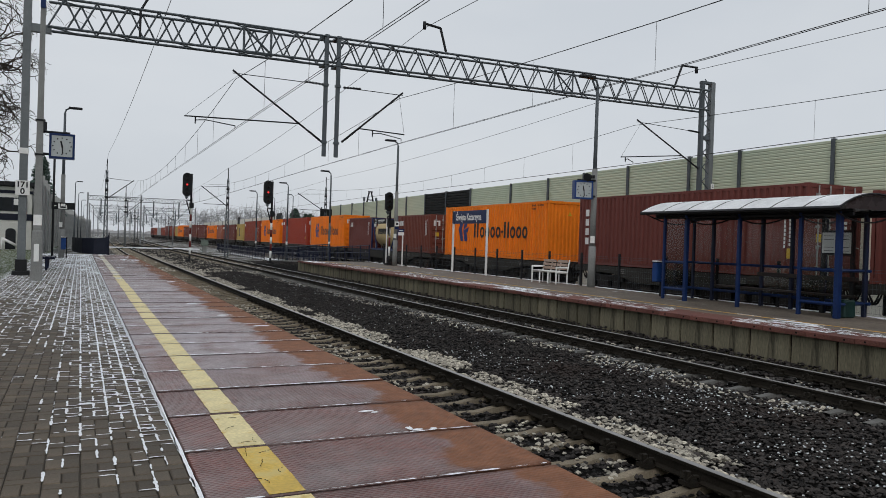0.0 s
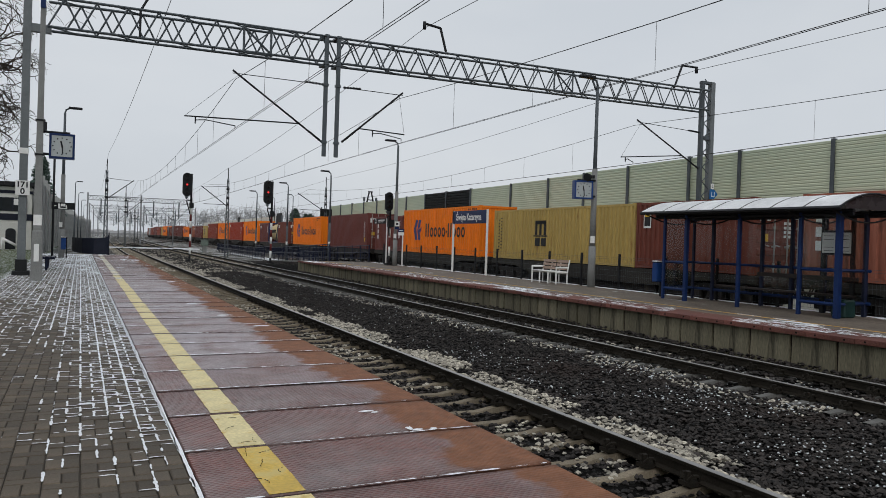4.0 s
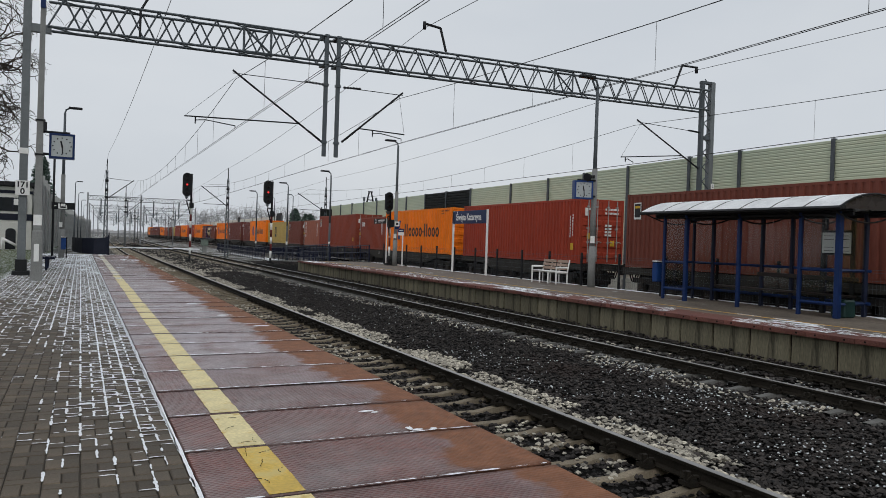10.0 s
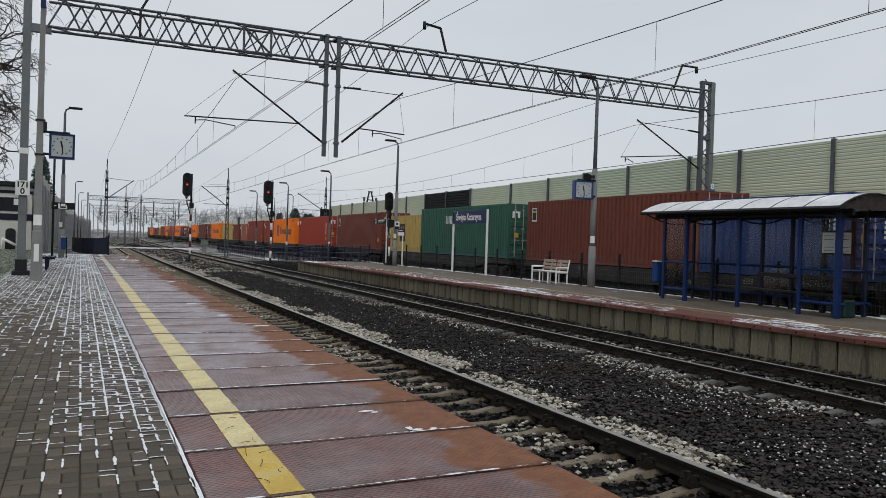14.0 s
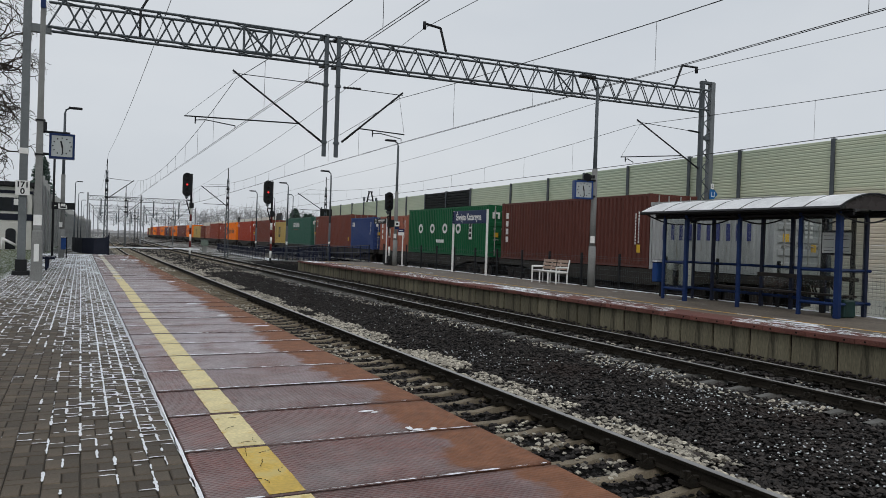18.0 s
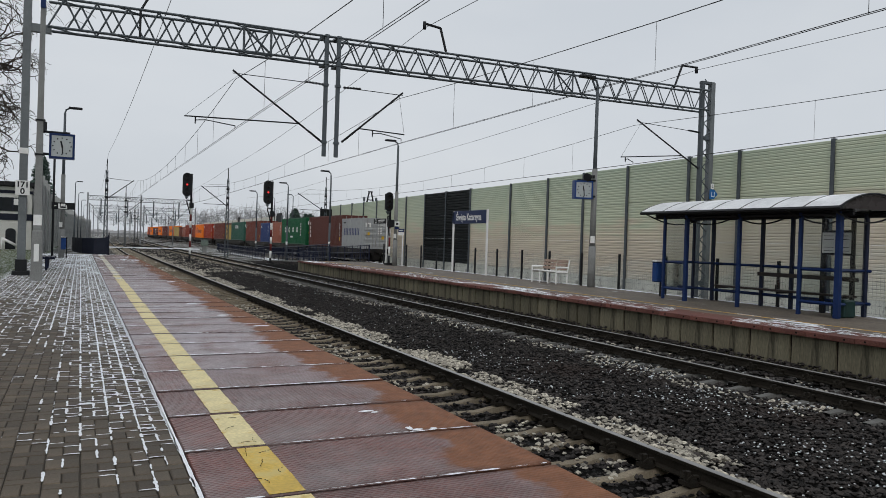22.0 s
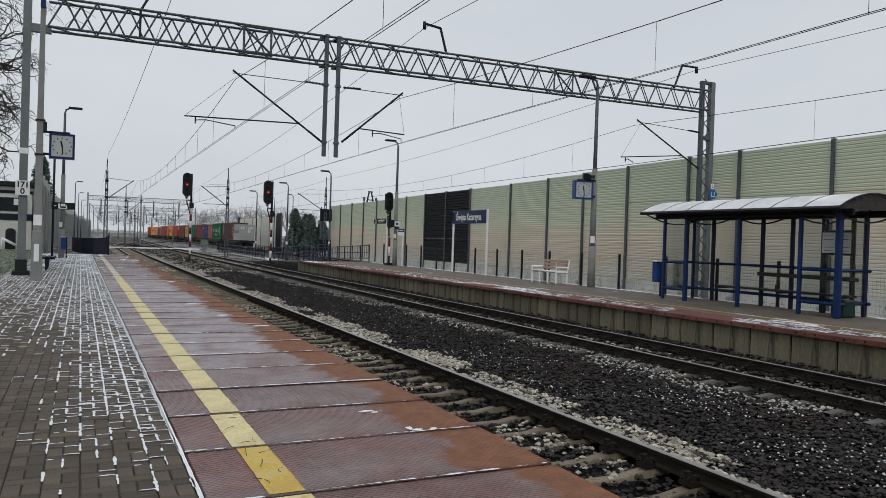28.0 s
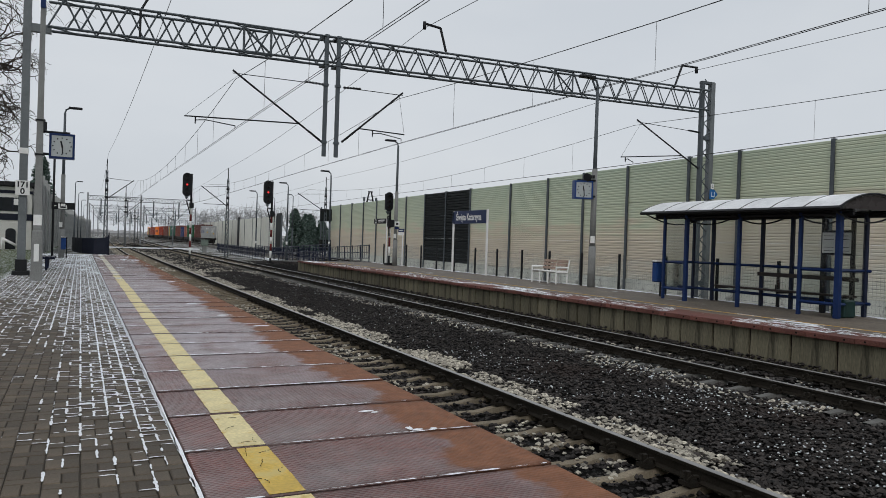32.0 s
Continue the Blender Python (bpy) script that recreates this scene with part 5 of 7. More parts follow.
light_signal(8.16, 64.8, -0.75, 4.56, 1.95)
light_signal(13.46, 58.7, -0.75, 3.99, 1.86)
light_signal(16.76, 41.9, 0.0, 3.22, 1.14, -1, 0.5, 3, -0.2, "black light signal on a red and white mast beside the lamp", True, 0.06)


def small_signs():
    t = thing("direction_sign", (16.95, 41.0, 0), "small white pictogram and blue direction plate on the lamp post", "sign")
    part("pictogram_plate", box(BM(), -0.32, -0.04, -0.22, -0.19, 2.33, 2.6), M["white"], t)
    part("mark", box(BM(), -0.25, -0.11, -0.225, -0.221, 2.4, 2.53), M["black"], t)
    part("strip_plate", box(BM(), -0.32, -0.04, -0.22, -0.19, 2.15, 2.29), M["signblue"], t)
    part("arrow_plate", box(BM(), -0.10, 0.27, -0.26, -0.23, 1.98, 2.18), M["signblue"], t)
    part("arrow", box(BM(), -0.05, 0.2, -0.264, -0.261, 2.06, 2.1), M["white"], t)
    part("number_plate", box(BM(), -0.10, 0.27, -0.26, -0.23, 1.79, 1.975), M["white"], t)
    part("post", box(BM(), 0.18, 0.24, -0.22, -0.16, -0.03, 2.1), M["white"], t)


small_signs()


# ---- signs ----
def station_sign():
    t = thing("station_sign", (17.2, 32.55, 0), "blue station name board with white lettering on two white posts", "sign")
    bm = BM()
    box(bm, -0.04, 0.04, -1.76, 1.76, 2.43, 3.07, 0.01)
    part("board", bm, M["signblue"], t)
    for y in (1.68, -1.85):
        bm = BM()
        box(bm, -0.04, 0.04, y - 0.04, y + 0.04, -0.05, 3.09)
        part("post", bm, M["white"], t)
    me = text_mesh("Świeta Katarzyna", 0.46, 0.003, 0.98, 0.009)
    me.materials.append(M["white"])
    xs = [v.co.x for v in me.vertices]
    k = 2.65 / (max(xs) - min(xs))
    ends = []
    for s in ("Świ", "Świe"):
        tm = text_mesh(s, 0.46, 0.003, 0.95)
        ends.append((max(v.co.x for v in tm.vertices) - min(v.co.x for v in tm.vertices)) * k)
        bpy.data.meshes.remove(tm)
    tail = -1.325 + ends[0] + (ends[1] - ends[0]) * 0.72
    bm = BM()
    beam(bm, (-0.05, -tail, 2.575), (-0.05, -tail + 0.02, 2.53), 0.035)
    beam(bm, (-0.05, -tail + 0.02, 2.53), (-0.05, -tail - 0.04, 2.505), 0.03)
    part("letter_tail", bm, M["white"], t)
    for v in me.vertices:
        v.co.x *= k
    q = part("lettering", me, None, t, "white raised lettering")
    q.location = (-0.046, 0, 2.74)
    q.rotation_euler = (radians(90), 0, radians(-90))


station_sign()


def direction_sign():
    t = thing("direction_sign", (17.3, 43.8, 0), "small dark platform number sign on a white post", "sign")
    bm = BM()
    box(bm, -0.03, 0.03, 0.0, 2.2, 2.53, 2.85)
    part("board", bm, M["black"], t)
    bm = BM()
    box(bm, -0.03, 0.03, -0.07, -0.01, -0.02, 2.87)
    part("post", bm, M["white"], t)
    me = text_mesh("2", 0.4, 0.003, 1.0, 0.012)
    me.materials.append(M["white"])
    q = part("figure", me, None, t)
    q.location = (-0.036, 1.85, 2.69)
    q.rotation_euler = (radians(90), 0, radians(-90))
    bm = BM()
    box(bm, -0.036, -0.032, 0.3, 1.4, 2.72, 2.78)
    box(bm, -0.036, -0.032, 0.5, 1.4, 2.62, 2.66)
    part("line_marks", bm, M["white"], t)


direction_sign()


def path_sign():
    """Blue pointed sign with a white letter on the mast behind the shelter."""
    t = thing("track_sign", (27.05, 26.7, 4.2), "blue pointed track sign under a white letter plate", "sign")
    bm = BM()
    a = [bm.verts.new((x + 0.1, -0.03, z)) for x, z in ((0, 0.35), (0.42, 0.35), (0.78, 0.02), (0.42, -0.35), (0, -0.35))]
    b = [bm.verts.new((q.co.x, 0.0, q.co.z)) for q in a]
    bm.faces.new(a)
    bm.faces.new(b[::-1])
    for i in range(5):
        bm.faces.new((a[i], a[(i + 1) % 5], b[(i + 1) % 5], b[i]))
    part("plate", bm, M["azure"], t)
    bm = BM()
    for q in ((0.26, 0.32, -0.18, 0.18), (0.52, 0.58, -0.18, 0.18), (0.26, 0.58, -0.2, -0.14)):
        box(bm, q[0], q[1], -0.036, -0.032, q[2], q[3])
    part("mark", bm, M["white"], t)
    bm = BM()
    box(bm, 0.2, 0.5, -0.03, 0, 0.4, 0.78)
    part("letter_plate", bm, M["white"], t)
    me = text_mesh("L", 0.32, 0.002)
    me.materials.append(M["black"])
    q = part("letter", me, None, t)
    q.location = (0.35, -0.033, 0.58)
    q.rotation_euler.x = radians(90)
    t.scale = (0.65, 0.65, 0.65)


path_sign()


# ---- platform furniture ----
def bench():
    t = thing("bench", (17.05, 25.13, 0), "white steel bench with weathered wooden slats", "bench")
    for y in (-0.86, -0.3, 0.3, 0.86):
        bm = BM()
        beam(bm, (-0.3, y, -0.03), (-0.3, y, 0.62 if abs(y) > 0.8 else 0.42), 0.05)
        beam(bm, (0.22, y, -0.03), (0.22, y, 0.42), 0.05)
        beam(bm, (0.22, y, 0.42), (0.32, y, 0.92), 0.05)
        beam(bm, (-0.32, y, 0.42), (0.24, y, 0.42), 0.05)
        if abs(y) > 0.8:
            beam(bm, (-0.32, y, 0.62), (0.26, y, 0.62), 0.05)
        part("frame", bm, M["white"], t)
    for k in range(4):
        bm = BM()
        box(bm, -0.3 + 0.13 * k, -0.19 + 0.13 * k, -0.88, 0.88, 0.445, 0.475, 0.006)
        part("seat_slat", bm, M["white"], t)
    for k in range(3):
        for y0, y1 in ((-0.83, -0.12), (-0.04, 0.83)):
            bm = BM()
            box(bm, -0.015, 0.015, y0, y1, -0.055, 0.055, 0.006)
            q = part("back_slat", bm, M["wood"], t)
            q.location = (0.215 + 0.025 * k, 0, 0.58 + 0.14 * k)
            q.rotation_euler.y = radians(11)


bench()


def platform_fence():
    t = thing("platform_fence", (0, 0, 0), "dark steel fence with thin wire mesh along the platform back", "fence", kind="structure")
    ys = [21.2 + 2.22 * k for k in range(-10, 0)] + [21.35, 23.6, 25.8, 27.93, 30.11, 32.25, 34.52, 36.66, 38.73, 40.86, 42.7, 44.53]
    bm = BM()
    box(bm, -0.035, 0.035, -0.035, 0.035, -0.6, 1.25)
    me = mesh_of("post", bm, M["darksteel"])
    for y in ys:
        piece("post", me, t, (17.45, y, 0))
    bm = BM()
    for z in (0.06, 0.26, 0.46, 0.66, 0.86, 1.06, 1.13):
        bar(bm, (17.45, ys[0], z), (17.45, ys[-1], z), 0.003, 4)
    y = ys[0]
    while y < ys[-1]:
        bar(bm, (17.45, y, 0.05), (17.45, y, 1.14), 0.0019, 3)
        y += 0.1
    tagged(part("wire_mesh", bm, M["steel"], t), kind="stuff")


platform_fence()


def railing(pts, label, rails=(0.25, 0.65, 1.1), step=0.14, group="ramp railings"):
    """A dark blue railing with bars along a line of floor points."""
    t = thing("railing", pts[0], label, "railing", group)
    o = Vector(pts[0])
    for a, b in zip(pts, pts[1:]):
        a, b = Vector(a) - o, Vector(b) - o
        L = (b - a).length
        bm = BM()
        for z in rails:
            bar(bm, a + Vector((0, 0, z)), b + Vector((0, 0, z)), 0.03, 6)
        part("rail", bm, M["navy"], t)
        n = max(2, int(L / 1.6))
        for i in range(n + 1):
            p = a.lerp(b, i / n)
            bm = BM()
            bar(bm, p + Vector((0, 0, -0.05)), p + Vector((0, 0, rails[-1] + 0.05)), 0.035, 6)
            part("post", bm, M["navy"], t)
        if step:
            bm = BM()
            n = int(L / step)
            for i in range(n):
                p = a.lerp(b, (i + 0.5) / n)
                bar(bm, p + Vector((0, 0, rails[0])), p + Vector((0, 0, rails[-1])), 0.012, 4)
            tagged(part("baluster", bm, M["navy"], t), kind="stuff")


railing([(17.3, 46.8, 0), (17.5, 56, -0.3), (17.7, 66, -0.6)], "dark blue railing beside the platform ramp", step=0.38)
railing([(14.75, 47.4, 0), (14.95, 56, -0.3), (15.1, 66, -0.6)], "dark blue railing on the ramp's track side", step=0.38)
railing([(14.6, 66, -0.65), (15.4, 80, -0.75), (16.6, 104, -0.8)], "dark blue fence along the foot path", step=0.3)
railing([(19.4, 66, -0.85), (20.0, 80, -0.85), (21, 100, -0.85)], "dark blue fence beside the freight track", step=0.3)


def foot_crossing():
    t = solid("foot_crossing", box(BM(), 2.2, 14.6, 105.6, 107.4, -0.66, -0.53), M["snow"], "snow covered foot crossing over the tracks", "crossing", kind="structure")
    b = thing("control_cabinet", (14.9, 103.5, -0.8), "grey-green control cabinet on a post beside the crossing", "cabinet")
    bm = BM()
    box(bm, -0.45, 0.45, -0.35, 0.35, 0.75, 1.5, 0.05)
    box(bm, -0.55, 0.55, -0.4, 0.4, 1.5, 1.58)
    part("body", bm, M["cabinet"], b)
    bm = BM()
    box(bm, -0.25, 0.25, -0.25, 0.25, -0.2, 0.75)
    part("stand", bm, M["conc"], b)


foot_crossing()


def path_snow():
    bm = BM()
    rng = random.Random(3)
    y = 64.0
    while y < 103:
        dy, w = rng.uniform(0.3, 0.9), 0.16 + 0.1 * noise.noise((0, y * 0.7, 2))
        x = 17.25 + 0.033 * (y - 66)
        if w > 0.08:
            box(bm, x - w, x + w, y, y + dy, -1.0, -0.79 + rng.uniform(-0.01, 0.01))
        y += dy
    solid("snow_strip", bm, M["snow"], "thin strip of snow beside the foot path fence", "snow", kind="stuff")


path_snow()


def bus_shelter():
    t = thing("platform_shelter", (0, 0, 0), "blue steel platform shelter with a frosted curved roof", "shelter")
    XF, XB, Y0, Y1 = 16.1, 17.3, 11.75, 17.6
    for x, y, w in ((XF, 17.6, 0.085), (XF, 16.68, 0.11), (XF, 14.72, 0.095), (XF, 12.8, 0.09), (XF, 11.75, 0.13), (XB, 16.8, 0.095), (XB, 14.98, 0.095), (XB, 14.0, 0.095), (XB, 11.9, 0.1), (XB, 17.6, 0.08), (XB, 13.0, 0.08)):
        bm = BM()
        box(bm, x - w / 2, x + w / 2, y - w / 2, y + w / 2, -0.03, 2.5, 0.01)
        part("post", bm, M["blue"] if x == XF else M["navy"], t, "blue square steel post" if x == XF else "dark blue square steel post")
    for z, w in ((1.1, 0.05), (0.3, 0.06)):
        for seg in (((XB, Y0), (XB, Y1)), ((XF, 17.6), (XF, 16.68)), ((XF, 12.8), (XF, 11.75)), ((XF, 17.6), (XB, 17.6)), ((XF, 11.75), (XB, 11.9))):
            bm = BM()
            beam(bm, (*seg[0], z), (*seg[1], z), w)
            part("rail", bm, M["blue"], t)
    for z in (2.45, 2.52):
        bm = BM()
        for x in (XF, XB):
            beam(bm, (x, 11.4, z), (x, 18.0, z), 0.07)
        part("header", bm, M["darksteel"], t)
    # roof: seven curved sheets on ribs
    XL, XR, ZE, ZC = 15.55, 18.1, 2.58, 2.93
    n = 10
    arc = [(XL + (XR - XL) * i / n, ZE + (ZC - ZE) * (1 - (2 * i / n - 1) ** 2)) for i in range(n + 1)]
    ya, yb = 11.35, 18.07
    st = (yb - ya) / 7
    for k in range(7):
        bm = BM()
        lo = [bm.verts.new((x, ya + st * k + 0.02, z)) for x, z in arc]
        hi = [bm.verts.new((x, ya + st * (k + 1) - 0.02, z)) for x, z in arc]
        lo2 = [bm.verts.new((x, ya + st * k + 0.02, z + 0.03)) for x, z in arc]
        hi2 = [bm.verts.new((x, ya + st * (k + 1) - 0.02, z + 0.03)) for x, z in arc]
        for i in range(n):
            for q in ((lo[i], hi[i], hi[i + 1], lo[i + 1]), (lo2[i], lo2[i + 1], hi2[i + 1], hi2[i]), (lo[i], lo[i + 1], lo2[i + 1], lo2[i]), (hi[i], hi2[i], hi2[i + 1], hi[i + 1])):
                bm.faces.new(q).smooth = False
        bm.faces.new((lo[0], lo2[0], hi2[0], hi[0]))
        bm.faces.new((lo[n], hi[n], hi2[n], lo2[n]))
        part("roof_sheet", bm, M["roof"], t, "frost-covered curved roof sheet")
    for k in range(8):
        bm = BM()
        path_bar(bm, [(x, ya + st * k, z + 0.012) for x, z in arc], 0.026, 6)
        part("roof_rib", bm, M["darksteel"], t)
    for x in (XL, XR):
        bm = BM()
        beam(bm, (x, ya - 0.02, ZE - 0.02), (x, yb + 0.02, ZE - 0.02), 0.07)
        part("gutter", bm, M["darksteel"], t)
    for y in (11.4, 18.0):
        bm = BM()
        bot = [bm.verts.new((x, y, 2.56)) for x, z in arc[1:-1]]
        top = [bm.verts.new((x, y, z - 0.03)) for x, z in arc[1:-1]]
        for i in range(len(bot) - 1):
            bm.faces.new((bot[i], bot[i + 1], top[i + 1], top[i]))
        part("gable_sheet", bm, M["darkglass"], t)
    for y in (17.9, 16.68, 14.72, 12.8, 11.6):
        bm = BM()
        pts = []
        for i in range(9):
            k = i / 8
            pts.append((XL + 0.05 + (XR - XL - 0.1) * k, y, 2.53 - 0.27 * math.sin(math.pi * k)))
        path_bar(bm, pts, 0.022, 6)
        part("tie_bow", bm, M["darksteel"], t)
    # glass
    for (x0, y0), (x1, y1) in (((XF, 17.55), (XF, 16.74)), ((XF, 12.74), (XF, 11.83)), ((XB, 17.55), (XB, 16.86)), ((XB, 16.74), (XB, 15.04)), ((XB, 14.92), (XB, 14.06)), ((XB, 13.94), (XB, 13.05)), ((XB, 12.95), (XB, 11.96)), ((XF + 0.06, 17.6), (XB - 0.06, 17.6)), ((XF + 0.09, 11.8), (XB - 0.06, 11.88))):
        for z0, z1 in ((0.34, 1.07), (1.13, 2.4)):
            bm = BM()
            v = [bm.verts.new(p) for p in ((x0, y0, z0), (x1, y1, z0), (x1, y1, z1), (x0, y0, z1))]
            bm.faces.new(v)
            q = part("glass_pane", bm, M["glass"], t, "clear glass pane")
            q.visible_shadow = False
    # seat
    part("seat_plank", box(BM(), 16.75, 17.1, 11.95, 16.2, 0.44, 0.49, 0.008), M["blacksteel"], t, "long dark seat plank")
    part("seat_back", box(BM(), 17.14, 17.19, 11.98, 15.0, 0.82, 0.93, 0.008), M["blacksteel"], t, "dark wooden back plank")
    for y in (16.15, 14.05, 12.3):
        part("seat_divider", beam(BM(), (16.76, y, 0.49), (16.76, y, 0.63), 0.03), M["blacksteel"], t)
        part("seat_bracket", beam(BM(), (17.25, y, 0.42), (16.8, y, 0.42), 0.045), M["blacksteel"], t)
    return t


M["darkglass"] = mat("dim_gable_sheet", (0.045, 0.04, 0.042), 0.3, var=0.15, bump=0)
M["blacksteel"] = mat("black_brown_seat", (0.03, 0.024, 0.022), 0.5, var=0.2)
bus_shelter()


def notice_board():
    t = thing("notice_board", (17.2, 12.6, 0), "grey framed timetable board inside the shelter", "notice board")
    bm = BM()
    box(bm, -0.03, 0.02, -0.44, 0.44, 1.46, 2.1)
    part("frame", bm, M["darksteel"], t)
    for y0, y1 in ((0.03, 0.4), (-0.4, -0.03)):
        bm = BM()
        box(bm, -0.04, -0.032, y0, y1, 1.52, 2.04)
        part("sheet", bm, M["white"], t)
        bm = BM()
        for z in (1.57, 1.66, 1.86, 1.95):
            box(bm, -0.044, -0.041, y0 + 0.05, y1 - 0.05, z, z + 0.012)
        part("print_lines", bm, M["decalblack"], t)
    bm = BM()
    for y in (-0.41, 0.41):
        box(bm, 0.0, 0.06, y - 0.05, y + 0.05, -0.03, 2.4)
    part("upright", bm, M["darksteel"], t)


notice_board()


def litter_bin(loc, label):
    t = thing("litter_bin", loc, label, "bin", "litter bins")
    bm = BM()
    box(bm, -0.12, 0.12, -0.11, 0.11, 0.45, 1.05, 0.03)
    part("body", bm, M["clockblue"], t)
    bm = BM()
    box(bm, -0.13, 0.13, -0.12, 0.12, 1.05, 1.08, 0.01)
    part("lid", bm, M["navy"], t)
    part("snow_cap", box(BM(), -0.12, 0.12, -0.11, 0.11, 1.08, 1.115, 0.012), M["snow"], t, "thin cap of snow")
    bm = BM()
    bar(bm, (0.15, 0, 0), (0.15, 0, 1.1), 0.03, 6)
    part("stand", bm, M["darksteel"], t)


litter_bin((16.2, 18.0, 0), "blue steel litter bin beside the shelter post")
litter_bin((-0.8, 43.6, 0), "blue steel litter bin by the lamp post")


def green_bin():
    t = thing("grit_box", (16.6, 11.95, 0), "dark green plastic tub under the shelter", "box")
    bm = BM()
    box(bm, -0.2, 0.2, -0.2, 0.2, -0.03, 0.4, 0.04)
    part("tub", bm, mat("dark_green_plastic", (0.012, 0.035, 0.032), 0.4), t)


green_bin()


def end_barrier():
    """Dark blue sheet barrier that closes the platform end."""
    t = thing("end_barrier", (0, 0, 0), "dark blue sheet metal barrier closing the platform end", "barrier")
    pts = [(-0.55, 60.0, 0.0, 0.98), (-0.35, 55.0, 0.0, 1.0), (0.1, 52.6, 0.0, 1.0), (0.75, 51.4, 0.0, 1.02), (1.35, 51.2, 0.0, 1.05), (1.5, 51.1, 0, 1.15)]
    for a, b in zip(pts, pts[1:]):
        bm = BM()
        v = [bm.verts.new(p) for p in ((a[0], a[1], 0.02), (b[0], b[1], 0.02), (b[0], b[1], b[3]), (a[0], a[1], a[3]))]
        w = [bm.verts.new((p.co.x, p.co.y + 0.04, p.co.z)) for p in v]
        for q in ((v[0], v[1], v[2], v[3]), (w[3], w[2], w[1], w[0]), (v[0], w[0], w[1], v[1]), (v[2], w[2], w[3], v[3]), (v[0], v[3], w[3], w[0]), (v[1], w[1], w[2], v[2])):
            bm.faces.new(q)
        part("sheet", bm, M["navydark"], t)
    bm = BM()
    v = [bm.verts.new(p) for p in ((1.5, 51.05, 0.0), (1.62, 50.9, 0.0), (1.62, 50.9, 1.42), (1.5, 51.05, 1.1))]
    w = [bm.verts.new((p.co.x, p.co.y + 0.5, p.co.z)) for p in v]
    for q in ((v[0], v[1], v[2], v[3]), (w[3], w[2], w[1], w[0]), (v[0], w[0], w[1], v[1]), (v[2], w[2], w[3], v[3]), (v[0], v[3], w[3], w[0]), (v[1], w[1], w[2], v[2])):
        bm.faces.new(q)
    part("end_fin", bm, M["navydark"], t)


M["navydark"] = mat("dark_navy_sheet", (0.013, 0.016, 0.029), 0.5, var=0.2)
end_barrier()


def left_bench():
    t = thing("bench", (-1.12, 31.4, 0), "dark blue steel bench beside the paving", "bench")
    for y in (-0.8, 0.8):
        bm = BM()
        beam(bm, (-0.22, y, -0.02), (-0.22, y, 0.95), 0.06)
        beam(bm, (0.02, y, -0.02), (0.02, y, 0.45), 0.06)
        beam(bm, (-0.24, y, 0.42), (0.3, y, 0.42), 0.05)
        part("frame", bm, M["navy"], t)
    for x, z in ((-0.1, 0.46), (0.06, 0.46), (0.22, 0.46), (-0.2, 0.72), (-0.2, 0.9)):
        part("slat", box(BM(), x - 0.05, x + 0.05, -0.95, 0.95, z - 0.02, z + 0.02, 0.006), M["navy"], t)


left_bench()


def left_sign():
    t = thing("direction_sign", (-0.9, 43.9, 0), "black hanging direction sign with a white pictogram", "sign")
    bm = BM()
    box(bm, -0.5, 0.6, -0.03, 0.03, 2.54, 2.9)
    part("board", bm, M["black"], t)
    bm = BM()
    box(bm, -0.4, -0.28, -0.036, -0.031, 2.7, 2.74)
    for q in ((-0.2, 0.22, 2.58, 2.62), (-0.2, -0.1, 2.62, 2.84), (-0.06, 0.14, 2.7, 2.84), (0.16, 0.22, 2.62, 2.76)):
        box(bm, q[0], q[1], -0.036, -0.031, q[2], q[3])
    part("pictogram", bm, M["white"], t)
    bm = BM()
    bar(bm, (-0.42, 0.0, 0), (-0.42, 0, 6.4), 0.055, 8)
    part("post", bm, M["darksteel"], t)


left_sign()


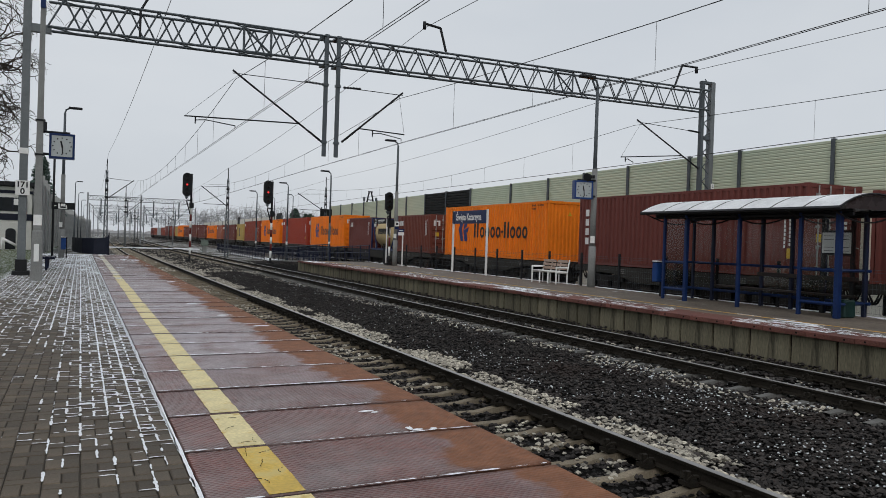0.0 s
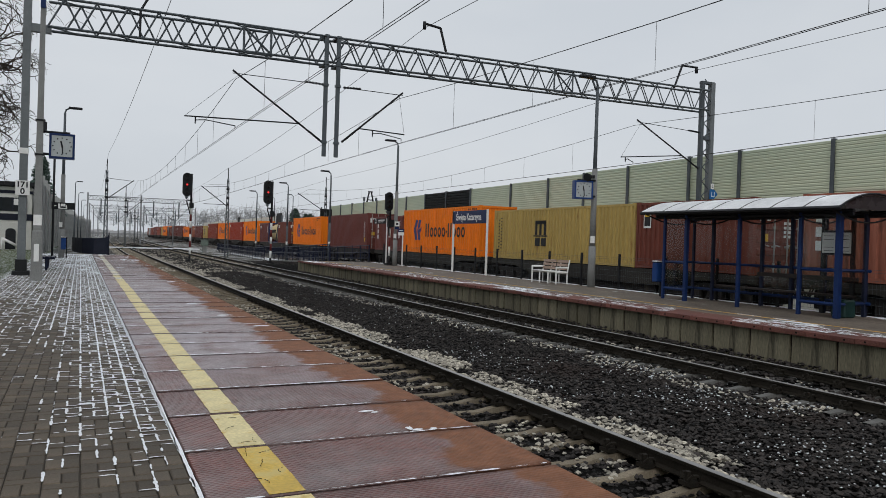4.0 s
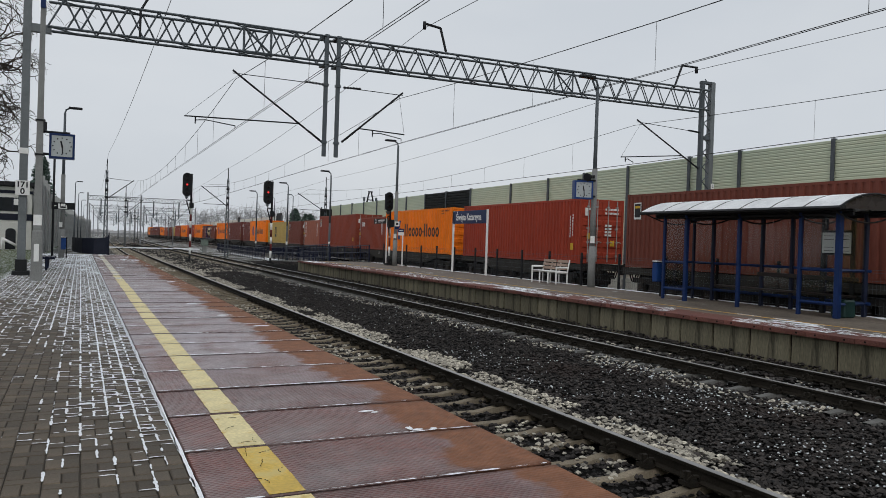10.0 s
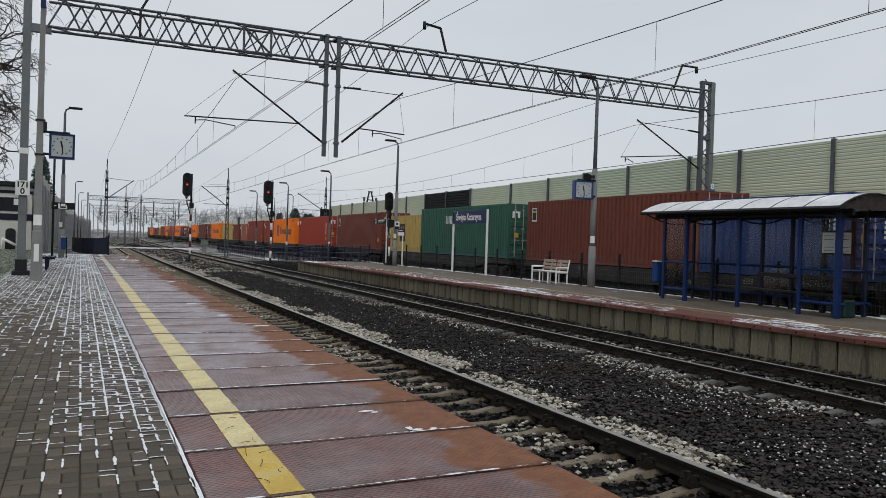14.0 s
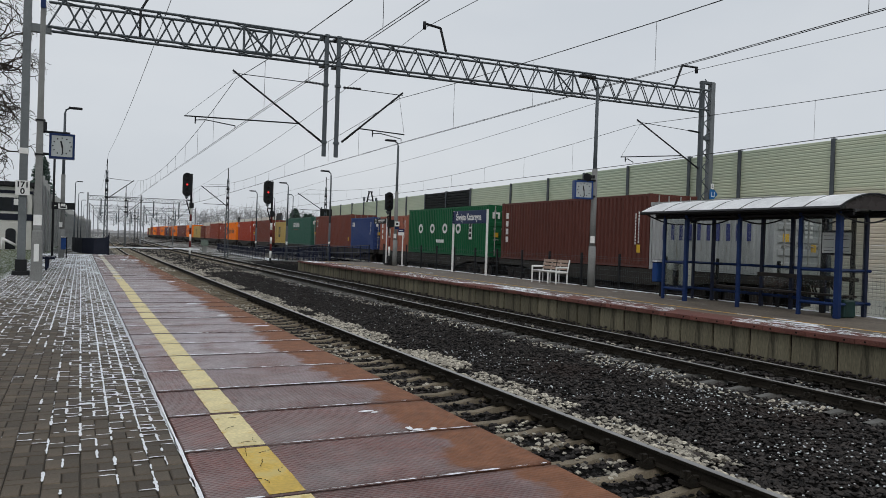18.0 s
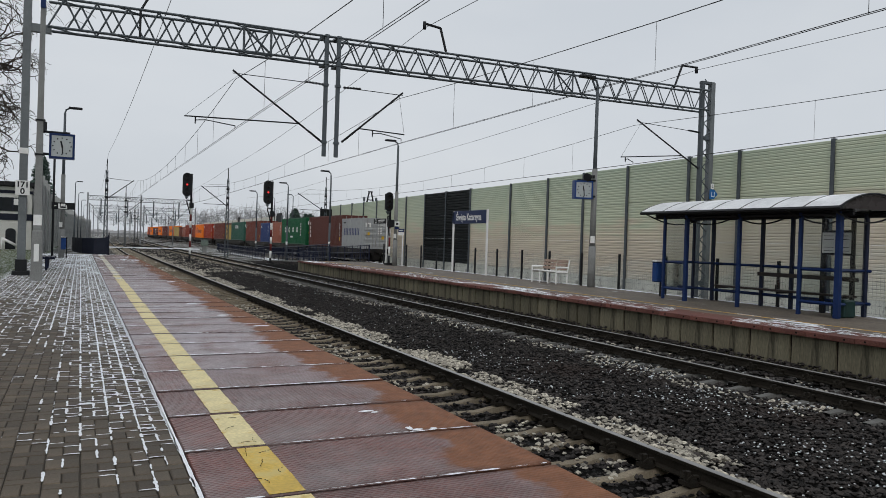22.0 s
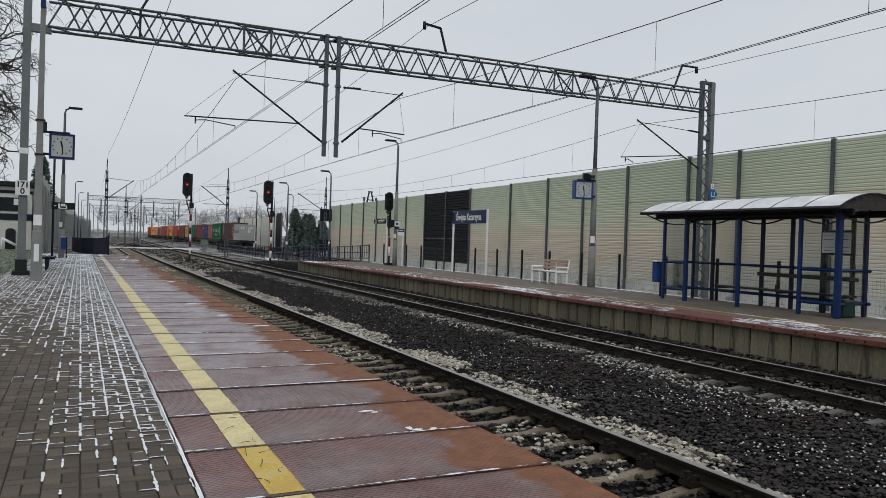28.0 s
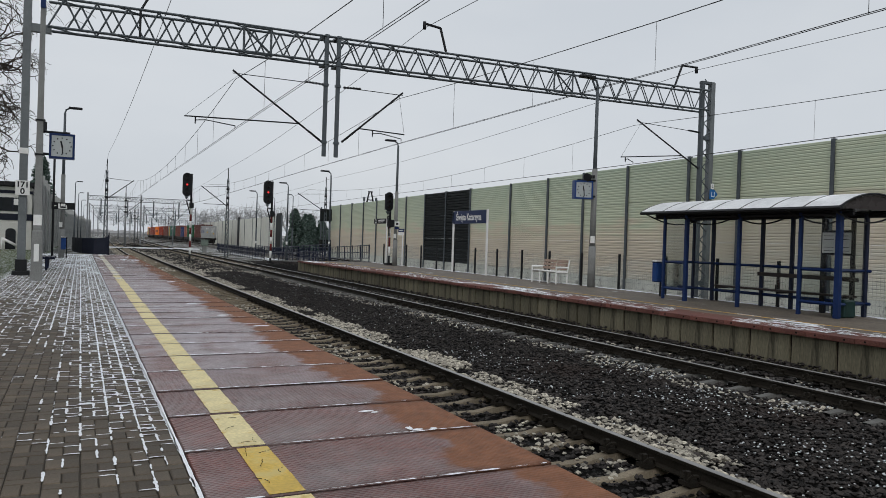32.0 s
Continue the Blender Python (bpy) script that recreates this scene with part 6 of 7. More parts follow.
# ---- buildings and trees ----
def station_building():
    t = thing("station_building", (-3.25, 62, -0.1), "white plastered station building with dark blue bands", "building")
    part("wall", box(BM(), -18, 0, 0, 14, 0, 4.55), M["plaster"], t)
    for z0, z1, d in ((2.15, 2.62, 0.04), (4.08, 4.3, 0.05)):
        part("blue_band", box(BM(), -18.05, d, -d, 14.05, z0, z1), M["navydark"], t)
    part("roof", box(BM(), -18.4, 0.45, -0.45, 14.4, 4.6, 4.92, 0.03), M["black"], t)
    for x0, x1 in ((-2.05, -0.35), (-4.3, -2.6), (-6.6, -4.9), (-8.9, -7.2)):
        w = part("window", box(BM(), x0, x1, -0.06, 0.05, 2.8, 3.78), M["window"], t)
        for x in (x0, (x0 + x1) / 2, x1):
            part("window_bar", box(BM(), x - 0.04, x + 0.04, -0.09, -0.061, 2.8, 3.78), M["navydark"], w)
        part("blind", box(BM(), x0 + 0.9, x0 + 1.3, -0.064, -0.061, 3.25, 3.7), M["white"], w)
    for x0 in (-1.62, -4.6):
        bm = BM()
        pts = [(0, 0), (0.65, 0), (0.65, 1.3)] + [(0.325 + 0.325 * math.cos(a), 1.3 + 0.22 * math.sin(a)) for a in [math.pi * k / 6 for k in range(1, 6)]] + [(0, 1.3)]
        a = [bm.verts.new((x0 + x, -0.05, z + 0.05)) for x, z in pts]
        b = [bm.verts.new((x0 + x, 0.02, z + 0.05)) for x, z in pts]
        bm.faces.new(a)
        for i in range(len(pts)):
            bm.faces.new((a[i], a[(i + 1) % len(pts)], b[(i + 1) % len(pts)], b[i]))
        part("arched_door", bm, M["window"], t)
    for dy in (0, -0.9):
        bm = BM()
        bar(bm, (-1.75, -0.6 + dy, 0.85), (-0.75, -0.6 + dy, 0.3), 0.07, 8)
        bar(bm, (-1.7, -0.6 + dy, -0.1), (-1.7, -0.6 + dy, 0.9), 0.06, 8)
        part("handrail", bm, M["white"], t, "white stair handrail")


station_building()


def branch(bm, p, d, length, r, depth, rng, droop, twist=0.16, thin=0.55):
    n = 4
    q = Vector(p)
    d = Vector(d).normalized()
    for i in range(n):
        d2 = (d + Vector((rng.gauss(0, twist), rng.gauss(0, twist), rng.gauss(0, twist * 0.75) - droop))).normalized()
        e = q + d2 * length / n
        bar(bm, q, e, r * (1 - 0.25 * i / n), 5 if r > 0.03 else 3, r * (1 - 0.25 * (i + 1) / n))
        if depth and i > 0:
            for _ in range(2 if depth > 2 or i == 3 else 1):
                s = (d2 + Vector((rng.gauss(0, 0.75), rng.gauss(0, 0.75), rng.gauss(0.15, 0.5)))).normalized()
                branch(bm, e, s, length * rng.uniform(0.5, 0.75), r * thin, depth - 1, rng, droop * 1.6, twist, thin)
        q, d = e, d2


def bare_tree(loc, h, seed, label, group="bare trees", material=None, depth=4, droop=0.0, twist=0.16, thin=0.55):
    rng = random.Random(seed)
    t = thing("bare_tree", loc, label, "tree", group)
    bm = BM()
    bar(bm, (0, 0, -0.3), (0, 0, h * 0.28), h * 0.022, 8, h * 0.017)
    part("trunk", bm, material or M["bark"], t)
    bm = BM()
    for k in range(6):
        a = k * 1.05 + rng.random()
        branch(bm, (0, 0, h * (0.2 + 0.08 * rng.random())), (math.cos(a) * 0.55, math.sin(a) * 0.55, 1), h * 0.36, h * 0.011, depth - 1, rng, droop, twist, thin)
    part("crown", bm, material or M["bark"], t)
    return t


bare_tree((-10.5, 31, -0.1), 16, 17, "bare winter tree with drooping dark twigs beside the platform", depth=6, droop=0.02, twist=0.42, thin=0.56)
for i, (x, y, h) in enumerate(((44, 262, 14), (52, 266, 15), (59, 258, 13), (74, 266, 14), (40, 280, 13), (66, 262, 14))):
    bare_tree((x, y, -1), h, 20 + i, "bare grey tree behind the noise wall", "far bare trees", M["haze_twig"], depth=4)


def conifer(loc, h, w, seed):
    rng = random.Random(seed)
    t = thing("evergreen_tree", loc, "dark green evergreen behind the noise wall gap", "tree", "evergreens")
    bm = BM()
    bar(bm, (0, 0, -0.2), (0, 0, h * 0.9), 0.2, 6, 0.05)
    part("trunk", bm, M["bark"], t)
    bm = BM()
    for i in range(4200):
        k = rng.random()
        z = h * (0.06 + 0.92 * k)
        rr = w * (1 - k) ** 0.55 * (0.55 + 0.5 * rng.random()) * (1 + 0.25 * math.sin(9 * k + seed))
        a = rng.uniform(0, 6.283)
        c = Vector((rr * math.cos(a), rr * math.sin(a), z))
        s = rng.uniform(0.07, 0.19)
        v = [bm.verts.new(c + Vector((rng.gauss(0, s), rng.gauss(0, s), rng.gauss(0, s * 0.7)))) for _ in range(4)]
        bm.faces.new((v[0], v[1], v[2]))
        bm.faces.new((v[0], v[2], v[3]))
    part("crown", bm, M["conifer"], t)


for i, (x, y, h, w) in enumerate(((32.4, 124, 7.4, 1.6), (33.9, 120, 6.4, 1.5), (34.8, 126, 6.6, 1.8), (36.2, 121, 5.6, 1.7), (-3.9, 90, 10.2, 2.3))):
    conifer((x, y, -1), h, w, i)


def road_gap():
    """Dark equipment stand at the end of the wall, and a short section of dark panels."""
    t = thing("relay_stand", (29.2, 96.0, -1), "black equipment boxes on steel uprights at the wall end", "equipment")
    bm = BM()
    for x in (-0.6, 0.6):
        box(bm, x - 0.07, x + 0.07, -0.1, 0.1, 0, 6.6)
    part("upright", bm, M["steel"], t)
    for z0, z1 in ((4.75, 6.35), (0.9, 2.3)):
        bm = BM()
        box(bm, -0.75, 0.75, -0.3, 0.2, z0, z1)
        part("box", bm, M["blackpanel"], t)


road_gap()


def horizon_band():
    """Far woods and a road bridge in the mist, which is put into the pale colour."""
    bm = BM()
    rng = random.Random(8)
    for i in range(900):
        a = rng.uniform(-0.30, 0.95)
        d = rng.uniform(650, 900)
        x, y = d * math.sin(a), d * math.cos(a)
        h, w = rng.uniform(2, 4.5), rng.uniform(3, 9)
        v = [bm.verts.new((x + w * math.cos(k * 1.05) * rng.uniform(0.7, 1.1), y + w * 0.5 * math.sin(k * 1.05), -1 + h * (0.5 + 0.5 * rng.random()) * (1 if k < 3 else 0.6))) for k in range(6)]
        b = [bm.verts.new((p.co.x, p.co.y, -1.2)) for p in v]
        for k in range(6):
            bm.faces.new((v[k], v[(k + 1) % 6], b[(k + 1) % 6], b[k]))
        bm.faces.new(v)
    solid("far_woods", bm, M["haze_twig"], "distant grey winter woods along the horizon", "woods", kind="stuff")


horizon_band()


# ---- the freight train ----
SPEED = 10.68
DECK = 0.69
CONT = {}


def cmat(name, col, rust=(0.10, 0.05, 0.03), at=0.7):
    CONT[name] = mat(name + "_container_paint", col, 0.5, var=0.13, scale=0.6, fine=12, bump=0.1, dirt=rust, dirt_at=at, dirt_scale=1.4, stretch=(1, 2.4, 0.3), dirt_soft=0.1, spec=0.13)


cmat("orange", (0.86, 0.215, 0.016), (0.30, 0.10, 0.03), 0.76)
cmat("red", (0.25, 0.057, 0.035), at=0.72)
cmat("brightred", (0.33, 0.052, 0.029), at=0.76)
cmat("brown", (0.155, 0.05, 0.042), at=0.74)
cmat("darkred", (0.165, 0.052, 0.037), at=0.72)
cmat("maroon", (0.115, 0.042, 0.033), at=0.74)
cmat("salmon", (0.33, 0.12, 0.08), (0.16, 0.07, 0.05), 0.62)
cmat("yellow", (0.46, 0.33, 0.11), (0.25, 0.13, 0.05), 0.66)
cmat("seagreen", (0.04, 0.115, 0.085), (0.07, 0.08, 0.06), 0.7)
cmat("green", (0.014, 0.105, 0.045), (0.04, 0.09, 0.05), 0.76)
cmat("blue", (0.035, 0.06, 0.17), (0.07, 0.05, 0.05), 0.7)
cmat("grey", (0.36, 0.37, 0.37), (0.2, 0.17, 0.14), 0.68)
cmat("tank", (0.55, 0.42, 0.22), (0.3, 0.22, 0.12), 0.7)
CM = {}


def container_meshes(L, H):
    """Meshes shared by all boxes of one size: frame, ribbed side, front, door leaf, roof."""
    if (L, H) in CM:
        return CM[(L, H)]
    W = 1.219
    out = {}
    bm = BM()
    for x in (-W, W - 0.1):
        for y in (-L / 2, L / 2 - 0.1):
            box(bm, x, x + 0.1, y, y + 0.1, 0.0, H)
        box(bm, x + 0.02, x + 0.08, -L / 2 + 0.1, L / 2 - 0.1, H - 0.1, H - 0.01)
        box(bm, x + 0.02, x + 0.08, -L / 2 + 0.1, L / 2 - 0.1, 0.02, 0.16)
    for y in (-L / 2, L / 2 - 0.08):
        box(bm, -W + 0.1, W - 0.1, y, y + 0.08, 0.02, 0.16)
        box(bm, -W + 0.1, W - 0.1, y, y + 0.08, H - 0.13, H - 0.01)
    for x in (-W - 0.003, W - 0.157):
        for y in (-L / 2 - 0.003, L / 2 - 0.175):
            for z in (0, H - 0.118):
                box(bm, x, x + 0.16, y, y + 0.178, z, z + 0.121)
    out["frame"] = mesh_of("frame", bm)
    n = int(round((L - 0.24) / 0.278))
    st = (L - 0.24) / n
    bm = BM()
    prev = None
    for i in range(n):
        for f, d in ((0.0, 0), (0.40, 0), (0.50, 0.06), (0.90, 0.06)):
            y = -L / 2 + 0.12 + (i + f) * st
            cur = (bm.verts.new((-d, y, 0.15)), bm.verts.new((-d, y, H - 0.1)))
            if prev:
                bm.faces.new((prev[0], cur[0], cur[1], prev[1]))
            prev = cur
    cur = (bm.verts.new((0, L / 2 - 0.1, 0.15)), bm.verts.new((0, L / 2 - 0.1, H - 0.1)))
    bm.faces.new((prev[0], cur[0], cur[1], prev[1]))
    out["side"] = mesh_of("side_panel", bm)
    bm = BM()
    prev = None
    m = 10
    for i in range(m):
        for f, d in ((0.0, 0), (0.3, 0), (0.5, 0.035), (0.8, 0.035)):
            x = -W + 0.1 + (i + f) * (2 * W - 0.2) / m
            cur = (bm.verts.new((x, -d, 0.15)), bm.verts.new((x, -d, H - 0.12)))
            if prev:
                bm.faces.new((prev[0], cur[0], cur[1], prev[1]))
            prev = cur
    cur = (bm.verts.new((W - 0.1, 0, 0.15)), bm.verts.new((W - 0.1, 0, H - 0.12)))
    bm.faces.new((prev[0], cur[0], cur[1], prev[1]))
    out["front"] = mesh_of("front_wall", bm)
    bm = BM()
    box(bm, 0.01, W - 0.11, -0.03, 0.02, 0.16, H - 0.13)
    for k in range(5):
        z, d = 0.24 + (H - 0.5) * k / 5, (H - 0.5) / 5
        lo = [bm.verts.new((x, -0.029, zz)) for x, zz in ((0.05, z), (W - 0.15, z), (W - 0.15, z + d * 0.62), (0.05, z + d * 0.62))]
        hi = [bm.verts.new((x, -0.082, zz)) for x, zz in ((0.08, z + 0.05), (W - 0.18, z + 0.05), (W - 0.18, z + d * 0.62 - 0.05), (0.08, z + d * 0.62 - 0.05))]
        for i in range(4):
            bm.faces.new((lo[i], lo[(i + 1) % 4], hi[(i + 1) % 4], hi[i]))
        bm.faces.new(hi)
    out["door"] = mesh_of("door_leaf", bm)
    bm = BM()
    bar(bm, (0, -0.11, 0.1), (0, -0.11, H - 0.06), 0.024, 6)
    for z in (0.35, 0.95, 1.6, H - 0.4):
        box(bm, -0.05, 0.05, -0.13, -0.03, z, z + 0.08)
    beam(bm, (0, -0.13, 1.05), (0.24, -0.13, 1.0), 0.03)
    out["rods"] = mesh_of("lock_rod", bm)
    bm = BM()
    n = int(L / 0.42)
    prev = None
    for i in range(n + 1):
        for f, d in ((0, 0), (0.3, 0), (0.45, 0.025), (0.85, 0.025)):
            y = -L / 2 + 0.06 + (L - 0.12) * min(1, (i + f) / (n + 0.9))
            cur = (bm.verts.new((-W + 0.06, y, H - 0.05 + d)), bm.verts.new((W - 0.06, y, H - 0.05 + d)))
            if prev:
                bm.faces.new((prev[0], cur[0], cur[1], prev[1]))
            prev = cur
    out["roof"] = mesh_of("roof", bm)
    CM[(L, H)] = out
    return out


def linked(name, me, material, parent, loc=(0, 0, 0), rz=0.0, label=""):
    """A mesh object whose paint belongs to the object, so that meshes stay shared."""
    ob = new(name, me)
    if not me.materials:
        me.materials.append(None)
    ob.material_slots[0].link = "OBJECT"
    ob.material_slots[0].material = material
    ob.parent = parent
    ob.location = loc
    ob.rotation_euler.z = rz
    return tagged(ob, label)


def bar_marks(a, b, z0, z1, t):
    """Two plain upright bars in the width of one character."""
    return [(a, a + t * 1.15, z0, z1), (b - t * 1.15, b, z0, z1)]


def oval(bm, u, z, ru, rz, w, L):
    """A plain oval ring on the side wall, u metres behind the front end."""
    n, rows = 18, []
    for i in range(n):
        c, d = math.cos(6.2832 * i / n), math.sin(6.2832 * i / n)
        rows.append([bm.verts.new((x, L / 2 - u - (ru - k) * c, z + (rz - k) * d)) for x, k in ((-1.2225, 0), (-1.2295, 0), (-1.2295, w), (-1.2225, w))])
    for i in range(n):
        a, b = rows[i], rows[(i + 1) % n]
        for k in range(3):
            bm.faces.new((a[k], a[k + 1], b[k + 1], b[k]))


def joined_runs(rects):
    """Sorts plain bars into runs that touch one another."""
    runs = []
    for r in rects:
        hit = [k for k in runs if any(r[0] <= q[1] + 0.02 and q[0] <= r[1] + 0.02 and r[2] <= q[3] + 0.02 and q[2] <= r[3] + 0.02 for q in k)]
        runs = [k for k in runs if k not in hit] + [sum(hit, []) + [r]]
    return runs


def decals(t, style, L, H):
    sets = []
    if style == "liner":
        bm = BM()
        for pts in (((1.45, 2.5), (1.85, 2.5), (1.5, 1.72), (1.78, 0.78), (1.38, 0.78), (1.0, 1.66)), ((2.0, 2.5), (2.45, 2.5), (2.2, 1.85), (1.72, 1.62)), ((1.72, 1.6), (2.55, 1.85), (2.42, 1.5), (2.2, 1.42), (2.4, 0.78), (1.95, 0.78))):
            q = [(2.0 + (u - 1.0) * 0.9, 0.88 + (z - 0.78) * 0.81) for u, z in pts]
            a = [bm.verts.new((-1.2295, L / 2 - u, z)) for u, z in q]
            b = [bm.verts.new((-1.2225, L / 2 - u, z)) for u, z in q]
            bm.faces.new(a)
            for i in range(len(pts)):
                bm.faces.new((a[i], a[(i + 1) % len(pts)], b[(i + 1) % len(pts)], b[i]))
        part("emblem", bm, M["decalblue"], t)
        b, x, ovals = [], 4.12, BM()
        for k, kind in enumerate("||oooo-||ooo"):
            if kind == "|":
                b += [(x, x + 0.18, 1.12, 2.0)]
                x += 0.38 if k != 8 else 0.3
            elif kind == "-":
                b += [(x, x + 0.22, 1.4, 1.52)]
                x += 0.3
            else:
                oval(ovals, x + 0.27, 1.43, 0.27, 0.32, 0.14, L)
                x += 0.64
        tagged(part("oval_marks", ovals, M["decalblack"], t), kind="stuff")
        sets.append(("lettering", M["decalblack"], b))
        sets.append(("code_marks", M["decalblack"], [(10.6 + 0.11 * k, 10.645 + 0.11 * k, H - 0.25, H - 0.16) for k in range(11) if k != 4] + [(10.6 + 0.11 * k, 10.645 + 0.11 * k, H - 0.42, H - 0.34) for k in range(4)]))
    elif style == "bigletters":
        b = []
        for k in range(4):
            ring_mark = BM()
            oval(ring_mark, 2.25 + 2.0 * k, 1.66, 0.37, 0.32, 0.17, L)
            part("emblem", ring_mark, M["decal"], t)
        b += [(9.75, 10.15, 1.0, 2.35)]
        b += [(4.9 + 0.14 * k, 5.02 + 0.14 * k, 0.75, 0.95) for k in range(9)]
        sets.append(("lettering", M["decal"], b))
        sets.append(("code_marks", M["decalblack"], [(9.8, 10.1, 1.15 + 0.3 * k, 1.35 + 0.3 * k) for k in range(4)]))
    elif style == "row7":
        b = []
        for k in range(7):
            b += bar_marks(4.1 + 0.42 * k, 4.44 + 0.42 * k, 1.95, 2.45, 0.09)
        sets.append(("lettering", M["decal"], b))
        sets.append(("underline", M["red"], [(4.2, 6.4, 1.68, 1.74)]))
    elif style == "row5":
        b = []
        for k in range(5):
            b += bar_marks(0.75 + 0.93 * k, 1.4 + 0.93 * k, 1.15, 1.75, 0.15)
        sets.append(("lettering", M["decalblue"], b))
        sets.append(("code_marks", M["decalblack"], [(0.5 + 0.12 * k, 0.6 + 0.12 * k, 2.2, 2.32) for k in range(6)]))
    elif style == "twostack":
        e = 4.4 if L > 10 else 2.1
        sets.append(("emblem", M["decalblack"], [(e + 0.4 * k, e + 0.2 + 0.4 * k, 1.3, 2.0) for k in range(3)] + [(e, e + 1.0, 1.84, 2.02)] + [(e - 0.15, e + 1.15, 1.22, 1.28)] + [(e + 0.02, e + 0.46, 0.75, 1.14), (e + 0.58, e + 1.02, 0.75, 1.14)]))
        sets.append(("code_marks", M["decalblack"], [(0.55 + 0.25 * (k % 2), 0.68 + 0.25 * (k % 2), 0.45 + 0.09 * k, 0.51 + 0.09 * k) for k in range(20)]))
    elif style == "column":
        sets.append(("lettering", M["decal"], [(0.5, 0.75, 0.9 + 0.42 * k, 1.2 + 0.42 * k) for k in range(4)]))
        sets.append(("code_marks", M["decal"], [(L - 0.85 + 0.2 * (k % 2), L - 0.79 + 0.2 * (k % 2), 0.95 + 0.065 * k, 1.05 + 0.065 * k) for k in range(20)]))
    elif style == "corner":
        sets.append(("emblem", M["decal"], bar_marks(0.45, 0.75, H - 0.75, H - 0.4, 0.09) + [(0.82, 0.95, H - 0.75, H - 0.4), (1.0, 1.1, H - 0.75, H - 0.4)]))
        sets.append(("code_marks", M["decal"], [(L - 0.8 + 0.2 * (k % 2), L - 0.74 + 0.2 * (k % 2), 1.2 + 0.065 * k, 1.3 + 0.065 * k) for k in range(16)]))
    elif style == "badge":
        sets.append(("emblem", M["decalblack"], [(0.5, 0.86, H - 0.95, H - 0.4)]))
        sets.append(("badge_border", M["decal"], [(0.46, 0.9, H - 0.4, H - 0.35), (0.46, 0.9, H - 1.03, H - 0.95), (0.46, 0.5, H - 0.95, H - 0.4), (0.86, 0.9, H - 0.95, H - 0.4)]))
        sets.append(("badge_stripe", M["decalyellow"], [(0.53, 0.83, H - 0.58, H - 0.48)]))
    if style in ("corner", "badge", "column") and L > 10:
        sets.append(("warning_label", M["decalyellow"], [(L - 0.72, L - 0.5, 0.62, 0.94)]))
    for name, m, b in sets:
        x = -1.2295 if m is not M["decalyellow"] and name != "code_marks" else -1.2325
        for run in ([b] if name == "code_marks" else joined_runs(b)):
            bm = BM()
            for a, c, z0, z1 in run:
                box(bm, x, -1.2225, L / 2 - c, L / 2 - a, z0, z1)
            q = part(name, bm, m, t)
            if name == "code_marks":
                tagged(q, kind="stuff")


NAMES = {"orange": "orange", "red": "red", "brightred": "bright red", "brown": "brown", "darkred": "dark red", "maroon": "brownish maroon", "salmon": "faded salmon", "yellow": "dull yellow", "seagreen": "sea green", "green": "deep green", "blue": "dark blue", "grey": "pale grey"}


def container(col, L, H, style, plain=False):
    t = thing("shipping_container", (0, 0, 0), f"{NAMES[col]} corrugated {'long' if L > 10 else 'short'} shipping container on a freight wagon", "container", "containers on the train")
    k, m = container_meshes(L, H), CONT[col]
    linked("frame", k["frame"], m, t)
    linked("side_panel", k["side"], m, t, (-1.162, 0, 0))
    linked("side_panel", k["side"], m, t, (1.165, 0, 0))
    linked("front_wall", k["front"], m, t, (0, L / 2 - 0.04, 0))
    linked("roof", k["roof"], m, t)
    if plain:
        linked("front_wall", k["front"], m, t, (0, -L / 2 + 0.04, 0), math.pi)
        bm = BM()
        v = [bm.verts.new((x, -L / 2 - 0.004, z)) for x, z in ((-0.1, H - 0.72), (0.14, H - 0.72), (0.02, H - 0.5))]
        bm.faces.new(v)
        part("warning_label", bm, M["decalyellow"], t)
    else:
        d1 = linked("door_leaf", k["door"], m, t, (0, -L / 2 + 0.05, 0))
        d2 = linked("door_leaf", k["door"], m, t, (-1.109, -L / 2 + 0.05, 0))
        for d in (d1, d2):
            for x in (0.3, 0.8):
                linked("lock_rod", k["rods"], m if col == "orange" else M["steelrod"], d, (x, 0, 0))
        bm = BM()
        y0 = -L / 2 - 0.036
        for z in (H - 0.5, H - 0.68, 1.75, 1.6, 1.45, 1.3):
            x = 0.14
            for w in ((0.09, 0.09, 0.12, 0.3) if z > 1.8 else (0.12, 0.2)):
                box(bm, x, x + w, y0 - 0.006, y0, z, z + 0.09)
                x += w + 0.05
        tagged(part("code_marks", bm, M["decal"], t), kind="stuff")
        bm = BM()
        for x0, x1, z0, z1 in bar_marks(-0.98, -0.5, H - 0.78, H - 0.42, 0.12) + [(-0.84, -0.64, H - 0.52, H - 0.42)]:
            box(bm, x0, x1, y0 - 0.007, y0, z0, z1)
        part("door_emblem", bm, M["decal"], t)
        if col != "orange":
            for x0, x1, z0, z1 in ((-0.86, -0.58, 1.16, 1.42), (0.45, 0.69, 0.84, 1.1)):
                part("warning_label", box(BM(), x0, x1, y0 - 0.008, y0, z0, z1), M["decalyellow"], t)
    decals(t, style, L, H)
    return t


M["steelrod"] = mat("dull_lock_rods", (0.36, 0.355, 0.34), 0.5, metal=0.5, var=0.2)


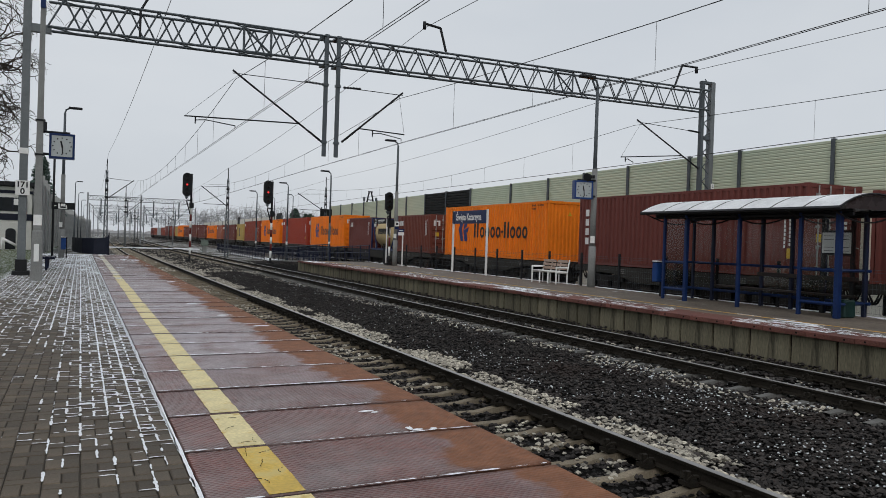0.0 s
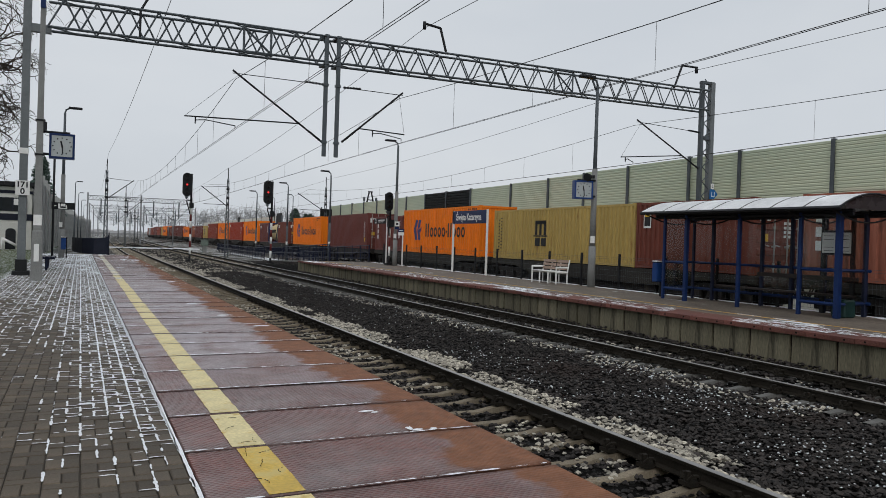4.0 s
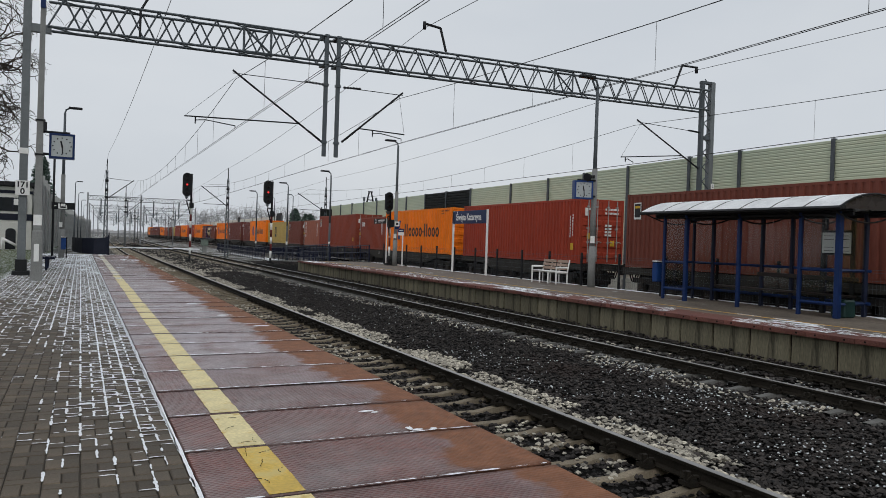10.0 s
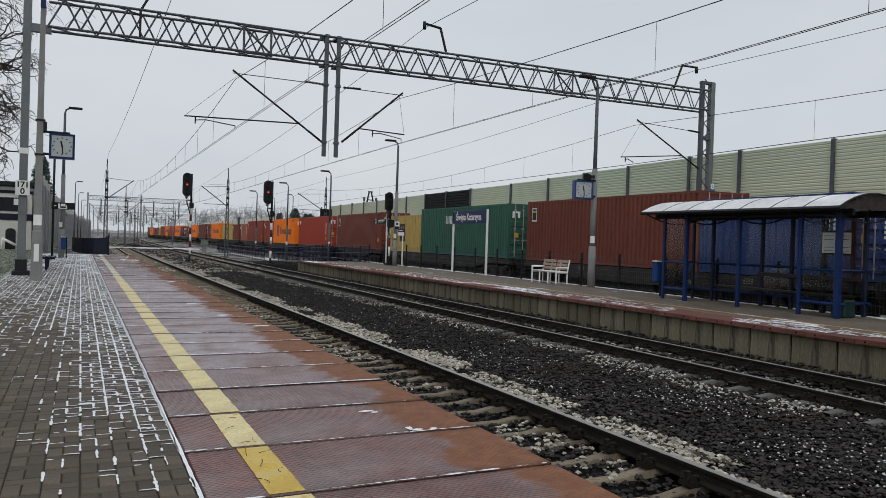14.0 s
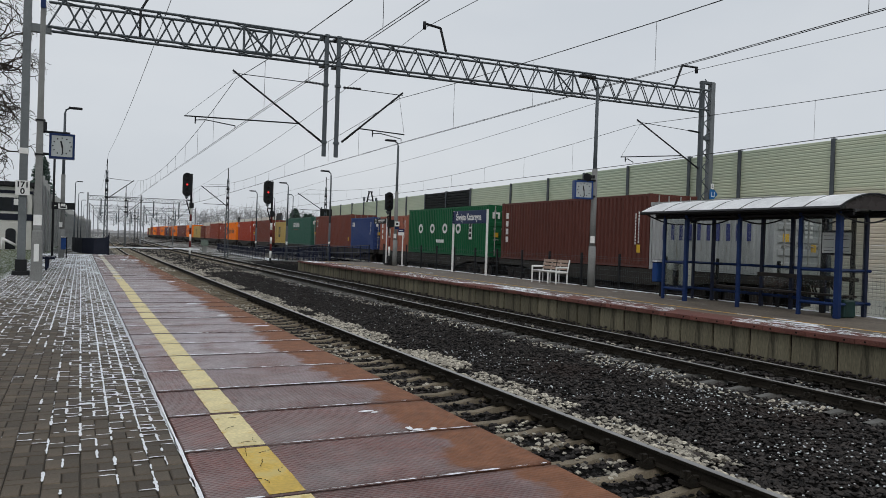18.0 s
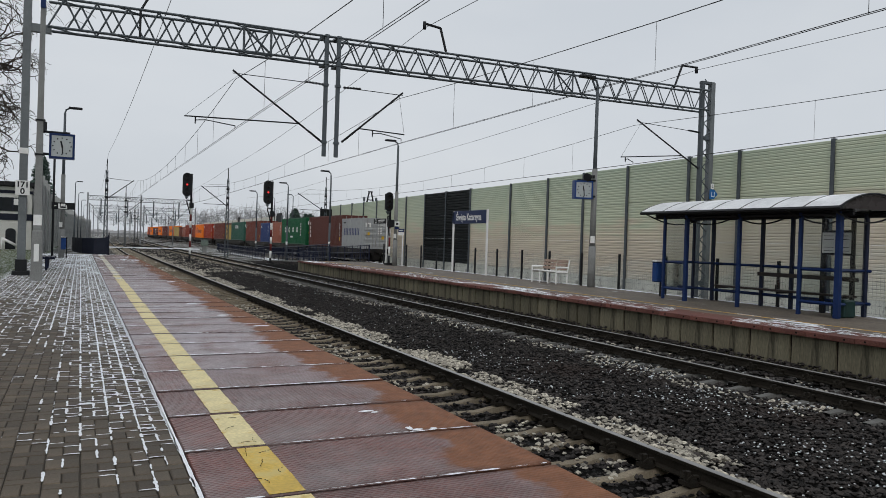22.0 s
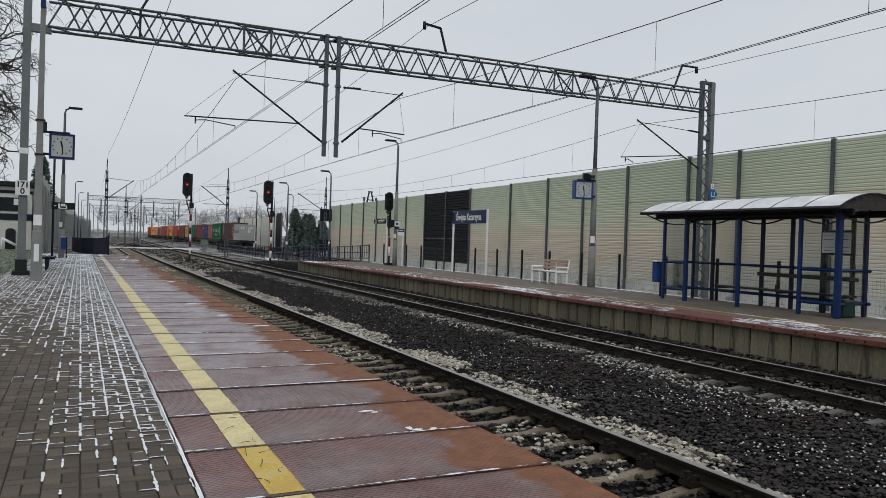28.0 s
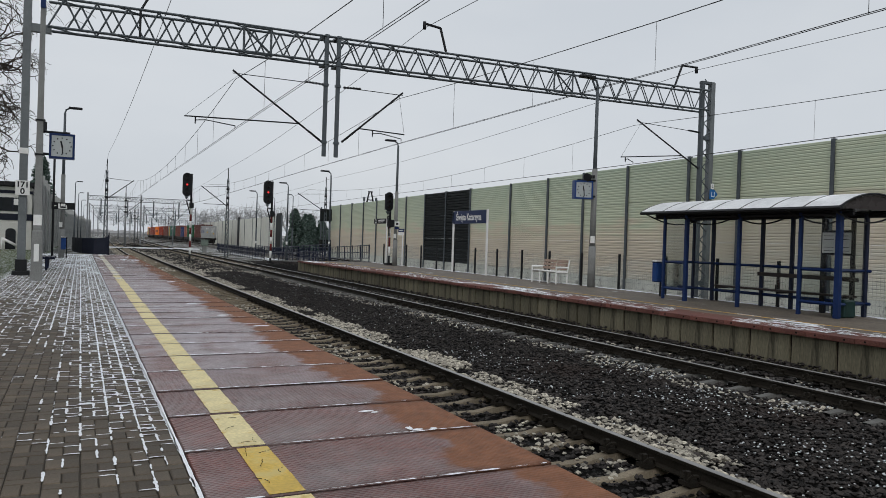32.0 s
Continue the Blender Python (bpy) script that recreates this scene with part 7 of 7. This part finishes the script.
def tank_container():
    L, H = 6.058, 2.591
    t = thing("tank_container", (0, 0, 0), "cream tank container in a blue frame on a freight wagon", "container", "containers on the train")
    bm = BM()
    for x in (-1.219, 1.119):
        for y in (-L / 2, L / 2 - 0.1):
            box(bm, x, x + 0.1, y, y + 0.1, 0, H)
        box(bm, x, x + 0.1, -L / 2 + 0.1, L / 2 - 0.1, 0, 0.14)
    for y in (-L / 2, L / 2 - 0.1):
        for z in (0, H - 0.12):
            box(bm, -1.119, 1.119, y, y + 0.1, z, z + 0.12)
    for s in (-1, 1):
        beam(bm, (-1.17, s * (L / 2 - 0.1), H - 0.1), (-1.17, s * (L / 2 - 1.4), 0.1), 0.07)
    part("frame", bm, M["signblue"], t)
    bm = BM()
    prof = [(-2.85, 0.25), (-2.75, 0.7), (-2.55, 1.0), (-2.3, 1.12), (2.3, 1.12), (2.55, 1.0), (2.75, 0.7), (2.85, 0.25)]
    n = 28
    rows = [[bm.verts.new((r * math.cos(6.2832 * i / n), y, 1.33 + r * math.sin(6.2832 * i / n))) for i in range(n)] for y, r in prof]
    for a, b in zip(rows, rows[1:]):
        for i in range(n):
            bm.faces.new((a[i], a[(i + 1) % n], b[(i + 1) % n], b[i])).smooth = True
    bm.faces.new(rows[0])
    bm.faces.new(rows[-1])
    part("tank", bm, CONT["tank"], t)
    bm = BM()
    x = 1.45
    for k in range(8):
        for q in bar_marks(x, x + 0.26, 1.25, 1.7, 0.08):
            box(bm, -1.135, -1.0, L / 2 - q[1], L / 2 - q[0], q[2], q[3])
        x += 0.36
    part("lettering", bm, M["decalblack"], t)
    return t


def wagon(y0, y1):
    """A container flat wagon whose frame runs from y0 (rear) to y1 (front) about its own middle."""
    L = y1 - y0
    t = thing("flat_wagon", (0, 0, 0), "grimy dark container flat wagon on two bogies", "wagon", "wagons of the train")
    for s in (-1, 1):
        bm = BM()
        prof = [(-L / 2, -0.02), (L / 2, -0.02), (L / 2, -0.28), (L / 2 - 2.6, -0.3), (L / 2 - 4.2, -0.62), (-L / 2 + 4.2, -0.62), (-L / 2 + 2.6, -0.3), (-L / 2, -0.28)]
        a = [bm.verts.new((s * 1.16 - 0.05, y, z)) for y, z in prof]
        b = [bm.verts.new((s * 1.16 + 0.05, y, z)) for y, z in prof]
        bm.faces.new(a)
        bm.faces.new(b[::-1])
        for i in range(8):
            bm.faces.new((a[i], a[(i + 1) % 8], b[(i + 1) % 8], b[i]))
        part("side_beam", bm, M["wagongrey"], t)
    bm = BM()
    box(bm, -0.25, 0.25, -L / 2, L / 2, -0.4, -0.06)
    # wide dark blocks added as the shade under the wagon, hiding the pale plinth
    box(bm, -0.95, 0.95, -L / 2 + 3.4, L / 2 - 3.4, -0.98, -0.4)
    for s in (-1, 1):
        box(bm, -0.62, 0.62, s * (L / 2 - 1.9) - 1.3, s * (L / 2 - 1.9) + 1.3, -1.05, -0.45)
    n = int(L / 1.5)
    for i in range(n + 1):
        y = -L / 2 + 0.15 + (L - 0.3) * i / n
        box(bm, -1.1, 1.1, y - 0.06, y + 0.06, -0.25, -0.03)
    part("under_frame", bm, M["wagon"], t)
    for s in (-1, 1):
        bm = BM()
        box(bm, -1.2, 1.2, s * L / 2 - 0.08, s * L / 2 + 0.08, -0.32, -0.02)
        for x in (-0.87, 0.87):
            bar(bm, (x, s * L / 2, -0.17), (x, s * (L / 2 + 0.5), -0.17), 0.09, 10)
            bar(bm, (x, s * (L / 2 + 0.5), -0.17), (x, s * (L / 2 + 0.55), -0.17), 0.22, 14)
        part("buffer_beam", bm, M["wagon"], t)
        bm = BM()
        # this low block is added to darken the gap between wagons
        box(bm, -0.3, 0.3, min(s * (L / 2 - 0.7), s * (L / 2 + 0.1)), max(s * (L / 2 - 0.7), s * (L / 2 + 0.1)), -0.95, -0.34, 0.03)
        box(bm, -0.16, 0.16, min(s * (L / 2 + 0.1), s * (L / 2 + 0.5)), max(s * (L / 2 + 0.1), s * (L / 2 + 0.5)), -0.3, -0.06, 0.02)
        for x in (-0.45, -0.33, 0.33, 0.45):
            q = [Vector((x, s * (L / 2 + 0.06 + 0.08 * k), -0.24 - 0.4 * math.sin(k * 0.5236))) for k in range(7)]
            for e, f in zip(q, q[1:]):
                bar(bm, e, f, 0.03, 6)
        part("coupler", bm, M["wagon"], t, "coupler with hanging brake hoses")
        bg = part("bogie", BM(), M["wagon"], t)
        bm = BM()
        yc = s * (L / 2 - 1.9)
        for x in (-1.02, 1.02):
            box(bm, x - 0.06, x + 0.06, yc - 1.35, yc + 1.35, -0.62, -0.42)
            box(bm, x - 0.09, x + 0.09, yc - 0.35, yc + 0.35, -0.95, -0.4)
            for d in (-0.9, 0.9):
                box(bm, x - 0.1, x + 0.1, yc + d - 0.16, yc + d + 0.16, -0.98, -0.6)
        box(bm, -1.0, 1.0, yc - 0.2, yc + 0.2, -0.6, -0.4)
        me = mesh_of("bogie", bm, M["wagon"])
        bg.data = me
        for d in (-0.9, 0.9):
            for x in (-0.75, 0.75):
                bm = BM()
                bar(bm, (x - 0.06, yc + d, DZ), (x + 0.06, yc + d, DZ), 0.46, 20)
                bar(bm, (x - 0.08, yc + d, DZ), (x + 0.08, yc + d, DZ), 0.1, 10)
                part("wheel", bm, M["wheel"], bg)
    rng = random.Random(int(L * 31 + y0))
    for k in (-0.3, 0.22):
        bm = BM()
        y, z = L * k, -0.14
        for row in range(3):
            x = y
            for n in range(4):
                w = rng.uniform(0.04, 0.1)
                box(bm, -1.216, -1.2115, x, x + w, z - 0.075 * row, z - 0.075 * row + 0.035)
                x += w + 0.04
        tagged(part("data_panel", bm, M["dustymark"], t, "small white data marks on the side beam"), kind="stuff")
    for k in range(3):
        y = (k - 1) * (L / 2 - 4.6) * 0.8 + rng.uniform(-0.4, 0.4)
        part("brake_box", box(BM(), -1.1, -0.6, y - 0.3, y + 0.35, -0.95, -0.62, 0.03), M["wagon"], t)
    return t


DZ = RAILZ + 0.46 - DECK
M["wheel"] = mat("worn_wheel_steel", (0.09, 0.08, 0.075), 0.5, metal=0.5, var=0.3)
HC, SD, LG, SH = 3.0, 2.64, 12.192, 6.058
LOAD = [
    ("brown", 309.0, LG, SD, "corner"), ("red", 295.0, LG, SD, "corner"), ("grey", 281.0, LG, SD, "corner"), ("red", 267.5, LG, SD, "corner"), ("brown", 253.5, LG, HC, "column"), ("red", 239.5, LG, SD, "corner"), ("yellow", 225.5, SH, SD, "twostack"), ("orange", 219.2, LG, HC, "liner"), ("darkred", 205.5, LG, SD, "corner"), ("brown", 192.0, LG, HC, "column"), ("brown", 178.0, LG, SD, "corner"), ("orange", 163.5, LG, SD, "liner"),
    ("salmon", 149.5, SH, SD, "corner"), ("brown", 141.0, LG, SD, "corner"), ("yellow", 126.6, SH, SD, "twostack"), ("red", 119.2, LG, HC, "corner"), ("orange", 105.3, LG, HC, "liner"), ("brightred", 91.3, LG, HC, "corner"),
    ("orange", 77.35, LG, HC, "liner"), ("brown", 63.56, SH, SD, "corner"), ("tank", 57.45, SH, SD, ""), ("darkred", 51.34, SH, SD, "corner"), ("orange", 42.81, LG, HC, "liner"), ("brown", 27.98, LG, HC, "column"), ("brown", 13.66, SH, SD, "column"), ("orange", 7.45, LG, HC, "liner"),
    ("yellow", -6.5, LG, SD, "twostack"), ("darkred", -18.78, SH, SD, "badge"), ("salmon", -26.75, SH, SD, "column"), ("red", -32.86, LG, HC, "badge"), ("red", -46.53, SH, SD, "corner"), ("orange", -52.75, LG, HC, "liner"), ("brightred", -66.68, LG, HC, "corner"), ("darkred", -82.23, LG, HC, "badge"), ("yellow", -96.53, SH, SD, "twostack"), ("seagreen", -102.67, LG, HC, "row7"),
    ("darkred", -116.9, LG, HC, "badge"), ("blue", -129.2, SH, SD, "corner"), ("salmon", -136.93, SH, SD, "column"), ("green", -143.1, LG, HC, "bigletters"), ("maroon", -156.89, LG, HC, "column"), ("grey", -169.15, SH, SD, "row5")]
TRAIN = []


def make_train():
    for col, front, L, H, style in LOAD:
        TRAIN.append((tank_container() if col == "tank" else container(col, L, H, style, front in (42.81, 7.45)), front - L / 2))
    ends = [(f, f - L) for _, f, L, _, _ in LOAD]
    groups, i = [], 0
    while i < len(ends):
        j = i
        while j + 1 < len(ends) and ends[j][1] - ends[j + 1][0] < 0.6:
            j += 1
        groups.append((ends[i][0], ends[j][1]))
        i = j + 1
    for f, r in groups:
        TRAIN.append((wagon(r - 0.15, f + 0.15), (f + r) / 2))


make_train()


# ---- paving bricks ----
def bricks():
    """Pairs of long bricks and one across, in columns; the near ones are pieces, the rest one mesh."""
    g = 0.007
    meshes = {}
    for key, (a, b) in {"long": (0.1, 0.2), "cross": (0.2, 0.1)}.items():
        bm = BM()
        box(bm, -a / 2 + g / 2, a / 2 - g / 2, -b / 2 + g / 2, b / 2 - g / 2, -0.05, 0.0)
        top = [f for f in bm.faces if all(v.co.z > -0.01 for v in f.verts)]
        bmesh.ops.bevel(bm, geom=[e for f in top for e in f.edges], offset=0.006, segments=1, affect="EDGES")
        meshes[key] = mesh_of("brick", bm, M["brick"])
    rng = random.Random(11)
    near, rest = [], []
    ncol = 13
    for c in range(ncol):
        x = PX1 - 0.015 - 0.2 * (c + 0.5)
        y = -3.4 + (0.15 if c % 2 else 0.0)
        while y < PEND - 0.4:
            for k, dx, dy in (("long", -0.05, 0.1), ("long", 0.05, 0.1), ("cross", 0.0, 0.25)):
                (near if (y < 6.2 and c < 12 and y > 3.3 and len(near) < 300) else rest).append((k, x + dx, y + dy))
            y += 0.3
    for k, x, y in near:
        piece("brick", meshes[k], platform_near, (x, y, rng.uniform(-0.004, 0.003)))
    V, F = [], []
    n = 0
    for k, x, y in rest:
        a, b = ((0.1, 0.2) if k == "long" else (0.2, 0.1))
        a, b = a / 2 - g / 2, b / 2 - g / 2
        z = rng.uniform(-0.004, 0.002)
        i = 0.006
        V += [(x - a, y - b, z - 0.03), (x + a, y - b, z - 0.03), (x + a, y + b, z - 0.03), (x - a, y + b, z - 0.03), (x - a, y - b, z - i), (x + a, y - b, z - i), (x + a, y + b, z - i), (x - a, y + b, z - i), (x - a + i, y - b + i, z), (x + a - i, y - b + i, z), (x + a - i, y + b - i, z), (x - a + i, y + b - i, z)]
        for q in ((0, 1, 5, 4), (1, 2, 6, 5), (2, 3, 7, 6), (3, 0, 4, 7), (4, 5, 9, 8), (5, 6, 10, 9), (6, 7, 11, 10), (7, 4, 8, 11), (8, 9, 10, 11)):
            F.append(tuple(n + j for j in q))
        n += 12
    me = bpy.data.meshes.new("bricks")
    me.from_pydata(V, [], F)
    me.materials.append(M["brickfar"])
    ob = new("bricks", me)
    ob.parent = platform_near
    tagged(ob, kind="stuff")


def paving_frost():
    """Frost caught in the brick joints, joint by joint, and thin smears of it on the bricks farther on."""
    rng = random.Random(5)

    def step(a, b, v):
        k = min(1, max(0, (v - a) / (b - a)))
        return k * k * (3 - 2 * k)

    def dense(x, y):
        right = step(-0.45, 0.2, x)
        d = 0.03 + 0.74 * right * step(4.9, 6.4, y) + (0.62 - 0.3 * right) * step(9.5, 15, y) + 0.22 * step(15, 24, y)
        d += 0.25 * right * step(0.3, 0.55, x)
        d -= 0.35 * step(-1.0, -1.5, x) * step(22, 12, y)
        return d + 0.42 * noise.noise((x * 1.5, y * 0.8, 7)) + 0.3 * noise.noise((x * 4.3, y * 2.6, 1))

    along, over = [], []

    def strip(x, y, length, across, weight):
        """One joint between two bricks: filled, half filled or bare."""
        mx, my = (x + length / 2, y) if across else (x, y + length / 2)
        d, u = dense(mx, my) * weight, rng.random()
        if u > d * 1.35:
            return
        a, b = 0.0, 1.0
        if u > d * 1.05:
            if my > 9:
                return
            a = rng.uniform(0, 0.4)
            b = a + rng.uniform(0.4, 0.6)
        n = max(3, int(length * (b - a) / (0.014 if my < 9 else 0.026)))
        w0 = rng.uniform(0.0065, 0.0105) * (1 + 0.2 * step(5.5, 9, my) + my / 27)
        if across:
            w0 *= 1 + 0.8 * step(6, 12, my)
        run = []
        for i in range(n + 1):
            k = a + (b - a) * i / n
            px, py = (x + length * k, y) if across else (x, y + length * k)
            w = w0 * (0.75 + 0.75 * noise.noise((px * 31, py * 23, 2)) + 0.3 * noise.noise((px * 70, py * 61, 4)))
            if i in (0, n):
                w *= 0.45
            run.append((px + (0 if across else 0.004 * noise.noise((px, py * 15, 6))), py + (0.004 * noise.noise((px * 15, py, 8)) if across else 0), max(0.001, w)))
        (over if across else along).append(run)
    for c in range(14):
        x = PX1 - 0.015 - 0.2 * c
        col = rng.uniform(0.75, 1.45)
        y = 3.5
        while y < PEND - 0.5:
            strip(x, y, 0.2, False, col * 1.05)
            y += 0.2
        y = 2.6 + (0.15 if c % 2 else 0.0)
        while y < PEND - 0.5:
            if y > 3.5:
                strip(x - 0.1, y, 0.2, False, 0.72)
                for yy in (y, y + 0.2):
                    strip(x - 0.2, yy, 0.1, True, 0.66)
                    strip(x - 0.1, yy, 0.1, True, 0.66)
            y += 0.3
    ribbons("joint_frost", along, False, platform_near, "white frost in the long brick joints")
    ribbons("joint_frost", over, True, platform_near, "white frost in the short brick joints", 0.005)
    V, F = [], []
    for i in range(1100):
        x, y = rng.uniform(-1.7, 0.6), 5.5 + 42 * rng.random() ** 1.3
        if dense(x, y) < 0.62 + 0.25 * rng.random():
            continue
        a, b = rng.uniform(0.02, 0.1), rng.uniform(0.01, 0.04) * (1 + y / 22)
        n = len(V)
        V += [(x + a * math.cos(k * 0.6981) * rng.uniform(0.3, 1.1), y + b * math.sin(k * 0.6981) * rng.uniform(0.3, 1.1), 0.0055 + 0.0003 * (i % 7)) for k in range(9)]
        F.append(tuple(range(n, n + 9)))
    me = bpy.data.meshes.new("frost_smear")
    me.from_pydata(V, [], F)
    me.materials.append(M["snow"])
    tagged(part("frost_smear", me, None, platform_near, "thin smears of frost on the bricks"), kind="stuff")


paving_frost()


def far_brick():
    m = M["brick"].copy()
    n, l = m.node_tree.nodes, m.node_tree.links
    oi = next(k for k in n if k.bl_idname == "ShaderNodeObjectInfo")
    to = oi.outputs["Random"].links[0].to_socket
    geo = n.new("ShaderNodeNewGeometry")
    l.new(geo.outputs["Random Per Island"], to)
    return m


M["brickfar"] = far_brick()
bricks()


# ---- what moves ----
def motions():
    """The whole train rolls away along the freight track."""
    for ob, y0 in TRAIN:
        rows = []
        for k in range(17):
            t = 2.0 * k
            y = y0 + SPEED * t
            s = line_three(y + 0.5) - line_three(y - 0.5)
            rows.append((t, pose(20.93 + line_three(y), y, DECK, 0, 0, -math.degrees(math.atan(s)))))
        walk(ob, rows)


motions()
